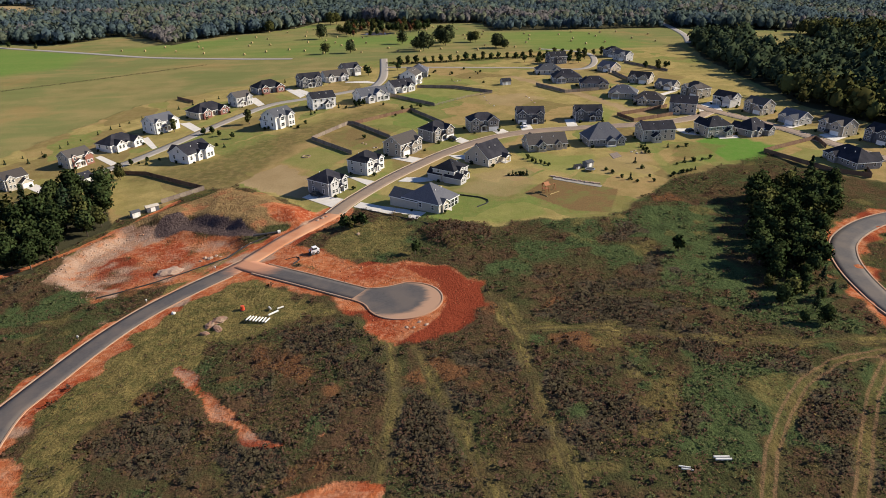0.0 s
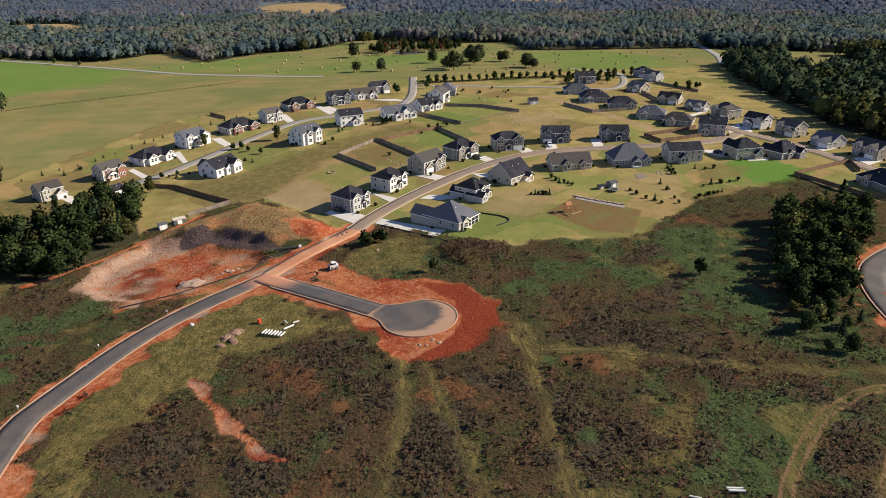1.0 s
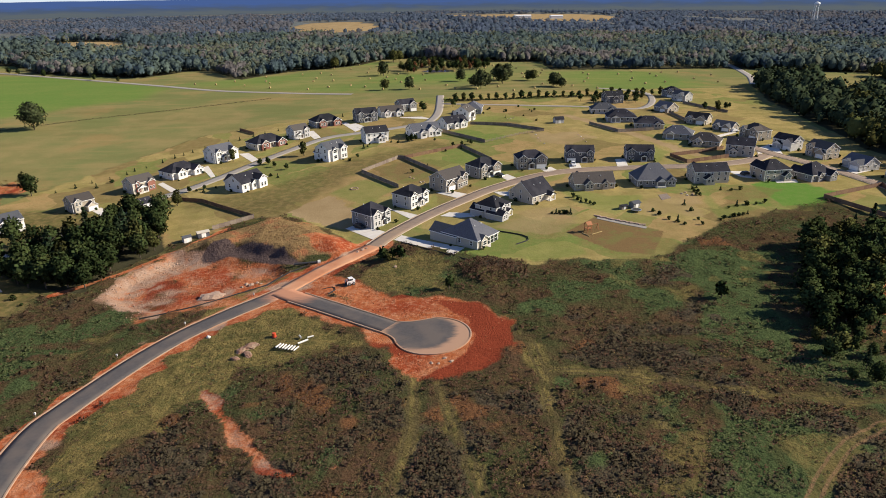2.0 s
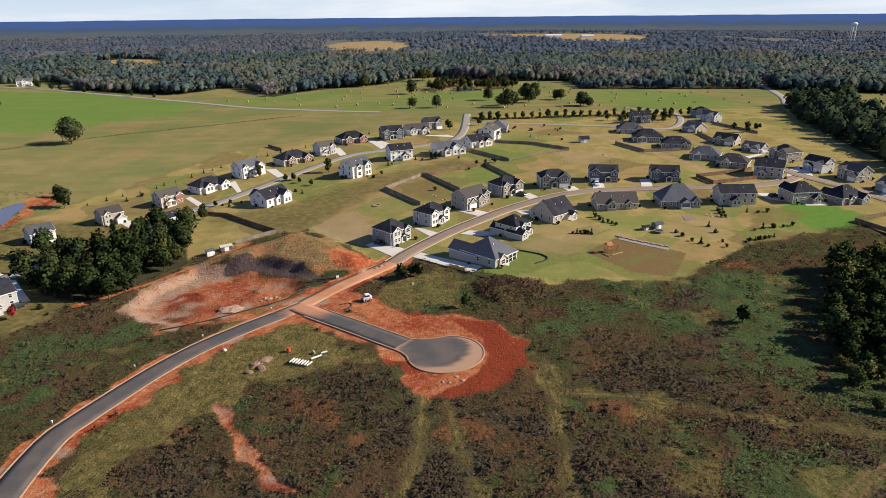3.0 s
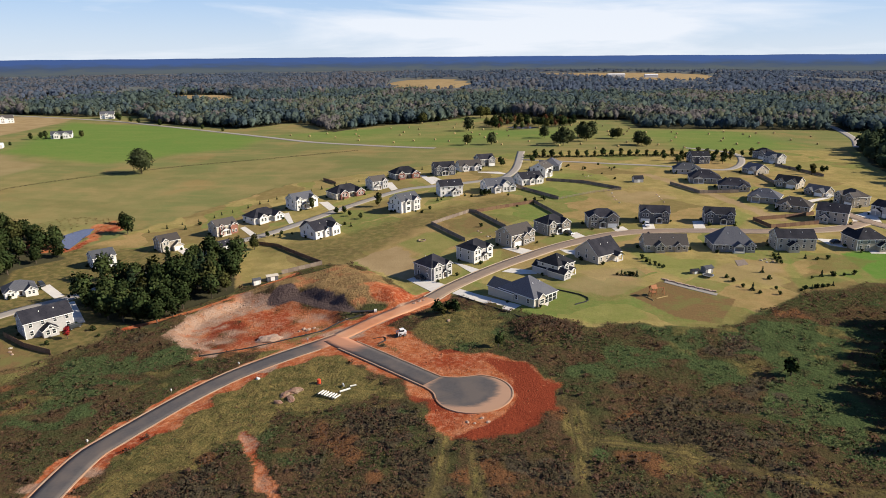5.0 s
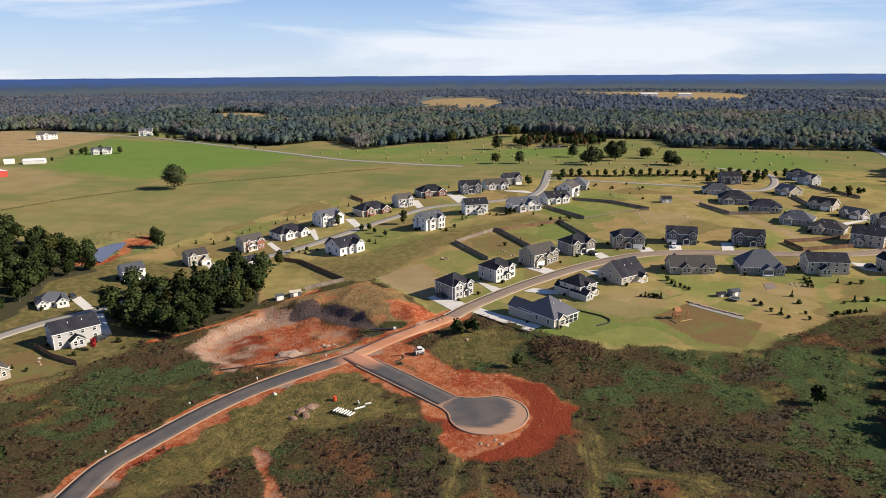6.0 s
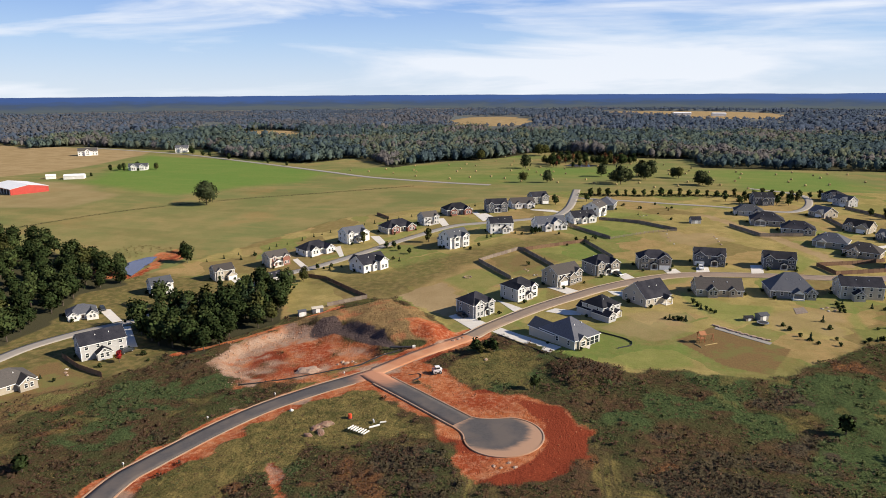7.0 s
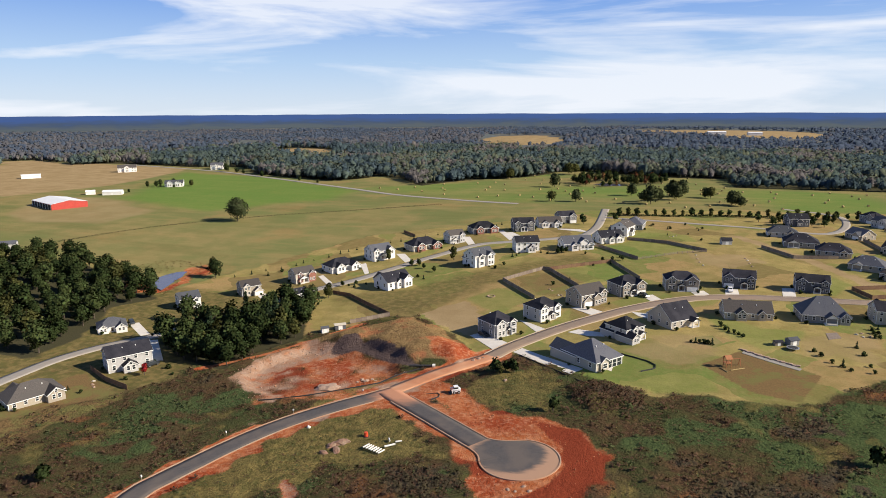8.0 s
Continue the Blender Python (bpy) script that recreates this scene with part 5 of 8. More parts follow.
house(99.8, 261.7, 182, 0.85, 18.5, 13.5, 1.5, "hip", "grey", "shingle_grey", "large grey house with broad grey hip roof and back porch", [(-5.6, 6.0, 3.0, 2.9, "garage")], [(-1.6, 4.6, 2.6, 2.9, "lanai"), (-7.0, 4.0, 1.0, 2.9, "bay")], pitch=0.95)
house(123.7, 263.6, 183, 0.85, 17.0, 9.5, 2, "gable", "cream", "shingle", "two-storey cream house with dark roof and back bay", [(5.0, 5.8, 1.5, 5.7, "garage")], [(1.8, 4.6, 3.2, 2.8, "bay")], pitch=0.66)
house(151.5, 266.4, 190, 0.82, 14.5, 11.5, 2, "hip", "beige", "shingle", "two-storey tan house with dark hip roof beside bright lawn", [(4.0, 5.8, 1.5, 5.7, "garage")], [(-4.4, 4.0, 2.4, 2.9, "bay")], pitch=0.7)
house(169, 266, 205, 0.84, 15.5, 12.0, 1.5, "hip", "grey", "shingle", "grey house with spreading dark hip roof and back gable", [(4.0, 5.8, 1.5, 3.0, "garage")], [(-4.4, 5.0, 3.0, 2.9, "bay"), (2.5, 3.4, 1.0, 2.9, "bay")], pitch=0.75)
house(184.5, 221.5, 96, 0.9, 19.0, 11.5, 1, "hip", "grey", "shingle", "low grey house with long dark hip roof in fenced yard", [(-5.0, 6.0, 2.0, 2.9, "garage")], [(3.0, 4.0, 1.5, 2.9, "bay")], pitch=0.72)
# ---- side street ----
for x, y, yaw, k, w, d, st, rf, wl_, rm, lab, fr, bk in (
    (155.8, 306.1, 152, 0.91, 13.5, 10.0, 2, "gable", "cream", "shingle", "two-storey cream house with dark roof and back bay", [(4, 5.8, 1.2, 5.7, "garage")], [(3.0, 4.2, 2.4, 2.8, "bay")]),
    (178.2, 339.9, -68, 0.87, 14.0, 10.5, 2, "hip", "stone", "shingle_brown", "two-storey brown stone house with dark hip roof", [(-4, 4.4, 0.8, 5.7, "bay"), (4, 5.8, 1.2, 5.7, "garage")], []),
    (184.6, 318, -62, 0.79, 14.0, 9.5, 2, "gable", "pale", "shingle", "two-storey pale house with dark gabled roof and porch", [(-3, 6.4, 1.6, 2.9, "porch"), (4.4, 5.6, 2.4, 5.0, "garage")], []),
    (192.5, 301, -70, 0.82, 13.5, 10.0, 2, "gable", "beige", "shingle_brown", "two-storey tan house with brown roof and stone gables", [(-3.6, 4.6, 1.0, 5.7, "bay"), (3.8, 5.8, 1.4, 3.4, "garage")], []),
    (199, 281, -72, 0.84, 13.0, 10.5, 1.5, "gable", "pale", "shingle_grey", "pale house with grey gabled roof and garage wing", [(3.4, 6.0, 3.4, 3.2, "garage"), (-3.8, 4.4, 1.4, 3.4, "porch")], []),
    (206.5, 261.5, -74, 0.82, 15.0, 10.5, 2, "gable", "beige", "shingle_brown", "two-storey tan house with brown roof and garage", [(3.8, 5.8, 1.6, 5.7, "garage"), (-4.4, 4.2, 0.8, 5.7, "bay")], []),
    (216, 245, -76, 0.82, 14.5, 10.5, 2, "gable", "slate", "shingle", "two-storey dark slate house with white window trim", [(3.8, 5.8, 1.6, 5.7, "garage"), (-4.4, 4.2, 0.8, 5.7, "bay")], []),
    (146.7, 326, 150, 0.97, 15.0, 10.5, 1, "hip", "beige", "shingle_brown", "low tan house with brown hip roof", [(4, 6, 1.5, 2.9, "garage")], [(3.0, 4.4, 2.2, 2.8, "bay")]),
    (138.6, 342.9, 154, 0.99, 14.5, 11.0, 1, "hip", "beige", "shingle_grey", "low tan house with grey hip roof and back porch", [(4, 6, 1.5, 2.9, "garage")], [(3.4, 4.0, 2.0, 2.8, "lanai")]),
    (171.4, 361.4, -50, 0.8, 14.0, 10.0, 1, "gable", "stone", "shingle_grey", "low stone-fronted house with grey gabled roof", [(-3.6, 4.6, 1.2, 2.9, "bay"), (3.6, 6.0, 2.4, 2.9, "garage")], []),
    (163.6, 381.6, -40, 0.89, 14.0, 10.5, 1.5, "gable", "beige", "shingle", "tan house with dark roof and front gables", [(-3.6, 4.6, 1.2, 3.5, "bay"), (3.6, 6.0, 2.0, 3.4, "garage")], []),
    (130.8, 370.3, 168, 0.98, 16.0, 11.0, 1, "hip", "beige", "shingle", "low tan house with dark hip roof", [(4, 6, 1.5, 2.9, "garage")], [(-4.4, 4.0, 1.6, 2.8, "bay")]),
    (120.1, 390.9, 172, 1.03, 16.5, 12.0, 1, "hip", "grey", "shingle", "low grey house with dark hip roof and back porch", [(4, 6, 1.5, 2.9, "garage")], [(3.6, 5.4, 2.0, 2.8, "lanai")]),
    (116.4, 419.8, 175, 0.95, 17.0, 11.0, 1, "hip", "pale", "shingle_grey", "low pale house with grey hip roof", [(4, 6, 1.5, 2.9, "garage")], [(-4.4, 4.0, 1.6, 2.8, "bay")]),
    (158, 422.8, -60, 0.84, 13.5, 11.5, 1.5, "gable", "beige", "shingle_grey", "tan house with grey gabled roof", [(3, 6, 1.5, 3.2, "garage")], []),
    (183.3, 487.3, -60, 0.84, 14.0, 10.0, 2, "hip", "grey", "shingle", "two-storey grey house with dark hip roof", [(3, 6, 1.5, 5.7, "garage")], []),
    (183.9, 467.5, -58, 0.78, 15.0, 10.0, 2, "gable", "pale", "shingle_grey", "two-storey pale house with grey gabled roof", [(3, 6, 1.5, 5.7, "garage")], []),
    (132.5, 461, 190, 0.9, 13.5, 10.0, 2, "gable", "slate", "shingle", "dark slate house with dark gabled roof among trees", [(3, 6, 1.5, 2.9, "garage")], [(0, 4, 1.5, 4.4, "bay")])):
    house(x, y, yaw, k, w, d, st, rf, wl_, rm, lab, fr, bk)
# ---- north street ----
for x, y, yaw, k, w, d, st, rf, wl_, rm, lab, fr, bk, fw in (
    (-142.8, 263.3, 52, 0.79, 11.5, 9.5, 2, "gable", "beige", "shingle_brown", "two-storey tan house with white front gables", [(-2.8, 4.4, 0.8, 5.7, "bay"), (3.4, 5.4, 3.0, 2.9, "garage")], [], "cream"),
    (-127.9, 287.9, 56, 0.83, 13.0, 9.5, 2, "gable", "cream", "shingle_brown", "two-storey cream house with red brick gable front", [(4.0, 4.6, 1.2, 5.0, "bay"), (-1.6, 6.0, 1.8, 2.9, "porch"), (-3.6, 2.6, 0.4, 5.7, "bay")], [], "brick"),
    (-117.4, 310.7, 56, 1, 16.0, 10.5, 1, "hip", "white", "shingle", "low white house with dark hip roof and front gables", [(-3.6, 5.0, 2.0, 2.9, "bay"), (5.0, 5.4, 3.0, 2.9, "bay"), (0.8, 3.0, 1.2, 2.8, "porch")], [], None),
    (-105, 334.6, 52, 0.91, 14.0, 10.5, 2, "gable", "white", "shingle_grey", "two-storey white house with grey roof and front porch", [(5.0, 5.6, 1.6, 5.7, "garage"), (-4.2, 4.4, 0.8, 5.7, "bay"), (-0.2, 5.0, 1.8, 2.9, "porch")], [], None),
    (-86.8, 359.3, 48, 1.03, 18.0, 11.0, 1, "hip", "cream", "shingle", "low brown-roofed house with brick gable front", [(5.2, 5.4, 2.4, 2.9, "bay"), (-4.6, 4.8, 1.4, 2.9, "bay")], [], "brick"),
    (-72.2, 376.3, 44, 0.85, 12.0, 10.0, 2, "gable", "pale", "shingle_brown", "two-storey pale house with brown roof and porch", [(-2.0, 5.0, 1.6, 2.9, "porch"), (3.6, 4.2, 0.9, 5.7, "bay")], [], None),
    (-61.3, 406.8, 34, 1, 17.0, 11.0, 1.5, "hip", "grey", "shingle", "low grey house with dark roof and brick gable", [(5.0, 5.0, 2.4, 3.4, "bay"), (-4.4, 4.4, 1.4, 3.4, "bay")], [], "brick"),
    (-36.9, 415.2, 22, 0.9, 15.0, 10.5, 2, "gable", "slate", "shingle", "two-storey dark slate house with white-trimmed gables", [(-4.6, 4.6, 1.0, 5.7, "bay"), (4.6, 4.6, 1.0, 5.7, "bay"), (0, 5.0, 1.6, 2.9, "porch")], [], None),
    (-21.9, 429.7, 24, 0.95, 16.0, 10.5, 1.5, "gable", "white", "shingle_brown", "low white house with brown roof and gabled porch", [(4.6, 5.0, 2.2, 3.2, "bay"), (-4.0, 4.6, 1.2, 3.2, "bay")], [], None),
    (-12.7, 445.9, 30, 0.89, 13.0, 10.0, 2, "gable", "grey", "shingle", "two-storey grey house with dark gabled roof", [(3.6, 5.6, 1.6, 5.7, "garage")], [], None),
    (-114.1, 258.3, 238, 0.7, 10.5, 8.5, 2, "gable", "white", "shingle", "white gabled house half hidden by trees", [], [], None),
    (-77.9, 285.7, 238, 1.04, 13.5, 10.5, 1.5, "gable", "white", "shingle", "white house with tall dark roof and back bay", [(3.0, 5.8, 1.5, 3.5, "garage")], [(-3.2, 4.6, 2.4, 4.4, "bay"), (0.6, 3.0, 1.0, 3.2, "bay")], None),
    (-44.8, 326, 230, 1.03, 12.0, 9.5, 2, "gable", "white", "shingle_grey", "two-storey white house with grey roof and shrubs", [(3, 5.8, 1.5, 3.4, "garage")], [(-2.8, 4.0, 1.6, 5.7, "bay"), (2.4, 3.4, 1.0, 5.2, "bay")], None),
    (-25.4, 357.4, 204, 0.96, 13.5, 9.5, 2, "gable", "white", "shingle", "two-storey white house with charcoal roof and back porch", [(3, 5.8, 1.5, 3.4, "garage")], [(-2.0, 4.4, 2.6, 2.9, "bay")], None),
    (1.4, 365.2, 206, 1.04, 16.0, 10.5, 1.5, "gable", "white", "shingle_grey", "white house with grey roof and red deck", [(3, 5.8, 1.5, 3.4, "garage")], [(-2.6, 4.2, 1.2, 4.6, "bay"), (2.8, 3.6, 2.0, 3.0, "bay"), (-6, 3.6, 1.5, 3.0, "bay")], None),
    (18.4, 384.5, 214, 0.98, 15.0, 10.5, 1.5, "gable", "white", "shingle", "white house with dark roof and back gables", [(3, 5.8, 1.5, 3.4, "garage")], [(-3.6, 4.4, 1.8, 3.4, "bay"), (1.4, 3.2, 1.6, 3.0, "bay")], None),
    (26.2, 405.9, 250, 1, 13.0, 10.0, 2, "gable", "white", "shingle_brown", "tall white gabled house with brown roof", [(3, 5.8, 1.5, 3.4, "garage")], [(0, 4.4, 1.6, 2.9, "bay")], None),
    (32.9, 430.3, 262, 1.05, 14.0, 11.0, 1.5, "hip", "grey", "shingle_grey", "grey house with broad grey hip roof", [(3, 5.8, 1.5, 3.4, "garage")], [], None),
    (-158.4, 239, 52, 0.81, 11.0, 9.5, 2, "gable", "white", "shingle_grey", "white two-storey house half hidden by trees", [(-2.4, 4.0, 0.8, 5.7, "bay"), (3.0, 3.4, 1.2, 5.2, "bay")], [], None),
    (-168.7, 204.8, 46, 0.72, 14.5, 12.0, 1, "hip", "white", "shingle_grey", "low white house with grey roof and gabled front", [(4.6, 5.6, 3.2, 2.9, "bay"), (-4.4, 5.0, 2.0, 2.9, "bay")], [], None),
    (-133.8, 175, 234, 0.96, 14.5, 9.5, 2, "gable", "pale", "shingle", "two-storey white house with grey roof and sunroom", [(3, 5.8, 1.5, 2.9, "garage")], [(0.6, 4.6, 3.0, 2.6, "bay")], None),
    (-140.5, 143, 246, 0.85, 17.5, 12.0, 1, "hip", "beige", "shingle_brown", "low cream house with brown hip roof and patio", [(3, 5.8, 1.5, 2.9, "garage")], [(-5.4, 5.6, 2.6, 2.9, "bay")], None)):
    house(x, y, yaw, k, w, d, st, rf, wl_, rm, lab, fr, bk, fw)

# ---- trees ----
rng = np.random.RandomState(7)


def cards(centres, sizes, r, tilt=1.0, middle=None):
    """Small leaf sprays, a bent quad each, at the given places."""
    n_ = len(centres)
    out_ = centres - (np.zeros(3) if middle is None else middle)
    out_ = out_ / (np.linalg.norm(out_, axis=1)[:, None] + 1e-9) + 0.75 * r.normal(size=(n_, 3))
    a = np.cross(out_, r.normal(size=(n_, 3)))
    a /= np.linalg.norm(a, axis=1)[:, None]
    b = np.cross(a, out_)
    b /= np.linalg.norm(b, axis=1)[:, None] + 1e-9
    s = sizes[:, None] * 0.5
    asp = (0.6 + 0.5 * r.rand(n_))[:, None]
    v = np.stack([centres - s * a - s * b * asp, centres + s * a - s * b * asp * 0.6, centres + s * a * 0.8 + s * b * asp, centres - s * a * 0.7 + s * b * asp], 1)
    # each spray is turned to the outside of its crown, and shaded as the crown's own rounded surface
    if middle is None:
        middle = np.zeros(3)
    away = centres - middle
    away /= np.linalg.norm(away, axis=1)[:, None] + 1e-9
    nrm = np.cross(v[:, 1] - v[:, 0], v[:, 3] - v[:, 0])
    flip = (nrm * away).sum(1) < 0
    v[flip] = v[flip][:, ::-1]
    f = np.arange(n_ * 4).reshape(n_, 4)
    nv = np.repeat(away + 0.35 * r.normal(size=(n_, 3)) + np.array([0, 0, 0.15]), 4, 0)
    return v.reshape(-1, 3), f, nv / np.linalg.norm(nv, axis=1)[:, None]


def crown_points(r, n_, h0, h1, rad, lobes, squash=0.8, shell=0.55):
    """Places on the outsides of several lobes, that make an uneven crown."""
    mid = []
    for i in range(lobes):
        t = r.rand()
        ang = r.rand() * 6.283
        zz = h0 + (h1 - h0) * (0.25 + 0.6 * t)
        k = rad * (1 - 0.55 * abs(2 * t - 0.8)) * 0.62 * r.rand() ** 0.5
        mid.append((k * math.cos(ang), k * math.sin(ang), zz, rad * (0.38 + 0.25 * r.rand())))
    mid = np.array(mid)
    pick = r.randint(0, lobes, n_)
    d = r.normal(size=(n_, 3))
    d /= np.linalg.norm(d, axis=1)[:, None]
    u = (shell + (1 - shell) * r.rand(n_)) * (1 + 0.12 * r.normal(size=n_))
    p = mid[pick, :3] + d * (mid[pick, 3] * u)[:, None] * np.array([1, 1, squash])
    p[:, 2] = np.maximum(p[:, 2], h0 * 0.8)
    return p


def trunk_bmesh(r, h, rad, limbs=5, lean=0.03):
    bm = bmesh.new()

    def tube(p0, p1, r0, r1, seg=6):
        a, b = Vector(p0), Vector(p1)
        q = (b - a).to_track_quat("Z", "Y").to_matrix()
        rings = []
        for c, rr in ((a, r0), (b, r1)):
            rings.append([bm.verts.new(c + q @ Vector((rr * math.cos(t * 6.283 / seg), rr * math.sin(t * 6.283 / seg), 0))) for t in range(seg)])
        for i in range(seg):
            bm.faces.new((rings[0][i], rings[0][(i + 1) % seg], rings[1][(i + 1) % seg], rings[1][i]))

    bend = (r.normal() * lean * h, r.normal() * lean * h)
    tube((0, 0, -0.5), (bend[0] * 0.4, bend[1] * 0.4, h * 0.5), rad, rad * 0.7)
    tube((bend[0] * 0.4, bend[1] * 0.4, h * 0.5), (bend[0], bend[1], h * 0.88), rad * 0.7, rad * 0.15)
    for i in range(limbs):
        z = h * (0.35 + 0.45 * i / limbs)
        a = r.rand() * 6.283
        L_ = h * (0.32 - 0.03 * i)
        tube((bend[0] * 0.5, bend[1] * 0.5, z), (L_ * math.cos(a), L_ * math.sin(a), z + L_ * 0.7), rad * 0.4, rad * 0.1, 5)
    return bm


def make_tree(seed, h, rad, leaf, n_=420, size=0.85, low=0.28, lobes=9, conifer=False, name="tree"):
    """A tree's two meshes: trunk and crown."""
    r = np.random.RandomState(seed)
    tm = mesh_of("trunk", trunk_bmesh(r, h * (0.95 if conifer else 0.8), 0.10 + h * 0.014, 3 if conifer else 6), "bark")
    if conifer:
        z = h * (low + (1 - low) * r.rand(n_) ** 1.3)
        k = rad * (1 - (z / h - low) / (1 - low)) ** 0.8 * (0.55 + 0.5 * r.rand(n_)) * (0.8 + 0.35 * np.sin(z * 2.4))
        a = r.rand(n_) * 6.283
        p = np.stack([k * np.cos(a), k * np.sin(a), z - 0.15 * k], -1)
    else:
        p = crown_points(r, n_, h * low, h, rad, lobes)
    v, f, nv = cards(p, size * (0.65 + 0.7 * r.rand(n_)), r, middle=np.array([0, 0, h * (0.35 if conifer else 0.5)]))
    return tm, joined("crown", v, f, M[leaf], True, nv)


def plant(kind, x, y, s, name, label, category="tree", group="", sz=None):
    tm, cm = kind
    z = gz(x, y) - 0.1
    t = empty(name, pose(x, y, z, 0, 0, rng.rand() * 360) @ Matrix.Diagonal((s, s, sz or s, 1)), label, category, group)
    part("trunk", tm, None, t)
    part("crown", cm, None, t)
    return t


OAKS = [make_tree(11 + i, 13, 5.2, k, 1150, 0.86, 0.06, 18) for i, k in enumerate(("leaf_dark", "leaf", "leaf_dark", "leaf", "leaf_olive", "leaf_dark"))]
PINES = [make_tree(31 + i, 14, 3.0, "needle", 420, 0.9, 0.25, conifer=True) for i in range(3)]
TURNING = [make_tree(41 + i, 13, 3.6, k, 420, 0.8, 0.12, 9) for i, k in enumerate(("leaf_autumn", "leaf_rust"))]
FIELD = [make_tree(45 + i, 12, 6.2, k, 1500, 0.9, 0.08, 24) for i, k in enumerate(("leaf_field", "leaf_field", "leaf_olive"))]
LONE = make_tree(51, 14, 8.5, "leaf_field", 2800, 0.85, 0.14, 26)
SHRUB = [make_tree(91 + i, 1.1, 0.85, "leaf_dark", 150, 0.24, 0.0, 6) for i in range(3)]
YARD = [make_tree(61 + i, 5.0, 2.1, k, 300, 0.66, 0.04, 9) for i, k in enumerate(("leaf", "leaf_olive", "leaf_dark"))]
RED = make_tree(71, 4.5, 1.7, "leaf_red", 240, 0.5, 0.2, 6)
CEDAR = [make_tree(81 + i, 4.0, 1.2, "needle", 220, 0.45, 0.04, conifer=True) for i in range(2)]


def scatter_in(area, gap, r, tries=4000, edge=1.0):
    """Uneven places inside an outline, no two nearer than the gap."""
    a = np.array(area)
    lo, hi = a.min(0), a.max(0)
    out = []
    for _ in range(tries):
        p = lo + (hi - lo) * r.rand(2)
        if area_d(p[:1], p[1:], area)[0] > edge and all((p[0] - q[0]) ** 2 + (p[1] - q[1]) ** 2 > gap * gap for q in out):
            out.append((float(p[0]), float(p[1])))
    return out


HOUSE_SPOTS = [o.matrix_world.translation.to_2d() for o in scene.objects if o.name.startswith("house") and o.parent is None]


def clear_of_houses(x, y, d=11):
    return all((Vector((x, y)) - q).length > d for q in HOUSE_SPOTS)


for i, (x, y) in enumerate(scatter_in(WOOD_WEST, 5.6, rng, 1500, 0.5)):
    if clear_of_houses(x, y, 9) and line_d(np.array([x]), np.array([y]), NORTH)[0] > 6:
        plant(OAKS[i % 6] if i % 11 else PINES[i % 3], x, y, 0.62 + 0.36 * rng.rand(), "tree", "tall dark green broadleaf tree in a dense wood", group="wood by the clay pit")
for i, (x, y) in enumerate(scatter_in(WOOD_FAR_WEST, 7.0, rng, 1500, 0.5)):
    if clear_of_houses(x, y, 10) and line_d(np.array([x]), np.array([y]), NORTH)[0] > 6:
        plant(OAKS[i % 6], x, y, 0.6 + 0.42 * rng.rand(), "tree", "tall green broadleaf tree in a wood behind houses", group="wood by the pond")
for i, (x, y) in enumerate(scatter_in(WOOD_EAST, 3.8, rng, 2600, 0.2)):
    low = 1 - 0.35 * (y < 135)
    plant(OAKS[(i * 5) % 6] if i % 9 else PINES[i % 3], x, y, (0.42 + 0.34 * rng.rand()) * low, "tree", "dark green tree in a belt beside the new road", group="tree belt by the new road")
plant(LONE, -248, 412, 1.18, "tree", "large lone round oak in an open field")
plant(OAKS[5], -174, 281, 0.85, "tree", "tall dark round tree beside the pond")
plant(OAKS[4], -186, 296, 0.5, "tree", "small olive tree beside the pond")
for x, y, s in ((-35, 550, 0.75), (-15, 552, 0.85), (-45, 656, 1.15), (30, 600, 0.95), (40, 560, 0.9), (45, 548, 1.25), (52, 571, 0.9), (64, 600, 1.3), (66, 579, 1.15), (72, 604, 1.2), (95, 597, 0.8), (91, 600, 0.8), (106, 553, 1.05), (109, 556, 0.95), (112, 548, 0.7), (-104, 729, 1.0), (-44, 790, 1.2), (-38, 800, 1.1)):
    plant(FIELD[int(abs(x)) % 3], x, y, s, "tree", "round dark oak standing in the hay field", group="field oaks")
for i, (x, y) in enumerate(scatter_in([(-34, 700), (-20, 668), (2, 664), (30, 682), (56, 700), (66, 730), (40, 748), (-20, 742)], 6.5, rng, 500, 0.5)):
    if not (-12 < x < 26 and 676 < y < 702):
        plant(OAKS[i % 6] if i % 3 else TURNING[i % 2], x, y, 0.5 + 0.45 * rng.rand(), "tree", "thin turning tree beside a far pond", group="trees by the far pond")
plant(RED, -121.8, 169, 1.0, "small_tree", "small tree with bright red autumn leaves")
plant(OAKS[4], -101.5, 264, 0.55, "tree", "olive tree over a back garden fence")
plant(OAKS[1], -112, 250, 0.6, "tree", "green tree beside a white house")
plant(YARD[1], -97, 330, 1.3, "tree", "olive street tree by the pale road")
plant(YARD[1], -60.6, 333.5, 1.5, "tree", "olive tree beside a white house")
for x, y, s in ((-94.7, 106, 1.1), (13.5, 165.6, 1.0), (85, 153, 1.25), (-7.4, 189.6, 1.2), (-4.2, 191, 1.0), (-1.5, 190, 1.2), (-5.5, 187.6, 0.9)):
    plant(YARD[2 - int(abs(x)) % 3 // 2], x, y, 0.8 * s, "bush", "dark green round bush standing in weeds", "bush")
# the long row of young trees by the far lane
for i in range(26):
    x = 22 + i * 6.2
    y = 480 + 16 * (i / 25) + 2 * math.sin(i * 1.7)
    plant(YARD[i % 3], x, y, 0.95 + 0.4 * rng.rand(), "small_tree", "young round tree in a planted row", group="row of young trees")
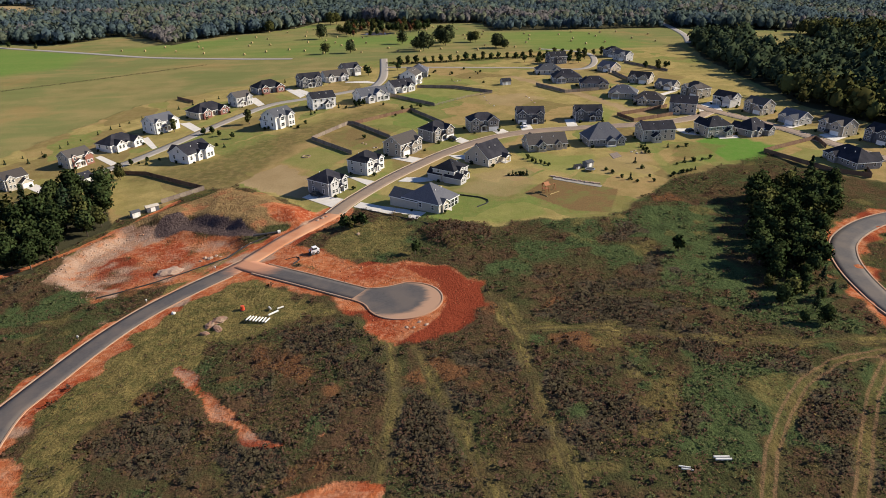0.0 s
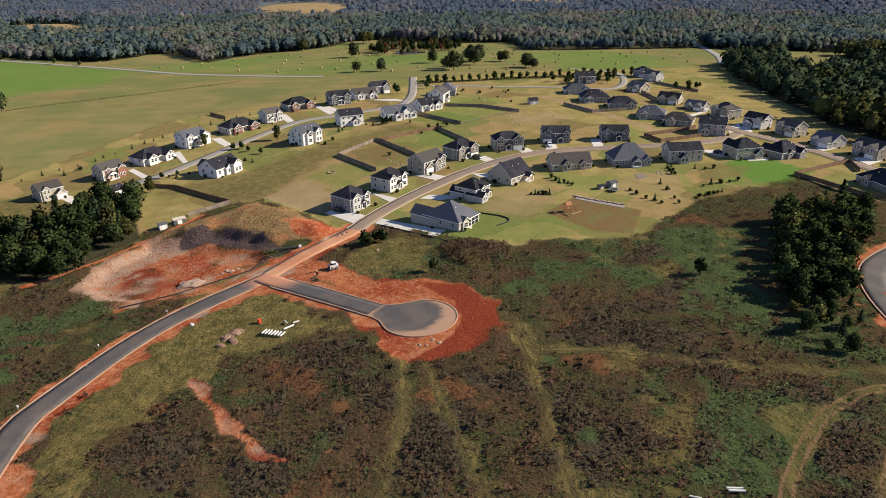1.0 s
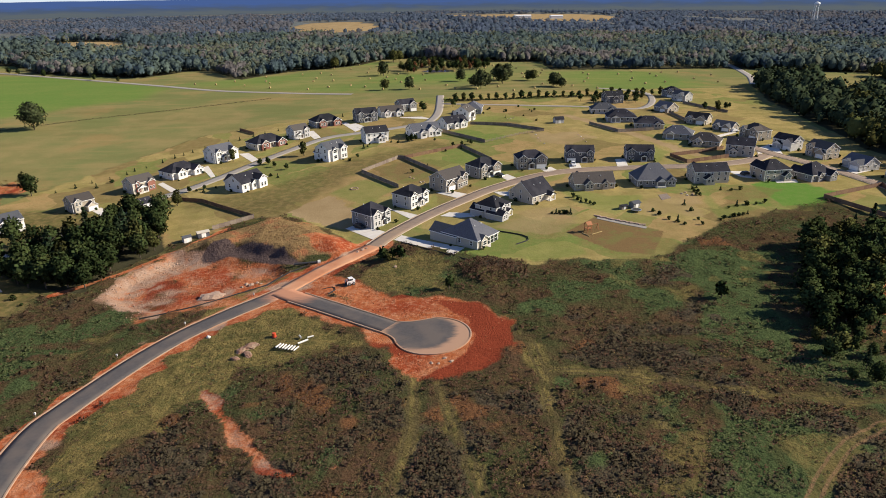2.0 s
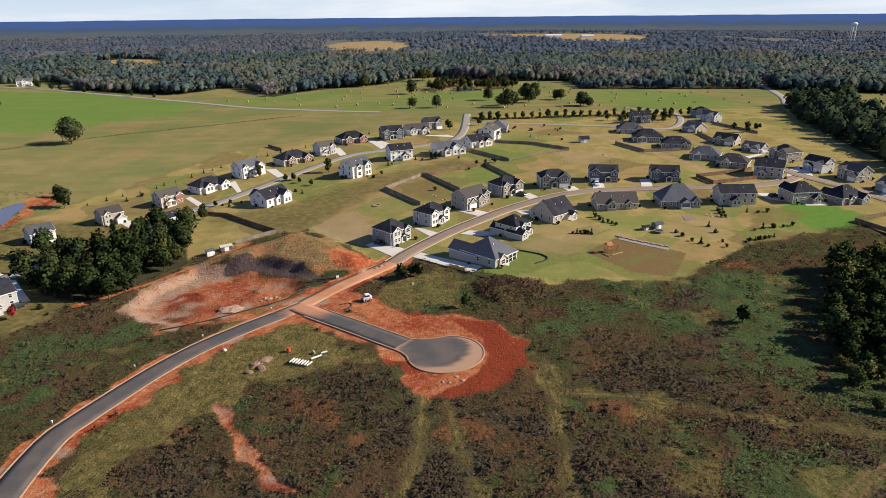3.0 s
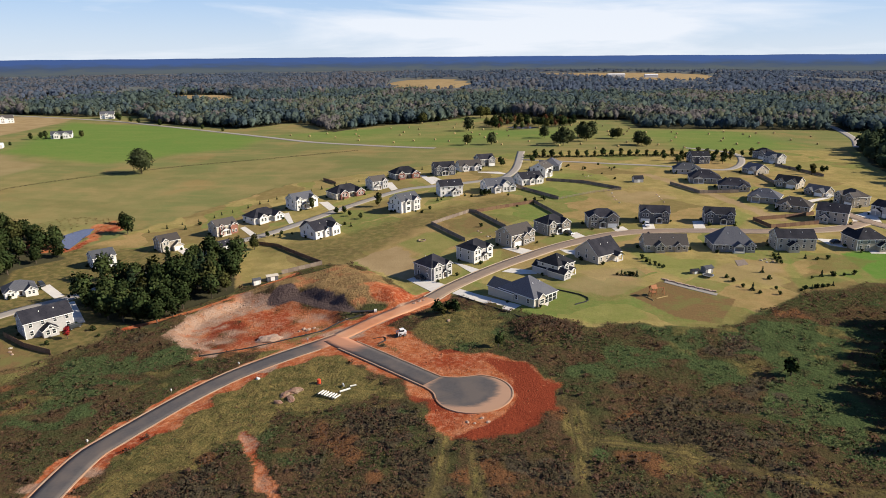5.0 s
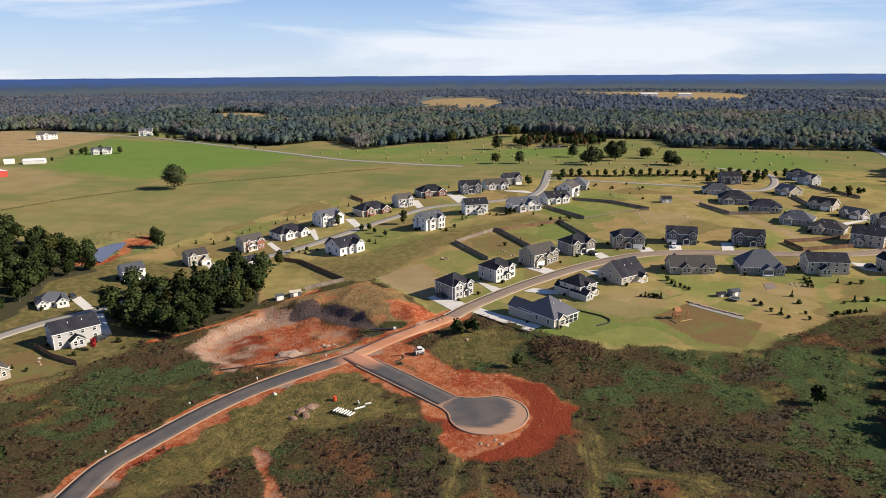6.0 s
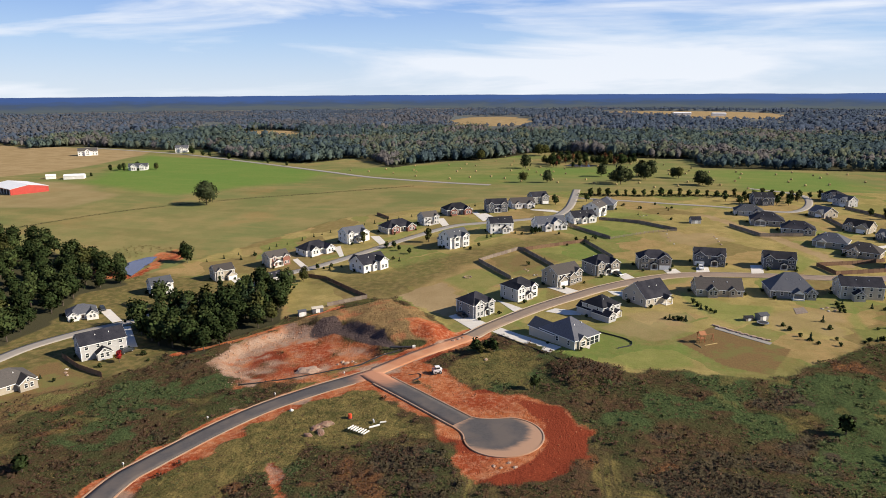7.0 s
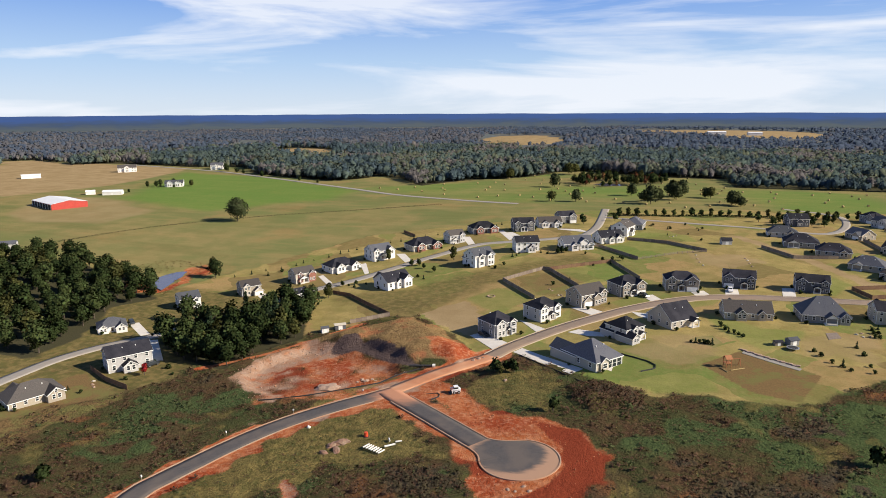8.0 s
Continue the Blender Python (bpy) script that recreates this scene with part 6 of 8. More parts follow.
for i, (x, y) in enumerate(((118, 455), (124, 470), (142, 462), (148, 458), (140, 475), (152, 470), (155, 486), (146, 488), (128, 478), (112, 470), (158, 476), (22, 470), (20, 455), (28, 480), (-2, 452), (0, 440), (190, 420), (186, 430))):
    plant(YARD[i % 3], x, y, 0.9 + 0.5 * rng.rand(), "small_tree", "small dark round yard tree", group="yard trees")
for x, y, s in ((17.8, 335.6, 0.5), (22.6, 337.7, 0.5), (27.5, 338.8, 0.55), (-80.4, 320, 0.75), (-76.3, 321, 0.8), (-71.9, 315.7, 0.6), (-64.5, 310, 0.65), (-102.7, 282, 0.6), (-97, 285.5, 0.45), (-4.5, 352, 0.8), (-2.5, 353.5, 0.7), (-6.5, 350.5, 0.65), (200, 430, 0.9), (205, 436, 0.7), (8, 350, 0.35)):
    plant(YARD[2], x, y, s, "round_bush", "dark round bush on a lawn", "bush", "round bushes")
# saplings along the field edge and in gardens
edge_line = smooth_line([(-165, 285), (-142, 318), (-128, 345), (-112, 368), (-95, 388), (-78, 405), (-58, 428), (-35, 445)], 7.0)
for i, (x, y) in enumerate(edge_line):
    plant(CEDAR[i % 2], x + rng.normal(), y + rng.normal(), 0.32 + 0.25 * rng.rand(), "sapling", "small dark evergreen sapling at the field edge", "bush", "saplings at the field edge")
for i, (x, y) in enumerate(((-150, 292), (-146, 300), (-138, 303), (-100, 283), (-96, 281), (-92, 286), (-88, 288), (-71, 294), (-66, 297), (-70, 300), (-48.9, 321.1), (-45.6, 319.7), (-43.6, 324.5), (-38.2, 320.4), (-31.4, 325.2), (-34.3, 318.2), (-30, 341.6), (-28.2, 344.2), (43.3, 437.6), (44.8, 440.6), (53, 428), (54.3, 429.7), (64.3, 446.3), (70.6, 432), (71, 425.7), (74, 432.7), (63.6, 245), (64.7, 242), (65.7, 239.4), (67.3, 238.3), (68.6, 237.2), (69.9, 235.3), (-16, 352), (-12, 350), (-6, 356), (8, 372), (22, 330), (14, 326), (24, 336), (26, 345), (5, 297), (-2, 291), (70, 395), (64, 412), (52, 408), (113.2, 252), (112.6, 248.5), (111.8, 244), (115.7, 253.5), (114.4, 248), (113.3, 243.6), (52.5, 226.5), (53.8, 226.1), (55.1, 226.4), (56.4, 226), (57.6, 225.6), (58.9, 225.2), (89.3, 225.8), (90.7, 221.5), (92.3, 216.6), (94.4, 213.9), (96, 211.2), (102.4, 215.7), (103.3, 225.6), (103.2, 232.3), (101.8, 210.5), (110, 214.5), (112, 216.5), (114, 217), (116, 218), (118, 219), (120, 219.6), (122, 220.7), (-113, 172), (-125, 164), (-118, 176), (-136, 152), (-130, 151), (-141, 134), (118, 228), (122, 230), (126, 231), (130, 232), (134, 233), (124, 250), (128, 249), (132, 250))):
    plant(SHRUB[i % 3] if i % 4 else CEDAR[i % 2], x, y, (0.9 + 0.8 * rng.rand()) * (1 if i % 4 else 0.4), "shrub", "small dark garden shrub on a lawn", "shrub", "garden shrubs")


# ---- woods that nobody could count ----
def woods(name, places, heights, templates, material, label):
    """Many crowns joined into one mesh."""
    vs, fs, ns, base = [], [], [], 0
    for k, (tv, tf, tn) in enumerate(templates):
        sel = np.arange(len(places)) % len(templates) == k
        p, h = places[sel], heights[sel]
        if not len(p):
            continue
        a = rng.rand(len(p)) * 6.283
        c, s = np.cos(a)[:, None], np.sin(a)[:, None]
        q = tv[None] * h[:, None, None]
        v = np.stack([q[..., 0] * c - q[..., 1] * s + p[:, :1], q[..., 0] * s + q[..., 1] * c + p[:, 1:2], q[..., 2] + ground_z(p[:, 0], p[:, 1])[:, None]], -1)
        f = tf[None] + (np.arange(len(p)) * len(tv))[:, None, None] + base
        nn = np.stack([tn[None, :, 0] * c - tn[None, :, 1] * s, tn[None, :, 0] * s + tn[None, :, 1] * c, np.broadcast_to(tn[None, :, 2], q.shape[:2])], -1)
        vs.append(v.reshape(-1, 3)), fs.append(f.reshape(-1, tf.shape[1])), ns.append(nn.reshape(-1, 3))
        base += v.shape[0] * v.shape[1]
    ob = new(name, joined(name, np.vstack(vs), np.vstack(fs), M[material], True, np.vstack(ns)))
    return tagged(ob, label, "woods", kind="stuff")


def lump_template(seed, fine_, small, tall=1.0):
    """A crown seen from far: one uneven rounded body and smaller ones about it."""
    r = np.random.RandomState(seed)
    vs, fs, base = [], [], 0
    for k in range(1 + small):
        bm = bmesh.new()
        bmesh.ops.create_icosphere(bm, subdivisions=fine_ if k == 0 else 1, radius=1)
        a, d_ = r.rand() * 6.283, 0.0 if k == 0 else 0.24
        rad = 0.34 if k == 0 else 0.17 + 0.08 * r.rand()
        mid = Vector((d_ * math.cos(a), d_ * math.sin(a), 0.56 if k == 0 else 0.42 + 0.3 * r.rand()))
        off = Vector(r.rand(3) * 40)
        pts = []
        for v in bm.verts:
            q = 1 + 0.55 * noise.noise(v.co * 2.1 + off) + 0.3 * noise.noise(v.co * 4.7 + off)
            pts.append(mid + Vector((v.co.x * rad * q, v.co.y * rad * q, v.co.z * rad * q * 1.25 * tall)))
        bm.verts.index_update()
        fs.append(np.array([[v.index for v in f_.verts] for f_ in bm.faces]) + base)
        vs.append(np.array(pts))
        base += len(pts)
        bm.free()
    v = np.vstack(vs)
    nv = v - np.array([0, 0, 0.42])
    nv /= np.linalg.norm(nv, axis=1)[:, None]
    jit = nv + 0.3 * r.normal(size=nv.shape)
    return v, np.vstack(fs), jit / np.linalg.norm(jit, axis=1)[:, None]


def spread(area, lo, hi, gap, holes=()):
    """Jittered grid of places inside an outline and out of the holes."""
    xs, ys = np.meshgrid(np.arange(lo[0], hi[0], gap), np.arange(lo[1], hi[1], gap))
    p = np.stack([xs.ravel(), ys.ravel()], -1) + rng.uniform(-0.48, 0.48, (xs.size, 2)) * gap
    keep = area_d(p[:, 0], p[:, 1], area) > 0
    for h in holes:
        keep &= area_d(p[:, 0], p[:, 1], h) < 0
    return p[keep]


def leafed_lump(seed, tall, sprays=120, size=0.095, small=2, open_top=0.0):
    """A rounded crown body with small leaf sprays standing out of it."""
    r = np.random.RandomState(seed)
    v, f_, nv_ = lump_template(seed, 1, small, tall)
    v = v * np.array([0.82, 0.82, 0.94])
    body = lump_template(seed + 500, 2, 4, tall)[0]
    at_ = body[r.randint(0, len(body), sprays)] + 0.03 * r.normal(size=(sprays, 3))
    cv, cf, cn = cards(at_, size * (0.6 + 0.8 * r.rand(sprays)), r, middle=np.array([0, 0, 0.42]))
    tri = np.vstack([cf[:, [0, 1, 2]], cf[:, [0, 2, 3]]])
    nn = np.vstack([nv_, cn]) * (1 - 0.5 * open_top) + np.array([0, 0, open_top])
    return np.vstack([v, cv]), np.vstack([f_, tri + len(v)]), nn / np.linalg.norm(nn, axis=1)[:, None]


p = spread(WOOD_NE, (215, 200), (650, 630), 7.6)
p = p[(line_d(p[:, 0], p[:, 1], LANE) > 8) & (area_d(p[:, 0], p[:, 1], NE_CLEAR) < 0)]
kind = mix_noise(p[:, 0], p[:, 1], 40, 41)
hh = 8 + 9 * rng.rand(len(p)) ** 1.5 + 2 * kind


NEAR_T = [leafed_lump(170 + i, 0.85 + 0.15 * (i % 3), 105, 0.105, 1) for i in range(6)]
MID_T = [leafed_lump(120 + i, 0.8 + 0.25 * (i % 3), 60, 0.12, 1, 0.35) for i in range(8)]
FAR_T = [leafed_lump(140 + i, 0.8 + 0.2 * (i % 3), 22, 0.15, 0, 0.6) for i in range(6)]
LAST_T = [leafed_lump(150 + i, 0.75, 8, 0.2, 0, 0.9) for i in range(5)]
woods("woodland", p[kind < 0.25], hh[kind < 0.25], NEAR_T, "wood_near", "dense dark green woodland behind the houses")
woods("woodland", p[kind >= 0.25], hh[kind >= 0.25], NEAR_T, "leaf_olive", "olive patches of dense woodland behind the houses")
p = spread(FOREST, (-1300, 600), (1100, 1150), 6.8, CLEARINGS)
d = np.hypot(p[:, 0], p[:, 1])
ang = np.degrees(np.arctan2(-p[:, 0], p[:, 1]))
p = p[(d < 1250) & (ang > -50) & (ang < 62)]
p = p[(line_d(p[:, 0], p[:, 1], FARM) > 9) & (line_d(p[:, 0], p[:, 1], LANE) > 8)]
# stands of one age and kind, with thin places between them
kind = mix_noise(p[:, 0], p[:, 1], 70, 42) + 0.5 * mix_noise(p[:, 0], p[:, 1], 24, 43)
age = mix_noise(p[:, 0], p[:, 1], 48, 47) + 0.6 * mix_noise(p[:, 0], p[:, 1], 15, 48)
edge_in = area_d(p[:, 0], p[:, 1], FOREST)
keep = (age + 0.35 * rng.normal(size=len(p)) > -0.72) & (rng.rand(len(p)) < np.where(edge_in < 50, 0.95, 0.78))
p, kind, age, edge_in = p[keep], kind[keep], age[keep], edge_in[keep]
hh = np.clip(10.5 + 4.2 * age + 5.0 * (rng.rand(len(p)) - 0.35), 4.5, 21)
kind = kind + 0.3 * rng.normal(size=len(p))
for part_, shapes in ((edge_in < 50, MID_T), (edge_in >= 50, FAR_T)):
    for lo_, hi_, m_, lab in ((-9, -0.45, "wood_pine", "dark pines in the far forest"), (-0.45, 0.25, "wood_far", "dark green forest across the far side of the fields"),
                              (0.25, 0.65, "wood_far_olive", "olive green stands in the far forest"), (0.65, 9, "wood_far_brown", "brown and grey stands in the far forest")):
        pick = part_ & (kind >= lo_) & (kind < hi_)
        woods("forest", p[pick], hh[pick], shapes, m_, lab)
p = spread(FOREST, (-2300, 700), (2000, 2500), 13, CLEARINGS)
d = np.hypot(p[:, 0], p[:, 1])
ang = np.degrees(np.arctan2(-p[:, 0], p[:, 1]))
p = p[(d > 1180) & (d < 2450) & (ang > -50) & (ang < 62)]
kind = 0.9 * mix_noise(p[:, 0], p[:, 1], 260, 44) + 0.6 * mix_noise(p[:, 0], p[:, 1], 80, 45)
keep = kind + mix_noise(p[:, 0], p[:, 1], 120, 53) > -0.9
p, kind = p[keep], kind[keep]
hh = 9 + 7 * rng.rand(len(p)) ** 1.5 + 3.5 * mix_noise(p[:, 0], p[:, 1], 110, 49)
kind = kind + 0.35 * rng.normal(size=len(p))
woods("forest", p[kind < 0.4], hh[kind < 0.4], LAST_T, "wood_haze_blue", "distant dark forest towards the horizon")
woods("forest", p[kind >= 0.4], hh[kind >= 0.4], LAST_T, "wood_haze_brown", "distant brown stands of forest")

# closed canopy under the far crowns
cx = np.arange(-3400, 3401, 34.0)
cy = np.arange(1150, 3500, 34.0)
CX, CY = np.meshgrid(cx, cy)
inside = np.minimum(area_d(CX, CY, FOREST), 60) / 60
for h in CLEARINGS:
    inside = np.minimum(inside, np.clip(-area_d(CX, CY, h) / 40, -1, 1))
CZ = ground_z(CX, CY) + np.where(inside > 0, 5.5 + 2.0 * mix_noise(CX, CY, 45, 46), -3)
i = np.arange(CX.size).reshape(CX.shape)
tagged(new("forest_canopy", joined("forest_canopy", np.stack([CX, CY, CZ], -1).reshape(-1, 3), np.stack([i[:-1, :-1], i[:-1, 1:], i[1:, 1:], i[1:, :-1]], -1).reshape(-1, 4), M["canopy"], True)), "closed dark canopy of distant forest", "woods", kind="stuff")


# ---- blue distance ----
def distance_material():
    m = bpy.data.materials.new("blue_distance")
    m.use_nodes = True
    n, l = m.node_tree.nodes, m.node_tree.links
    n.clear()
    at = n.new("ShaderNodeNewGeometry")
    sep = n.new("ShaderNodeSeparateXYZ")
    l.new(at.outputs["Position"], sep.inputs["Vector"])
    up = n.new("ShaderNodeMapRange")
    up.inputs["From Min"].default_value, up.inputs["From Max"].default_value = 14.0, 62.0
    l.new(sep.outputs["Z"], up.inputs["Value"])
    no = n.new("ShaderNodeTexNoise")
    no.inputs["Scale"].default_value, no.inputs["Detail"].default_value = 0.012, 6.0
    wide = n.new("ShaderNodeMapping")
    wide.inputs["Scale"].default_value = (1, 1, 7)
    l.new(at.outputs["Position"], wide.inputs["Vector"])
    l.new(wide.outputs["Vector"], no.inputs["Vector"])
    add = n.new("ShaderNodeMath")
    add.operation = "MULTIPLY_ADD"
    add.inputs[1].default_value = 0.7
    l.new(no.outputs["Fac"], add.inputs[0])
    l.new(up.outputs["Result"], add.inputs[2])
    # haze is put into these glowing colours, bluest at the skyline
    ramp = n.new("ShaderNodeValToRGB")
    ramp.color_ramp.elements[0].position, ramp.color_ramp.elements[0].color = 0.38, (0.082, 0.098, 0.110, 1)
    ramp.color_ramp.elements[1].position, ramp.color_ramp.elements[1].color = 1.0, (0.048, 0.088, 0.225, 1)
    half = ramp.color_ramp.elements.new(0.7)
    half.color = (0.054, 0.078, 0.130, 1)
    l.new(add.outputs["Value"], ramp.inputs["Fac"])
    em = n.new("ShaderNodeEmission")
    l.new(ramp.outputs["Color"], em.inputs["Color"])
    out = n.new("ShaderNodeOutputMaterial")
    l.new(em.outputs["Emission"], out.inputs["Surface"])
    return m


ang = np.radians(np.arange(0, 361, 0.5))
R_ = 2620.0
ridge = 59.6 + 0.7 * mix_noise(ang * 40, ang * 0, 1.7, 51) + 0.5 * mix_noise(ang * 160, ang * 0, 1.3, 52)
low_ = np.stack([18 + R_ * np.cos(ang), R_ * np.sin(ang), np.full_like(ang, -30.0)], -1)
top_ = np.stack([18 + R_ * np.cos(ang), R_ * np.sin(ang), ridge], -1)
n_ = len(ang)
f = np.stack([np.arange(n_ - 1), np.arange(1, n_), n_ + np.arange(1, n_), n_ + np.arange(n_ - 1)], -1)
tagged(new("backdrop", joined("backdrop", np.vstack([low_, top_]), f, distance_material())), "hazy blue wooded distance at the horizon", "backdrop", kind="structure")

# ---- weeds over the rough ground ----
def weed_template(seed, n_, size, tall):
    r = np.random.RandomState(seed)
    a, k = r.rand(n_) * 6.283, 0.5 * r.rand(n_) ** 0.6
    p = np.stack([k * np.cos(a), k * np.sin(a), 0.08 + tall * r.rand(n_) * (1 - k)], -1)
    v, f, nv = cards(p, size * (0.6 + 0.8 * r.rand(n_)), r, middle=np.array([0, 0, -0.5]))
    nv = 0.45 * nv + np.array([0, 0, 0.8])
    return v, f, nv / np.linalg.norm(nv, axis=1)[:, None]


WEED_T = [weed_template(200 + i, 11, 0.24, 0.42) for i in range(6)]
BUSH_T = [weed_template(220 + i, 17, 0.24, 0.6) for i in range(6)]


def sow(lo, hi, gap):
    xs, ys = np.meshgrid(np.arange(lo[0], hi[0], gap), np.arange(lo[1], hi[1], gap))
    q = np.stack([xs.ravel(), ys.ravel()], -1) + rng.uniform(-0.5, 0.5, (xs.size, 2)) * gap
    # only where the walk can see
    keep = np.abs(np.degrees(np.arctan2(q[:, 0] - 18, q[:, 1] + 15))) < 58
    return q[keep]


q = np.vstack([sow((-125, 52), (150, 130), 0.85), sow((-150, 130), (160, 245), 1.15)])
zq = zones(q[:, 0], q[:, 1])
bare = np.maximum(np.maximum(zq["clay"], 0.9 * zq["pale"]), zq["ruts"])
asphalt_d = np.minimum(zq["road"], np.minimum(line_d(q[:, 0], q[:, 1], CLAY), np.minimum(line_d(q[:, 0], q[:, 1], EAST), line_d(q[:, 0], q[:, 1], STREET))))
dice = rng.rand(len(q))
on_track = np.min([line_d(q[:, 0], q[:, 1], a) for a in TRACKS + BARE_TRACKS], axis=0)
ok = (zq["scrub"] > 0.5) & (zq["soil"] < 0.35) & (bare + 0.3 * rng.rand(len(q)) < 0.55) & (asphalt_d > 4.6) & ((on_track > 1.9) | (dice < 0.4)) & (zq["woods"] < 0.5)
q, dice = q[ok], rng.rand(ok.sum())
g = {k: zq[k][ok] for k in ("dark", "green", "rust", "straw")}
kind = np.where(dice < 0.55 * g["dark"], 0, np.where(dice < 0.15 + 0.7 * g["green"], 1, np.where(dice < 0.35 + 0.6 * np.maximum(g["straw"], 0.15), 2, 3)))
kind = np.where((g["rust"] > 0.5) & (kind == 1), 3, kind)
on_hill = area_d(q[:, 0], q[:, 1], HILL) > -2
kind = np.where(on_hill & (kind < 2), np.where(dice < 0.8, 2, 3), kind)
size = 0.55 + 0.5 * rng.rand(len(q)) + 0.25 * mix_noise(q[:, 0], q[:, 1], 8, 71) + 0.45 * g["dark"]
size = np.where(kind == 2, size * 0.7, size) * np.where((g["straw"] > 0.5) & ~on_hill, 0.75, 1.0)
for i, (m_, lab) in enumerate((("weed_dark", "dark bushy scrub over the rough field"), ("weed_green", "green weeds over the rough field"), ("weed_straw", "dry straw-coloured grass tufts"), ("weed_brown", "dead brown weeds over the rough field"))):
    s = (kind == i) & (rng.rand(len(q)) < np.where(on_hill, 0.3, 0.95 if i != 2 else 0.6))
    woods("weeds", q[s], size[s], BUSH_T if i == 0 else WEED_T, m_, lab)["category"] = "weeds"
clump = (rng.rand(len(q)) < 0.05 + 0.04 * g["dark"]) & ~on_hill & (g["straw"] < 0.5)
for m_, pick, lab in (("weed_dark", g["dark"] >= 0.3, "tall dark bushes in the rough field"), ("weed_green", (g["dark"] < 0.3) & (g["green"] >= 0.35), "leafy green clumps in the rough field"), ("weed_brown", (g["dark"] < 0.3) & (g["green"] < 0.35), "tall dead brown clumps in the rough field")):
    pick = pick & clump
    woods("weeds", q[pick], 1.05 + 0.8 * rng.rand(pick.sum()), BUSH_T, m_, lab)["category"] = "weeds"
# brush on the mound and along the wood's edge
q = np.array(scatter_in(MOUND, 0.8, rng, 900, 0.0))
woods("brush", q, 0.9 + 0.7 * rng.rand(len(q)), BUSH_T, "weed_brown", "heap of dead brown brush on a mound")["category"] = "brush"
hedge = smooth_line([(-323, 285), (-315, 316), (-290, 379), (-239, 436), (-178, 478), (-123, 517)], 0.8)
woods("field_hedge", hedge + rng.normal(size=hedge.shape) * 0.5, 0.7 + 0.5 * rng.rand(len(hedge)), BUSH_T, "weed_dark", "thin dark line of weeds along a field fence")["category"] = "hedge"
q = np.array(scatter_in(POND_BANK, 2.6, rng, 1500, 0.0))
q = q[area_d(q[:, 0], q[:, 1], POND) < -1]
woods("pond_reeds", q, 1.0 + 0.8 * rng.rand(len(q)), WEED_T, "weed_straw", "dry reeds round the pond")["category"] = "reeds"

hedge = smooth_line([(14, 486), (45, 482), (80, 489), (115, 493), (150, 497)], 0.7)
woods("hedgerow", hedge + rng.normal(size=hedge.shape) * 0.5, 1.7 + 0.9 * rng.rand(len(hedge)), BUSH_T, "leaf_dark", "long clipped dark hedge along the far lane")["category"] = "hedge"
# shrubs planted against the houses
for k, ob in enumerate([o for o in list(scene.objects) if o.name.startswith("house") and o.parent is None]):
    wall_ = next(c for c in ob.children if c.name.startswith("wall"))
    hw_, hd_ = max(v.co.x for v in wall_.data.vertices), max(v.co.y for v in wall_.data.vertices)
    if ob.location.y > 470 or ob.location.y < 130:
        continue
    for j in range(4):
        a_ = (-hw_ * 0.8, hw_ * 0.85, -hw_ - 1.2, hw_ + 1.2)[j] + rng.uniform(-0.8, 0.8)
        b_ = ((-hd_ - 3.0), (hd_ + 1.6 if k % 2 else -hd_ - 3.2), hd_ * 0.5, -hd_ * 0.3)[j]
        w_ = ob.matrix_basis @ Vector((a_, b_, 0))
        plant(SHRUB[(j + k) % 3], w_.x, w_.y, 0.8 + 0.7 * rng.rand(), "shrub", "dark clipped shrub beside a house wall", "shrub", "shrubs beside the houses")

# ---- pond ----
bm = bmesh.new()
f = bm.faces.new([bm.verts.new((x, y, gz(-197, 272) - 0.35)) for x, y in [(a + (a + 197) * 0.12, b + (b - 272) * 0.12) for a, b in POND]])
bmesh.ops.triangulate(bm, faces=[f])
tagged(new("pond_water", mesh_of("pond_water", bm, "water")), "still blue pond water between clay banks", "pond", kind="structure")


bm = bmesh.new()
f = bm.faces.new([bm.verts.new((8 + a, 689 + b, gz(8, 689) + 0.25)) for a, b in ((-17, -4), (-6, -11), (10, -9), (17, 2), (8, 11), (-9, 9))])
bmesh.ops.triangulate(bm, faces=[f])
tagged(new("pond_water", mesh_of("pond_water", bm, "water")), "small far pond among thin trees", "pond", kind="structure")


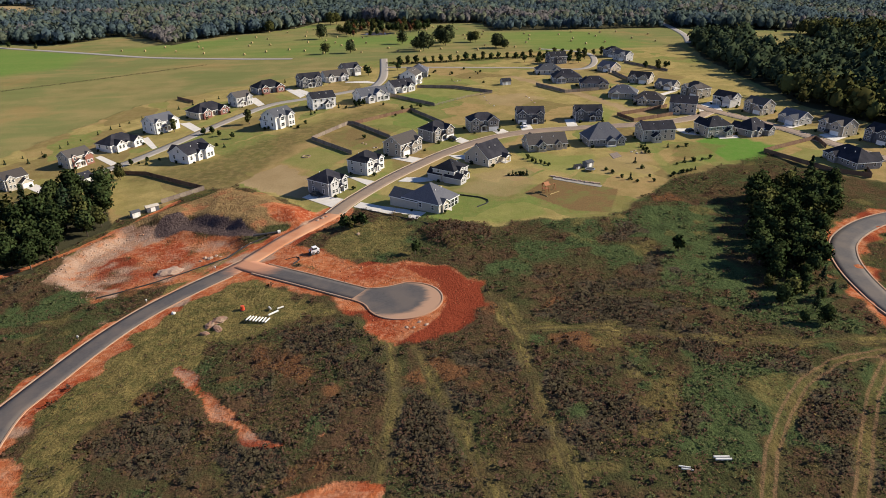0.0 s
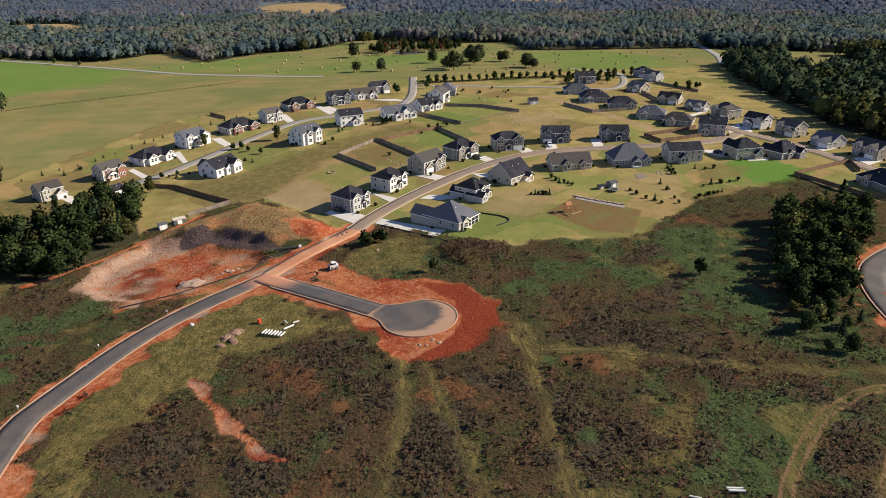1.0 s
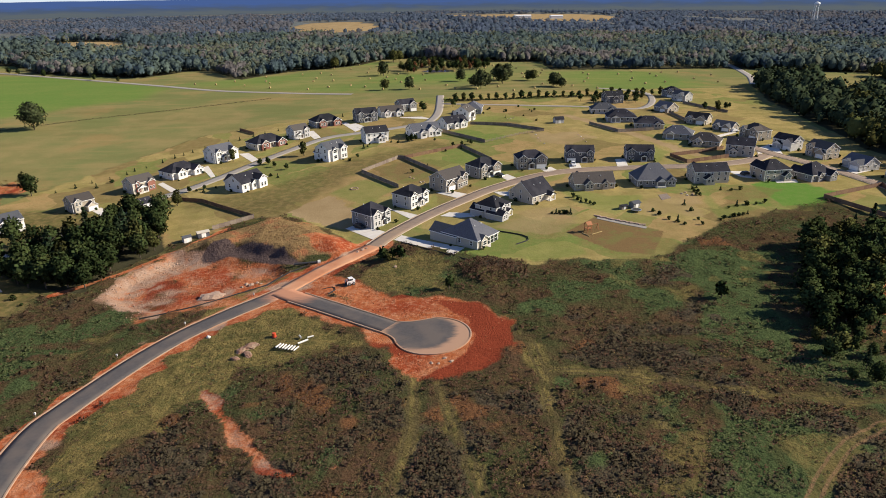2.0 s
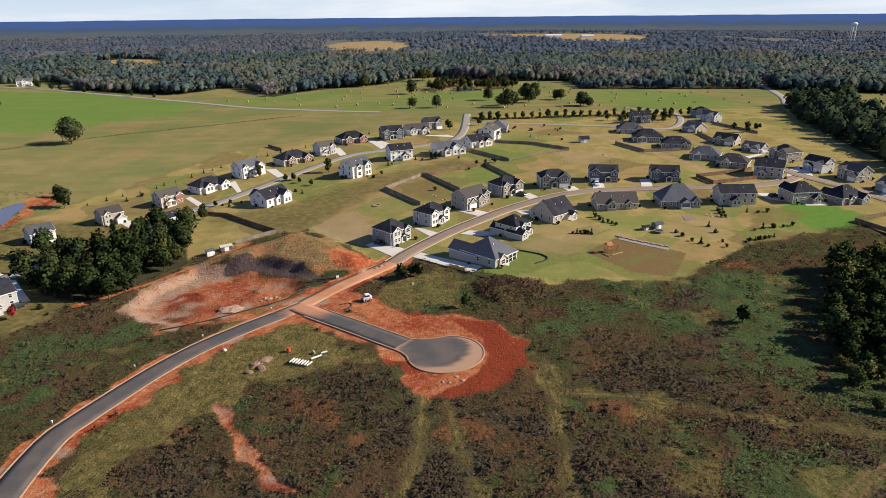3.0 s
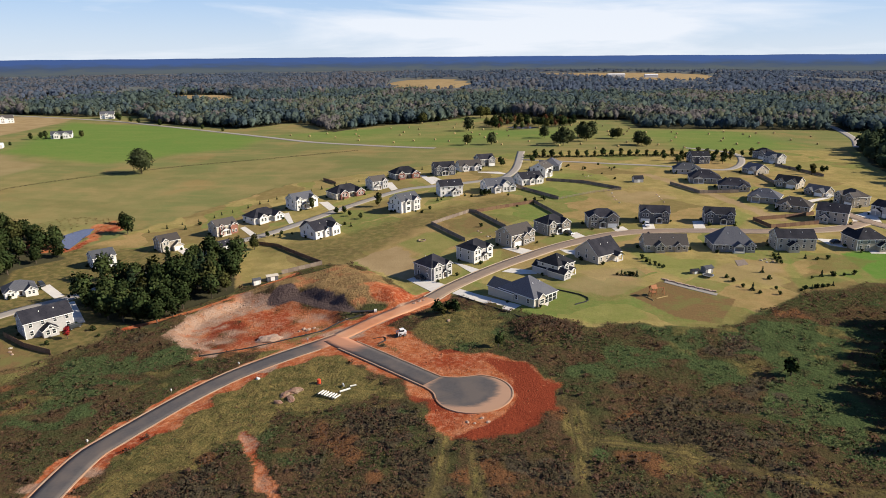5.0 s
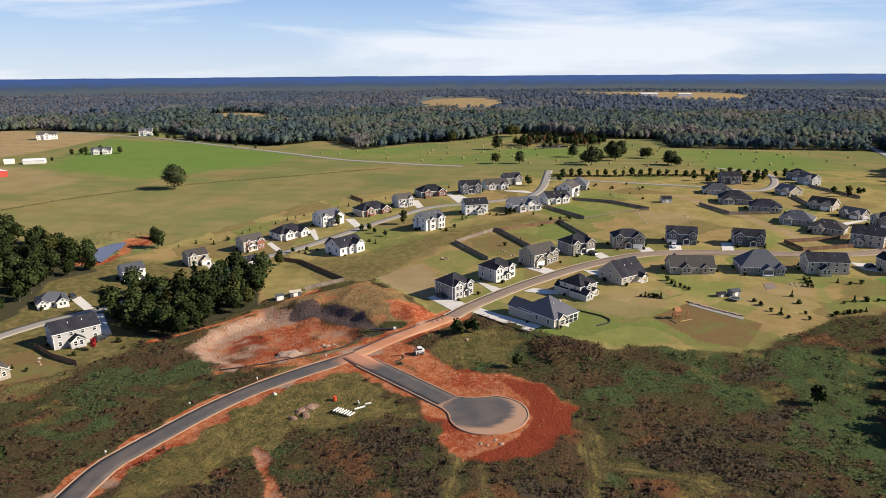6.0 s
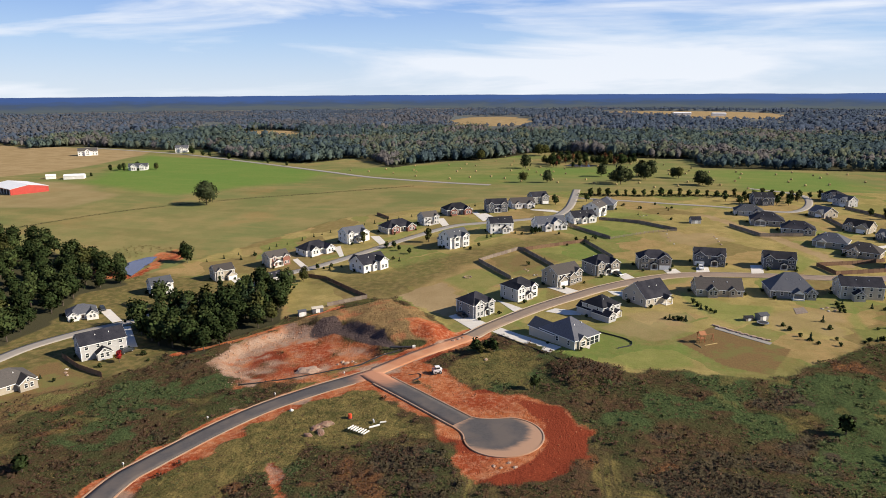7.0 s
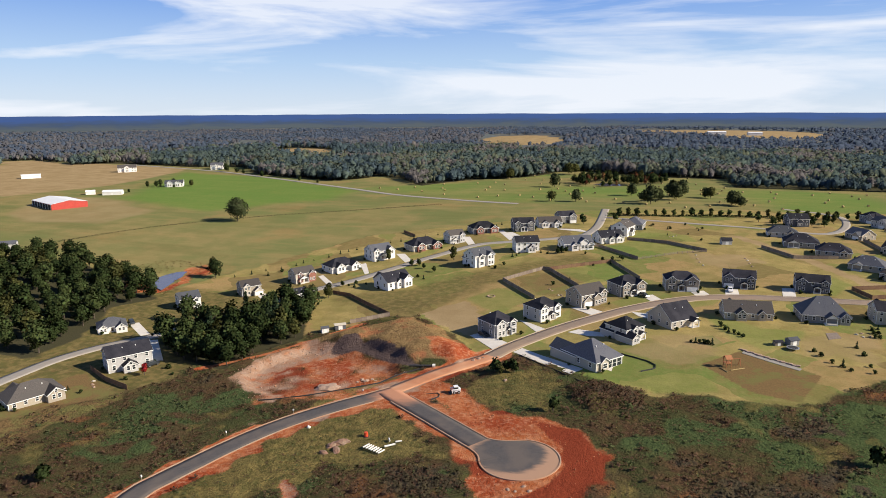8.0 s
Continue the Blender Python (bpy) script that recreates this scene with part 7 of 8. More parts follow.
# ---- fences ----
def fence(pts, h, material, label, gap=2.4, rails=False):
    line = np.array(pts, float)
    start = Vector((line[0][0], line[0][1], gz(*line[0])))
    f = empty("fence", Matrix.Translation(start), label, "fence", "garden fences")
    bm = bmesh.new()
    box(bm, -0.07, -0.07, -0.4, 0.07, 0.07, h + 0.12)
    post_me = mesh_of("post", bm, material)
    bm = bmesh.new()
    if rails:
        xs_, zs_ = (0.0, 0.03, 0.97, 1.0), (0.3, 0.42, 0.7, 0.82, 1.08, 1.2)
        gg = [[bm.verts.new((a_, -0.03, b_)) for a_ in xs_] for b_ in zs_]
        for i in range(5):
            for j in range(3):
                if not (j == 1 and i in (1, 3)):
                    bm.faces.new((gg[i][j], gg[i][j + 1], gg[i + 1][j + 1], gg[i + 1][j]))
        ext = bmesh.ops.extrude_face_region(bm, geom=bm.faces[:])
        for v in [e_ for e_ in ext["geom"] if isinstance(e_, bmesh.types.BMVert)]:
            v.co.y = 0.03
    else:
        # boards of uneven height, one behind the next
        tops = []
        for i in range(12):
            tops += [(i / 12, h - 0.04 * (i % 3)), ((i + 1) / 12, h - 0.04 * (i % 3))]
        line_ = [(0, 0.05)] + tops + [(1, 0.05)]
        face = bm.faces.new([bm.verts.new((a_, -0.02, b_)) for a_, b_ in line_])
        ext = bmesh.ops.extrude_face_region(bm, geom=[face])
        for v in [e_ for e_ in ext["geom"] if isinstance(e_, bmesh.types.BMVert)]:
            v.co.y = 0.03
    panel_me = mesh_of("panel", bm, material)
    for a, b in zip(line[:-1], line[1:]):
        n_ = max(1, round(np.hypot(*(b - a)) / gap))
        for i in range(n_):
            p0, p1 = a + (b - a) * i / n_, a + (b - a) * (i + 1) / n_
            z0, z1 = gz(*p0), gz(*p1)
            d_ = Vector((p1[0] - p0[0], p1[1] - p0[1], z1 - z0))
            yaw = math.atan2(d_.y, d_.x)
            m = Matrix.Translation((p0[0] - start.x, p0[1] - start.y, z0 - start.z)) @ Matrix.Rotation(yaw, 4, "Z")
            part("post", post_me, None, f).matrix_basis = m
            k = Matrix.Identity(4)
            k[0][0], k[2][0] = math.hypot(d_.x, d_.y), z1 - z0
            part("panel", panel_me, None, f).matrix_basis = m @ k
    return f


for pts, m_, lab in (
    ([(-26, 296), (-10, 317), (-7, 316)], "wood_grey", "weathered grey board fence round a back garden"),
    ([(-7, 316), (22, 334)], "wood_brown", "rust-brown board fence between back gardens"), ([(22, 334), (36, 303)], "wood_grey", "dark board fence beside a house"),
    ([(-26, 296), (-7, 269)], "wood_grey", "dark board fence along a green garden"), ([(-7, 316), (10, 287)], "wood_grey", "dark board fence between two gardens"),
    ([(11, 372), (35, 341)], "wood_grey", "board fence across a sloping lawn"), ([(29, 390), (51, 382), (70, 364)], "wood_grey", "long board fence behind white houses"),
    ([(-102, 270), (-92, 267), (-62.9, 242.6)], "wood_brown", "brown board fence round a brown garden"), ([(-62.9, 242.6), (-76, 232)], "wood_grey", "low board fence behind a garden"),
    ([(159, 238), (191, 253), (187, 240)], "wood_brown", "brown board fence round a large yard"), ([(159, 238), (170, 212), (180, 204), (184, 212)], "wood_brown", "brown board fence at the field's edge"),
    ([(99, 380), (110, 357), (131, 361)], "wood_grey", "dark board fence behind low houses"), ([(121, 303), (137, 309), (152, 316)], "wood_brown", "brown board fence round a back garden"),
    ([(121, 303), (125, 291), (148, 300)], "wood_brown", "brown board fence along the street"), ([(180, 454), (195, 415)], "wood_grey", "dark board fence by the woods"), ([(157, 414), (158, 388)], "wood_grey", "dark board fence between low houses"),
    ([(-143, 167.8), (-130, 161), (-118.3, 157.3)], "wood_brown", "brown board fence behind a white house"), ([(-113, 399), (-101, 387)], "wood_brown", "short brown board fence by the field")):
    fence(pts, 1.8, m_, lab)
fence([(35, 341), (55, 357), (70, 364)], 1.2, "wood_grey", "open rail fence across a lawn", 3.0, True)


def silt_fence(pts, label, h=0.42):
    line = smooth_line(pts, 1.8)
    start = Vector((line[0][0], line[0][1], gz(*line[0])))
    f = empty("silt_fence", Matrix.Translation(start), label, "silt fence", "silt fences")
    bm = bmesh.new()
    box(bm, -0.03, -0.03, -0.3, 0.03, 0.03, h + 0.15)
    stake = mesh_of("stake", bm, "wood_grey")
    v, fc = ribbon(line, [(-0.02, -0.1), (-0.05, h), (0.02, h), (0.05, -0.1)])
    v = v - np.array(start)
    part("cloth", joined("cloth", v, fc, M["pipe_black"]), None, f)
    for x, y in line[::2]:
        part("stake", stake, None, f).matrix_basis = Matrix.Translation((x - start.x, y - start.y, gz(x, y) - start.z))
    return f


silt_fence([(-72, 158.5), (-66, 160.8), (-58, 165), (-50, 170.2), (-42.5, 176), (-38, 183), (-31, 190.5)], "low black cloth silt fence along the clay pit")
silt_fence([(-2.4, 205.2), (6.1, 197.6), (14, 190.8), (20.3, 184.8)], "low black cloth silt fence beside a driveway")
silt_fence([(30, 211), (38.8, 205.2), (40.4, 200.7), (36, 197)], "low black cloth silt fence behind the new house")
silt_fence([(-23.5, 170), (-20.5, 171.2), (-19.4, 169.2), (-21, 166.8)], "small black silt fence round a drain")


# ---- on the building site ----
def cylinder(bm, r, a, b, seg=14, hollow=0.0):
    a, b = Vector(a), Vector(b)
    q = (b - a).to_track_quat("Z", "Y").to_matrix()
    rows = []
    for c, rr in ((a, r), (b, r)) + (((b, r * hollow), (a, r * hollow)) if hollow else ()):
        rows.append([bm.verts.new(c + q @ Vector((rr * math.cos(t * 6.2832 / seg), rr * math.sin(t * 6.2832 / seg), 0))) for t in range(seg)])
    n_ = len(rows)
    for k in range(n_ if hollow else n_ - 1):
        for i in range(seg):
            bm.faces.new((rows[k][i], rows[k][(i + 1) % seg], rows[(k + 1) % n_][(i + 1) % seg], rows[(k + 1) % n_][i]))
    if not hollow:
        bm.faces.new(rows[0][::-1]), bm.faces.new(rows[-1])


def pipe(x, y, yaw, length, r, label, lift=0.0):
    bm = bmesh.new()
    cylinder(bm, r, (-length / 2, 0, r), (length / 2, 0, r), 14, 0.85)
    ob = new("pipe", mesh_of("pipe", bm, "pvc"))
    ob.matrix_world = pose(x, y, gz(x, y) + lift, 0, 0, yaw)
    return tagged(ob, label, "pipe", "pipes lying in the weeds")


for i in range(7):
    pipe(-28.4 + i * 0.8, 137.2 - i * 0.36, 65 + 4 * (i % 3), 2.0, 0.19, "short white pipe in a row on green weeds", 0.25)
pipe(-22.6, 138.2, 42, 2.8, 0.24, "white pipe lying apart on green weeds", 0.3)
pipe(-21.2, 140.6, 30, 1.6, 0.2, "white pipe lying apart on green weeds", 0.3)
pipe(-23.8, 141.0, 120, 1.4, 0.2, "white pipe lying apart on green weeds", 0.3)
for i in range(2):
    pipe(57.7 + 0.1 * i, 75.9 - 0.55 * i, -6, 2.6, 0.2, "white pipe lying in rough weeds", 0.3)
    pipe(50.9 + 0.2 * i, 74.6 - 0.6 * i, -18, 1.8, 0.14, "white pipe lying in rough weeds", 0.3)

bin_ = empty("drum", pose(-30.7, 142.5, gz(-30.7, 142.5)), "orange plastic drum standing on grass", "drum")
bm = bmesh.new()
for r, z0, z1 in ((0.55, 0, 0.5), (0.5, 0.5, 0.62), (0.5, 0.62, 1.15), (0.42, 1.15, 1.25)):
    cylinder(bm, r, (0, 0, z0), (0, 0, z1), 16)
part("drum_body", bm, "orange", bin_)
bm = bmesh.new()
cylinder(bm, 0.75, (0, 0, 0.0), (0, 0, 0.12), 16, 0.6)
part("rubber_foot", bm, "black", bin_)


def heap(name, x, y, rx, ry, h, material, label, seed, category="heap"):
    """A rough mound with an uneven outline, settled into the ground."""
    bm = bmesh.new()
    bmesh.ops.create_icosphere(bm, subdivisions=3, radius=1)
    for v in bm.verts:
        k = 1 + 0.28 * noise.noise(v.co * 1.8 + Vector((seed, 0, 0))) + 0.14 * noise.noise(v.co * 5 + Vector((0, seed, 0)))
        v.co = Vector((v.co.x * rx * k, v.co.y * ry * k, max(v.co.z, -0.25) * h * k))
    ob = new(name, mesh_of(name, bm, material))
    ob.matrix_world = pose(x, y, gz(x, y) - 0.05, 0, 0, seed * 40)
    return tagged(ob, label, category)


heap("clay_heap", -35.6, 138.4, 2.21, 1.19, 0.77, "heap_soil", "heap of orange clay on grass", 1)
heap("clay_heap", -37.3, 136.6, 1.7, 0.98, 0.63, "heap_soil", "low pale heap of clay on grass", 2)
heap("clay_heap", -35, 134.2, 2.21, 0.91, 0.49, "heap_soil", "pale heap of soil and rubble", 3)
heap("clay_heap", -37.6, 132.6, 1.19, 0.84, 0.49, "heap_soil", "small pale heap of rubble", 4)
heap("clay_heap", -58, 176, 4.0, 2.6, 1.1, "stone_pale", "low grey heap of soil in the pit", 5)
for i, (x, y, s) in enumerate(((-47.9, 182.6, 1.0), (-49.6, 183.4, 0.8), (-46.4, 184, 0.7), (-50.5, 181.5, 0.6), (-45, 183, 0.6), (-16.5, 198.8, 0.7), (-15, 200.3, 0.8), (-13.8, 201.5, 0.6), (12, 127, 0.5), (13.5, 125.4, 0.6), (10.6, 124.8, 0.45), (9.0, 125.2, 0.5), (-36, 186, 0.5), (-38.4, 184.4, 0.5), (-3, 184, 0.6))):
    heap("boulder", x, y, s, s * 0.8, s * 0.8, "stone_pale", "pale boulder on bare clay", 10 + i, "boulder")
r = np.random.RandomState(77)
bm = bmesh.new()
bmesh.ops.create_icosphere(bm, subdivisions=1, radius=0.5)
for v in bm.verts:
    v.co *= 0.8 + 0.4 * r.rand()
bm.verts.index_update()
rock = np.array([v.co[:] for v in bm.verts]), np.array([[v.index for v in f_.verts] for f_ in bm.faces])
bm.free()
rock = (*rock, rock[0] / np.linalg.norm(rock[0], axis=1)[:, None])
rim = smooth_line([(-72, 160), (-80, 166), (-88, 174), (-90, 186), (-84, 200), (-77, 206)], 0.22)
rim = rim + r.normal(size=rim.shape) * np.array([2.2, 1.6])
woods("rubble", rim, 0.16 + 0.5 * r.rand(len(rim)) ** 2.5, [rock], "stone_pale", "pale broken stone round the clay pit")["category"] = "rubble"
for area, n_, m_, lab in ((APRON, 420, "clay", "loose red clods round the turning circle"), (PIT, 260, "clay_road", "loose orange clods in the clay pit")):
    q = np.array(scatter_in(area, 0.5, r, n_, 0.5))
    q = q[(np.hypot(q[:, 0] - BULB[0], q[:, 1] - BULB[1]) > BULB[2] + 0.7) & (line_d(q[:, 0], q[:, 1], BRANCH) > 3.8)]
    woods("clods", q, 0.12 + 0.4 * r.rand(len(q)) ** 2, [rock], m_, lab)["category"] = "clods"
heap("sack", -48.2, 144.9, 0.6, 0.45, 0.6, "pvc", "white sack beside the road", 31, "sack")
for x, y in ((-67.7, 136.5), (-73.2, 112.2), (-57, 152.5), (-43, 168.8)):
    st = empty("survey_stake", pose(x, y, gz(x, y)), "white-topped survey stake at the kerb", "stake", "survey stakes")
    bm = bmesh.new()
    box(bm, -0.06, -0.06, -0.3, 0.06, 0.06, 1.0)
    part("stake_post", bm, "wood_grey", st)
    bm = bmesh.new()
    box(bm, -0.16, -0.16, 0.75, 0.16, 0.16, 1.2)
    part("stake_cap", bm, "pvc", st)
drain = empty("drain_pipe", pose(-28.5, 191.7, gz(-28.5, 191.7), 0, 0, 12), "black drain pipe with flared white end", "pipe")
bm = bmesh.new()
cylinder(bm, 0.35, (-7.5, 0, 0.35), (0, 0, 0.45), 14, 0.85)
part("pipe_run", bm, "pipe_black", drain)
bm = bmesh.new()
cylinder(bm, 0.6, (0, 0, 0.5), (0.9, 0, 0.5), 14, 0.8)
part("flared_end", bm, "pvc", drain)


def wheel(parent, x, y, r, w):
    bm = bmesh.new()
    cylinder(bm, r, (x, y - w / 2, r), (x, y + w / 2, r), 18, 0.6)
    t = part("tyre", bm, "black", parent)
    bm = bmesh.new()
    cylinder(bm, r * 0.6, (x, y - w * 0.4, r), (x, y + w * 0.4, r), 14)
    part("rim", bm, "steel", t)


def loader(x, y, yaw):
    m = empty("skid_loader", pose(x, y, gz(x, y) + 0.1, 0, 0, yaw), "small white and black skid loader parked on clay", "loader")
    bm = bmesh.new()
    box(bm, -1.4, -0.65, 0.45, 0.7, 0.65, 1.15)
    box(bm, -1.5, -0.6, 1.1, -0.7, 0.6, 1.5)
    bmesh.ops.bevel(bm, geom=bm.edges[:], offset=0.06, segments=2, affect="EDGES")
    part("chassis", bm, "car_white", m)
    bm = bmesh.new()
    box(bm, -0.75, -0.6, 1.15, 0.45, 0.6, 2.05)
    part("cab", bm, "glass", m)
    bm = bmesh.new()
    box(bm, -0.85, -0.66, 2.0, 0.5, 0.66, 2.15)
    part("cab_roof", bm, "car_white", m)
    for s in (-0.78, 0.78):
        bm = bmesh.new()
        box(bm, -1.3, s - 0.09, 1.2, 1.2, s + 0.09, 1.45)
        box(bm, 1.0, s - 0.09, 0.4, 1.25, s + 0.09, 1.4)
        part("lift_arm", bm, "car_white", m)
        wheel(m, -0.85, s, 0.42, 0.3), wheel(m, 0.45, s, 0.42, 0.3)
    bm = bmesh.new()
    box(bm, 1.2, -0.95, 0.05, 1.3, 0.95, 0.75)
    box(bm, 1.2, -0.95, 0.05, 1.9, 0.95, 0.13)
    part("bucket", bm, "black", m)


loader(-15.5, 172.5, -150)


def car(x, y, yaw, paint, label, van=False):
    c = empty("car", pose(x, y, gz(x, y) + 0.15, 0, 0, yaw), label, "car", "parked cars")
    L_, hw = 4.7, 0.92
    prof = [(-2.35, 0.35), (-2.3, 0.95), (-1.9, 1.05), (-1.5, 1.65), (0.55, 1.68), (1.15, 1.08), (2.15, 0.92), (2.35, 0.6), (2.35, 0.35)] if not van else [(-2.6, 0.35), (-2.6, 1.95), (0.7, 1.98), (1.5, 1.15), (2.4, 1.0), (2.5, 0.6), (2.5, 0.35)]
    bm = bmesh.new()
    sides = [[bm.verts.new((px_, s * (hw - (0.16 if pz > 1.2 else 0.0)), pz)) for px_, pz in prof] for s in (-1, 1)]
    bm.faces.new(sides[0]), bm.faces.new(sides[1][::-1])
    for i in range(len(prof)):
        j = (i + 1) % len(prof)
        bm.faces.new((sides[0][i], sides[1][i], sides[1][j], sides[0][j]))
    bmesh.ops.bevel(bm, geom=bm.edges[:], offset=0.05, segments=1, affect="EDGES")
    part("body", bm, paint, c)
    for s in (-1, 1):
        bm = bmesh.new()
        box(bm, -1.35 if not van else 0.1, s * (hw - 0.13) - 0.02, 1.12, 0.55, s * (hw - 0.13) + 0.03, 1.56)
        part("side_window", bm, "glass", c)
        wheel(c, -1.4, s * (hw - 0.1), 0.34, 0.24), wheel(c, 1.45, s * (hw - 0.1), 0.34, 0.24)
    bm = bmesh.new()
    m = Matrix.Translation((0.9 if not van else 1.14, 0, 1.38 if not van else 1.58)) @ Matrix.Rotation(radians(45), 4, "Y")
    box(bm, -0.32, -0.68, -0.02, 0.32, 0.68, 0.05, m)
    part("windscreen", bm, "glass", c)


car(12, 261.5, -40, "car_white", "white van parked in a driveway", True)
car(37.5, 277.5, -48, "car_dark", "dark car parked in a driveway")
car(72.5, 291, -92, "car_white", "white car parked beside a house")
car(-18.6, 222.6, -40, "car_dark", "dark car parked in a shaded driveway")
car(-166, 212.6, -35, "car_dark", "dark car parked in a driveway")
car(-145, 140, 60, "car_silver", "silver car parked beside a low house")
car(174, 355, 20, "car_white", "white car parked at a side street")
car(203, 262, 25, "car_dark", "dark car parked at a garage")
car(143, 270.5, 20, "car_dark", "dark car parked on a pale driveway")
car(-125.5, 177, 70, "car_dark", "dark car parked beside a white house")


# ---- sheds, barn and farm ----
def shed(name, x, y, yaw, w, d, h, wall, roofing, label, pitch=0.5, door=True, category="shed", opening=False):
    s = empty(name, pose(x, y, gz(x, y), 0, 0, yaw), label, category)
    bm = bmesh.new()
    prism(bm, w, d, -0.8, h, d / 2 * pitch, Matrix.Identity(4))
    part("wall", bm, wall, s)
    bm = bmesh.new()
    slopes(bm, w, d, h + 0.05, d / 2 * pitch, 0, 0.25, Matrix.Identity(4), 0.12)
    part("roof", bm, roofing, s)
    if door:
        bm = bmesh.new()
        dw, dh = min(1.6, w * 0.4), min(2.0, h * 0.85)
        box(bm, -dw / 2, -d / 2 - 0.05, 0, dw / 2, -d / 2, dh)
        part("door", bm, "trim", s)
    if opening:
        # a dark sheet on the closed wall stands for the shade inside
        bm = bmesh.new()
        box(bm, -w * 0.48, d / 2, 0, w * 0.48, d / 2 + 0.04, h * 0.86)
        part("open_side_shade", bm, "shade", s)
        for i in range(8):
            bm = bmesh.new()
            xx = -w * 0.48 + i * w * 0.96 / 7
            box(bm, xx - 0.15, d / 2 + 0.05, 0, xx + 0.15, d / 2 + 0.3, h)
            part("post", bm, "trim", s)
        for i in range(6):
            bm = bmesh.new()
            yy = -d / 2 + 1.5 + i * (d - 3) / 5
            box(bm, -w / 2 - 0.06, yy - 0.08, 0, -w / 2, yy + 0.08, h)
            part("wall_rib", bm, wall, s)
    return s


shed("shed", 82, 387, 12, 5.4, 4.0, 2.4, "pale", "shingle", "small pale shed with dark roof on open lawn", 0.7)
shed("shed", 84, 231, 30, 3.4, 2.6, 2.0, "grey", "shingle_grey", "small grey garden shed with low roof", 0.5)
shed("shed", 79.5, 229.5, 20, 2.6, 1.8, 1.4, "wood_grey", "shingle", "low dark hutch in a garden", 0.4)
shed("shed", -82, 221.5, 40, 2.8, 2.2, 2.0, "white", "shingle_grey", "small white shed beside a wood", 0.4)
shed("shed", -77.6, 226, 35, 4.2, 2.6, 1.9, "slate", "cream", "dark shelter with pale roof beside a garden", 0.3)
shed("barn", -437, 434.5, 156, 44, 28, 4.6, "barn_red", "barn_roof", "red steel barn with white roof and open side", 0.16, False, "barn", True)
shed("shed", -472, 503, 40, 8, 6, 3.0, "white", "barn_roof", "white farm shed with pale roof", 0.4)
shed("shed", -450, 508, 30, 17, 9, 3.2, "white", "barn_roof", "long white farm shed with white roof", 0.3)
shed("shed", -327, 291, 40, 13, 7, 3.2, "pale", "shingle_grey", "pale shed with grey roof at a field edge", 0.4)
shed("shed", 240, 752, 5, 26, 10, 4.0, "white", "barn_roof", "far white shed among trees", 0.25)
shed("shed", -663, 607, 50, 20, 9, 3.6, "white", "barn_roof", "far white shed with pale roof", 0.3)
shed("shed", 210, 1650, 5, 40, 16, 6.0, "white", "barn_roof", "distant white barn on a pale hill", 0.25)
shed("shed", 290, 1640, 5, 30, 14, 6.0, "white", "barn_roof", "distant white shed on a pale hill", 0.25)
house(-438, 581, 30, 1, 18, 10, 1.5, "gable", "white", "shingle_grey", "white farmhouse with grey roof among trees", [(-4, 5, 2, 4.4, "bay"), (4, 5, 2, 4.4, "bay")])
house(-515, 764, 30, 1, 16, 10, 2, "gable", "white", "shingle_grey", "far white house at the country road", [(0, 5, 2, 5.7, "bay")])
house(-610, 704, 40, 1, 22, 12, 2, "gable", "white", "shingle_brown", "far white farmhouse on stubble", [(0, 7, 2, 5.7, "bay")])
for i, (x, y, s) in enumerate(((-452, 570, 0.6), (-455, 580, 0.55), (-460, 566, 0.5), (-424, 590, 0.55), (-420, 585, 0.5), (-448, 592, 0.6), (-430, 570, 0.3), (-445, 568, 0.3), (-446, 524, 0.3), (-500, 760, 0.7), (-530, 770, 0.7), (-480, 735, 0.8), (-455, 720, 0.6), (-440, 712, 0.5), (-400, 690, 0.6), (-330, 655, 0.5), (-300, 640, 0.4))):
    plant(OAKS[i % 6], x, y, s, "tree", "dark round tree near the farm", group="farm trees")

# ---- hay bales ----
bm = bmesh.new()
cylinder(bm, 0.85, (-0.65, 0, 0.8), (0.65, 0, 0.8), 18)
bmesh.ops.bevel(bm, geom=bm.edges[:], offset=0.05, segments=1, affect="EDGES")
bale_me = mesh_of("hay_bale", bm, "hay")
for i, (x, y) in enumerate(scatter_in(HAY_FIELD, 15, rng, 320, 10)):
    ob = new("hay_bale", bale_me)
    ob.matrix_world = pose(x, y, gz(x, y), 0, 0, rng.rand() * 180)
    tagged(ob, "round straw-coloured hay bale on mown grass", "hay bale", "hay bales")

# ---- in the gardens ----
play = empty("play_frame", pose(61.3, 206.5, gz(61.3, 206.5), 0, 0, 25), "orange timber play frame with roof and slide", "play frame")
for a in (-0.8, 0.8):
    for b in (-0.8, 0.8):
        bm = bmesh.new()
        box(bm, a - 0.08, b - 0.08, -0.2, a + 0.08, b + 0.08, 2.8)
        part("post", bm, "wood_play", play)
bm = bmesh.new()
box(bm, -0.95, -0.95, 1.3, 0.95, 0.95, 1.42)
part("deck", bm, "wood_play", play)
bm = bmesh.new()
slopes(bm, 2.0, 2.0, 2.8, 0.9, 0, 0.1, Matrix.Identity(4), 0.08)
part("roof", bm, "wood_play", play)
bm = bmesh.new()
box(bm, 0.8, -0.07, 2.3, 4.2, 0.07, 2.45)
part("swing_beam", bm, "wood_play", play)
for s in (-0.7, 0.7):
    bm = bmesh.new()
    m = Matrix.Translation((4.1, s, 0)) @ Matrix.Rotation(radians(16) * (1 if s > 0 else -1), 4, "X")
    box(bm, -0.07, -0.07, -0.2, 0.07, 0.07, 2.4, m)
    part("swing_leg", bm, "wood_play", play)
bm = bmesh.new()
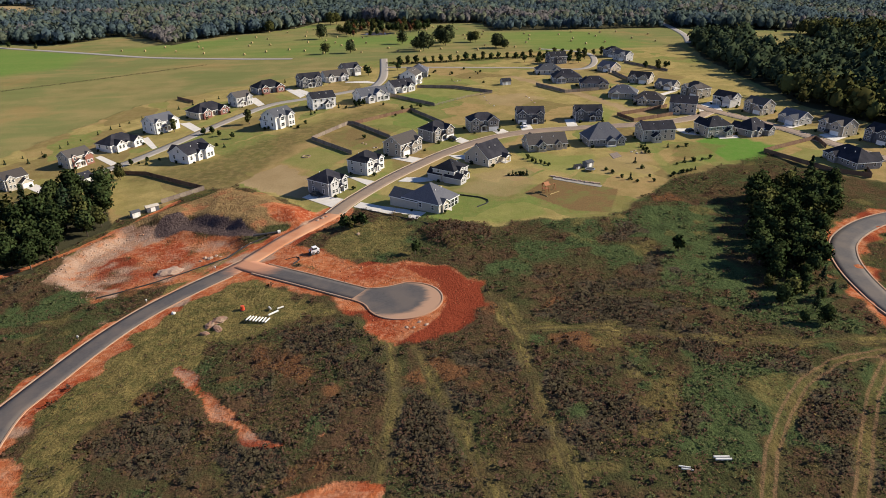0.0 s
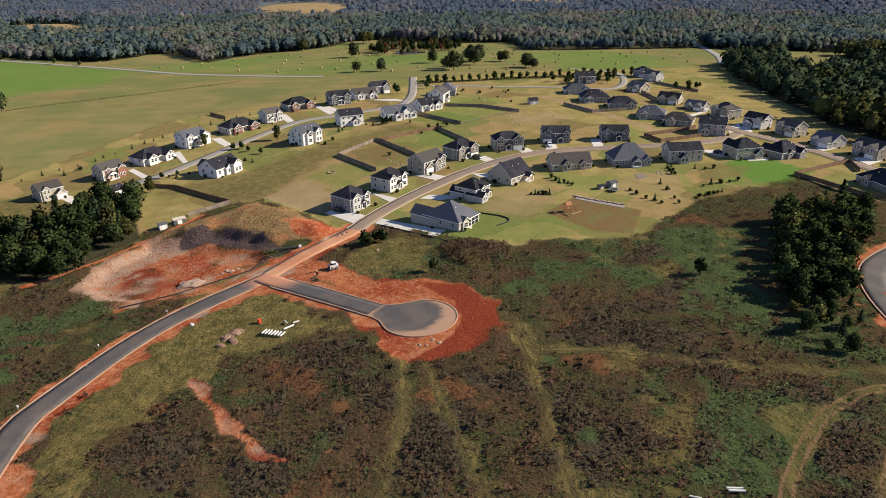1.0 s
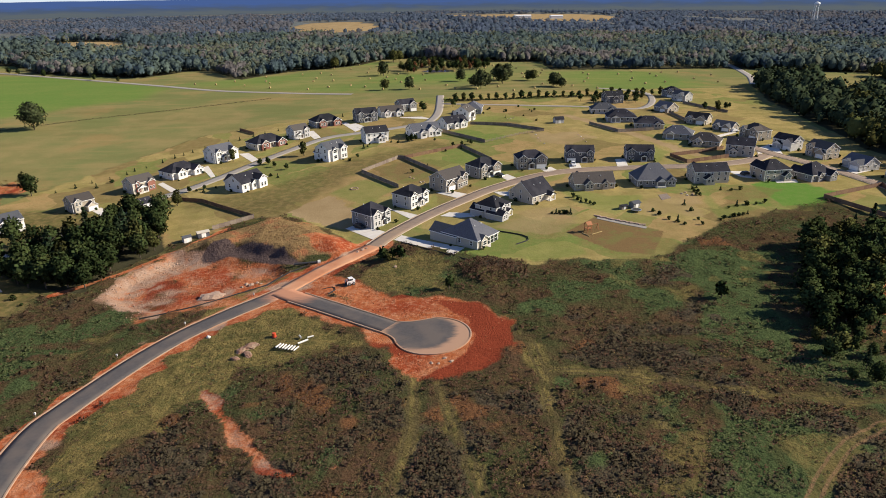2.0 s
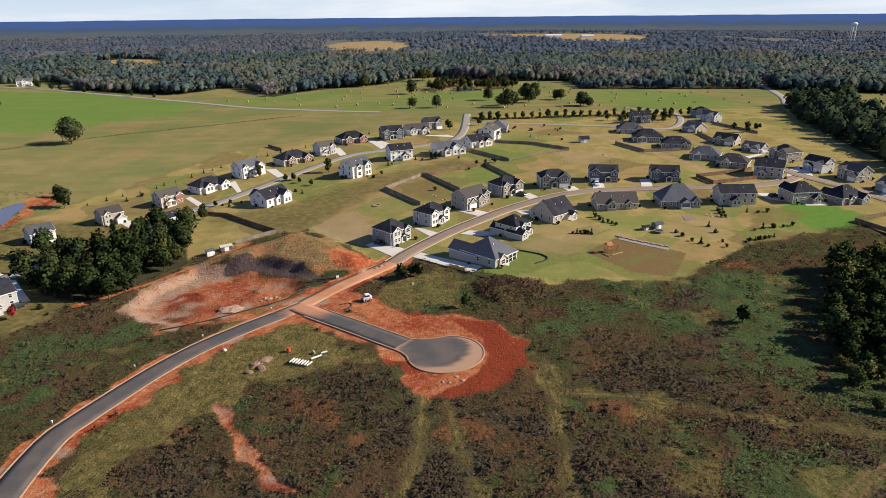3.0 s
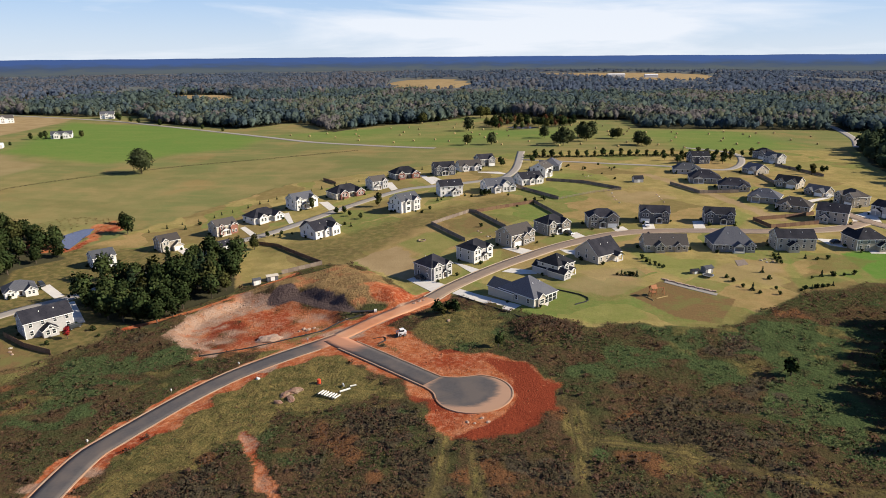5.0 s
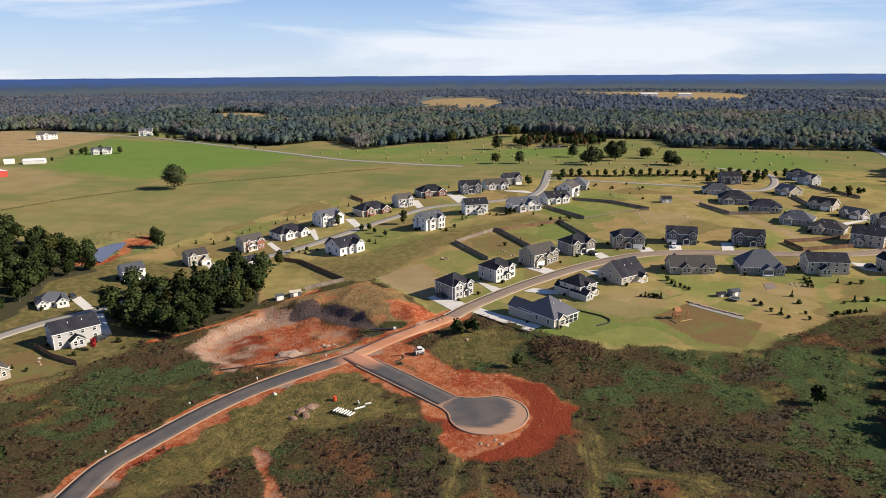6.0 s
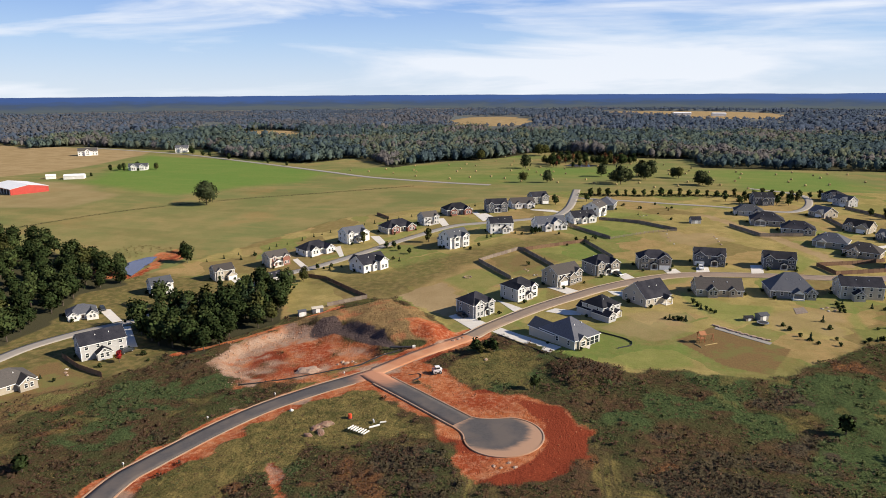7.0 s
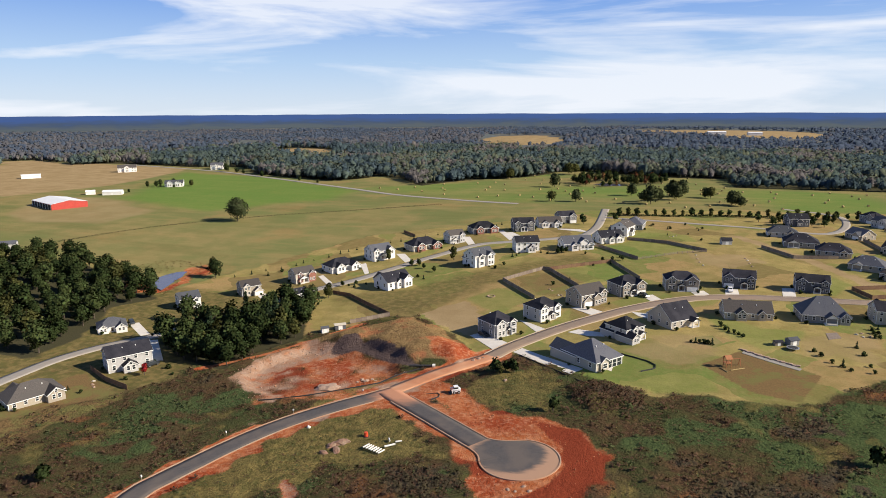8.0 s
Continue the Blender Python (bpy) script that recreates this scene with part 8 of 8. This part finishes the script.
box(bm, -3.2, -0.3, 0, -0.9, 0.3, 0.08, Matrix.Translation((0.6, 0, 0.1)) @ Matrix.Rotation(radians(-28), 4, "Y"))
part("slide", bm, "cream", play)
for x, y, yaw, L_ in ((64.0, 204.6, 35, 5.0), (60.0, 203.2, 120, 3.6)):
    bm = bmesh.new()
    cylinder(bm, 0.14, (-L_ / 2, 0, 0.14), (L_ / 2, 0, 0.14), 10)
    ob = new("log", mesh_of("log", bm, "hay"))
    ob.matrix_world = pose(x, y, gz(x, y), 0, 0, yaw)
    tagged(ob, "pale timber edging the play ground", "log")
for i in range(16):
    k = i / 15
    x, y = 67.5 + 14.3 * k, 222.4 - 11.2 * k - 0.6 * math.sin(3 * k)
    bm = bmesh.new()
    box(bm, -0.55, -0.35 - 0.2 * (i % 3), -0.1, 0.6, 0.35 + 0.15 * (i % 2), 0.35 + 0.1 * (i % 2))
    bmesh.ops.bevel(bm, geom=bm.edges[:], offset=0.08, segments=1, affect="EDGES")
    ob = new("edging_stone", mesh_of("edging_stone", bm, "stone_pale"))
    ob.matrix_world = pose(x, y, gz(x, y), 0, 0, -35 + 9 * (i % 4))
    tagged(ob, "pale stone edging a garden bed", "stone", "bed edging")
for i, (x, y) in enumerate(((-2.5, 284), (-1, 281.7), (2.4, 275.4), (3.6, 275.7), (4.6, 272.4), (55, 404), (57, 406), (53, 402), (64, 355.5), (64, 347), (64.5, 340), (65.6, 334), (63, 362), (87, 352), (87.5, 348), (87.7, 342), (87.8, 336), (107, 246), (109, 247.5), (111, 245), (108.5, 244), (-130, 156), (-132, 157.5), (-134, 160))):
    heap("garden_clutter", x, y, 0.6, 0.45, 0.45, ("stone_pale", "stone_pale", "cream")[i % 3], "pale heap of garden things on a lawn", 50 + i, "clutter")
sheet("gravel_path", [(68, 221), (75.5, 215.2), (82.5, 209.4), (81.4, 207.6), (74.2, 213.2), (67.2, 219.2)], "road_pale", "pale gravel path along a garden bed", 0.1, "path")
sheet("mulch_bed", [(97.4, 245), (101.2, 246.6), (101.2, 241), (96.8, 238.5)], "wood_grey", "grey mulch bed on a back lawn", 0.1, "garden bed")
tramp = empty("trampoline", pose(83.3, 226, gz(83.3, 226)), "round dark trampoline with pale rim on a lawn", "trampoline")
bm = bmesh.new()
cylinder(bm, 1.9, (0, 0, 0.72), (0, 0, 0.86), 24, 0.82)
part("rim_pad", bm, "steel", tramp)
bm = bmesh.new()
cylinder(bm, 1.57, (0, 0, 0.76), (0, 0, 0.79), 24)
part("jumping_mat", bm, "black", tramp)
for i in range(6):
    a = i / 6 * 6.283
    bm = bmesh.new()
    cylinder(bm, 0.04, (1.7 * math.cos(a), 1.7 * math.sin(a), -0.1), (1.7 * math.cos(a), 1.7 * math.sin(a), 0.74), 6)
    part("leg", bm, "steel", tramp)
ring = empty("fire_ring", pose(-26.5, 272, gz(-26.5, 272)), "round stone ring on a green lawn", "fire ring")
for i in range(14):
    a = i / 14 * 6.283
    bm = bmesh.new()
    box(bm, -0.3, -0.18, -0.05, 0.3, 0.18, 0.3, pose(1.6 * math.cos(a), 1.6 * math.sin(a), 0, 0, 0, math.degrees(a) + 90))
    part("ring_stone", bm, "stone_pale", ring)

# ---- water tower far off ----
tower = empty("water_tower", pose(830, 1492, gz(830, 1492)), "distant pale water tower above the forest", "water tower")
top_z = 48 - gz(830, 1492)
bm = bmesh.new()
bmesh.ops.create_uvsphere(bm, u_segments=16, v_segments=10, radius=6)
for v in bm.verts:
    v.co = Vector((v.co.x, v.co.y, v.co.z * 0.7 + top_z - 4))
part("tank", bm, "barn_roof", tower)
for i in range(5):
    a = i / 5 * 6.283
    bm = bmesh.new()
    cylinder(bm, 0.45, (6 * math.cos(a), 6 * math.sin(a), 0), (4.5 * math.cos(a), 4.5 * math.sin(a), top_z - 5), 6)
    part("leg", bm, "barn_roof", tower)
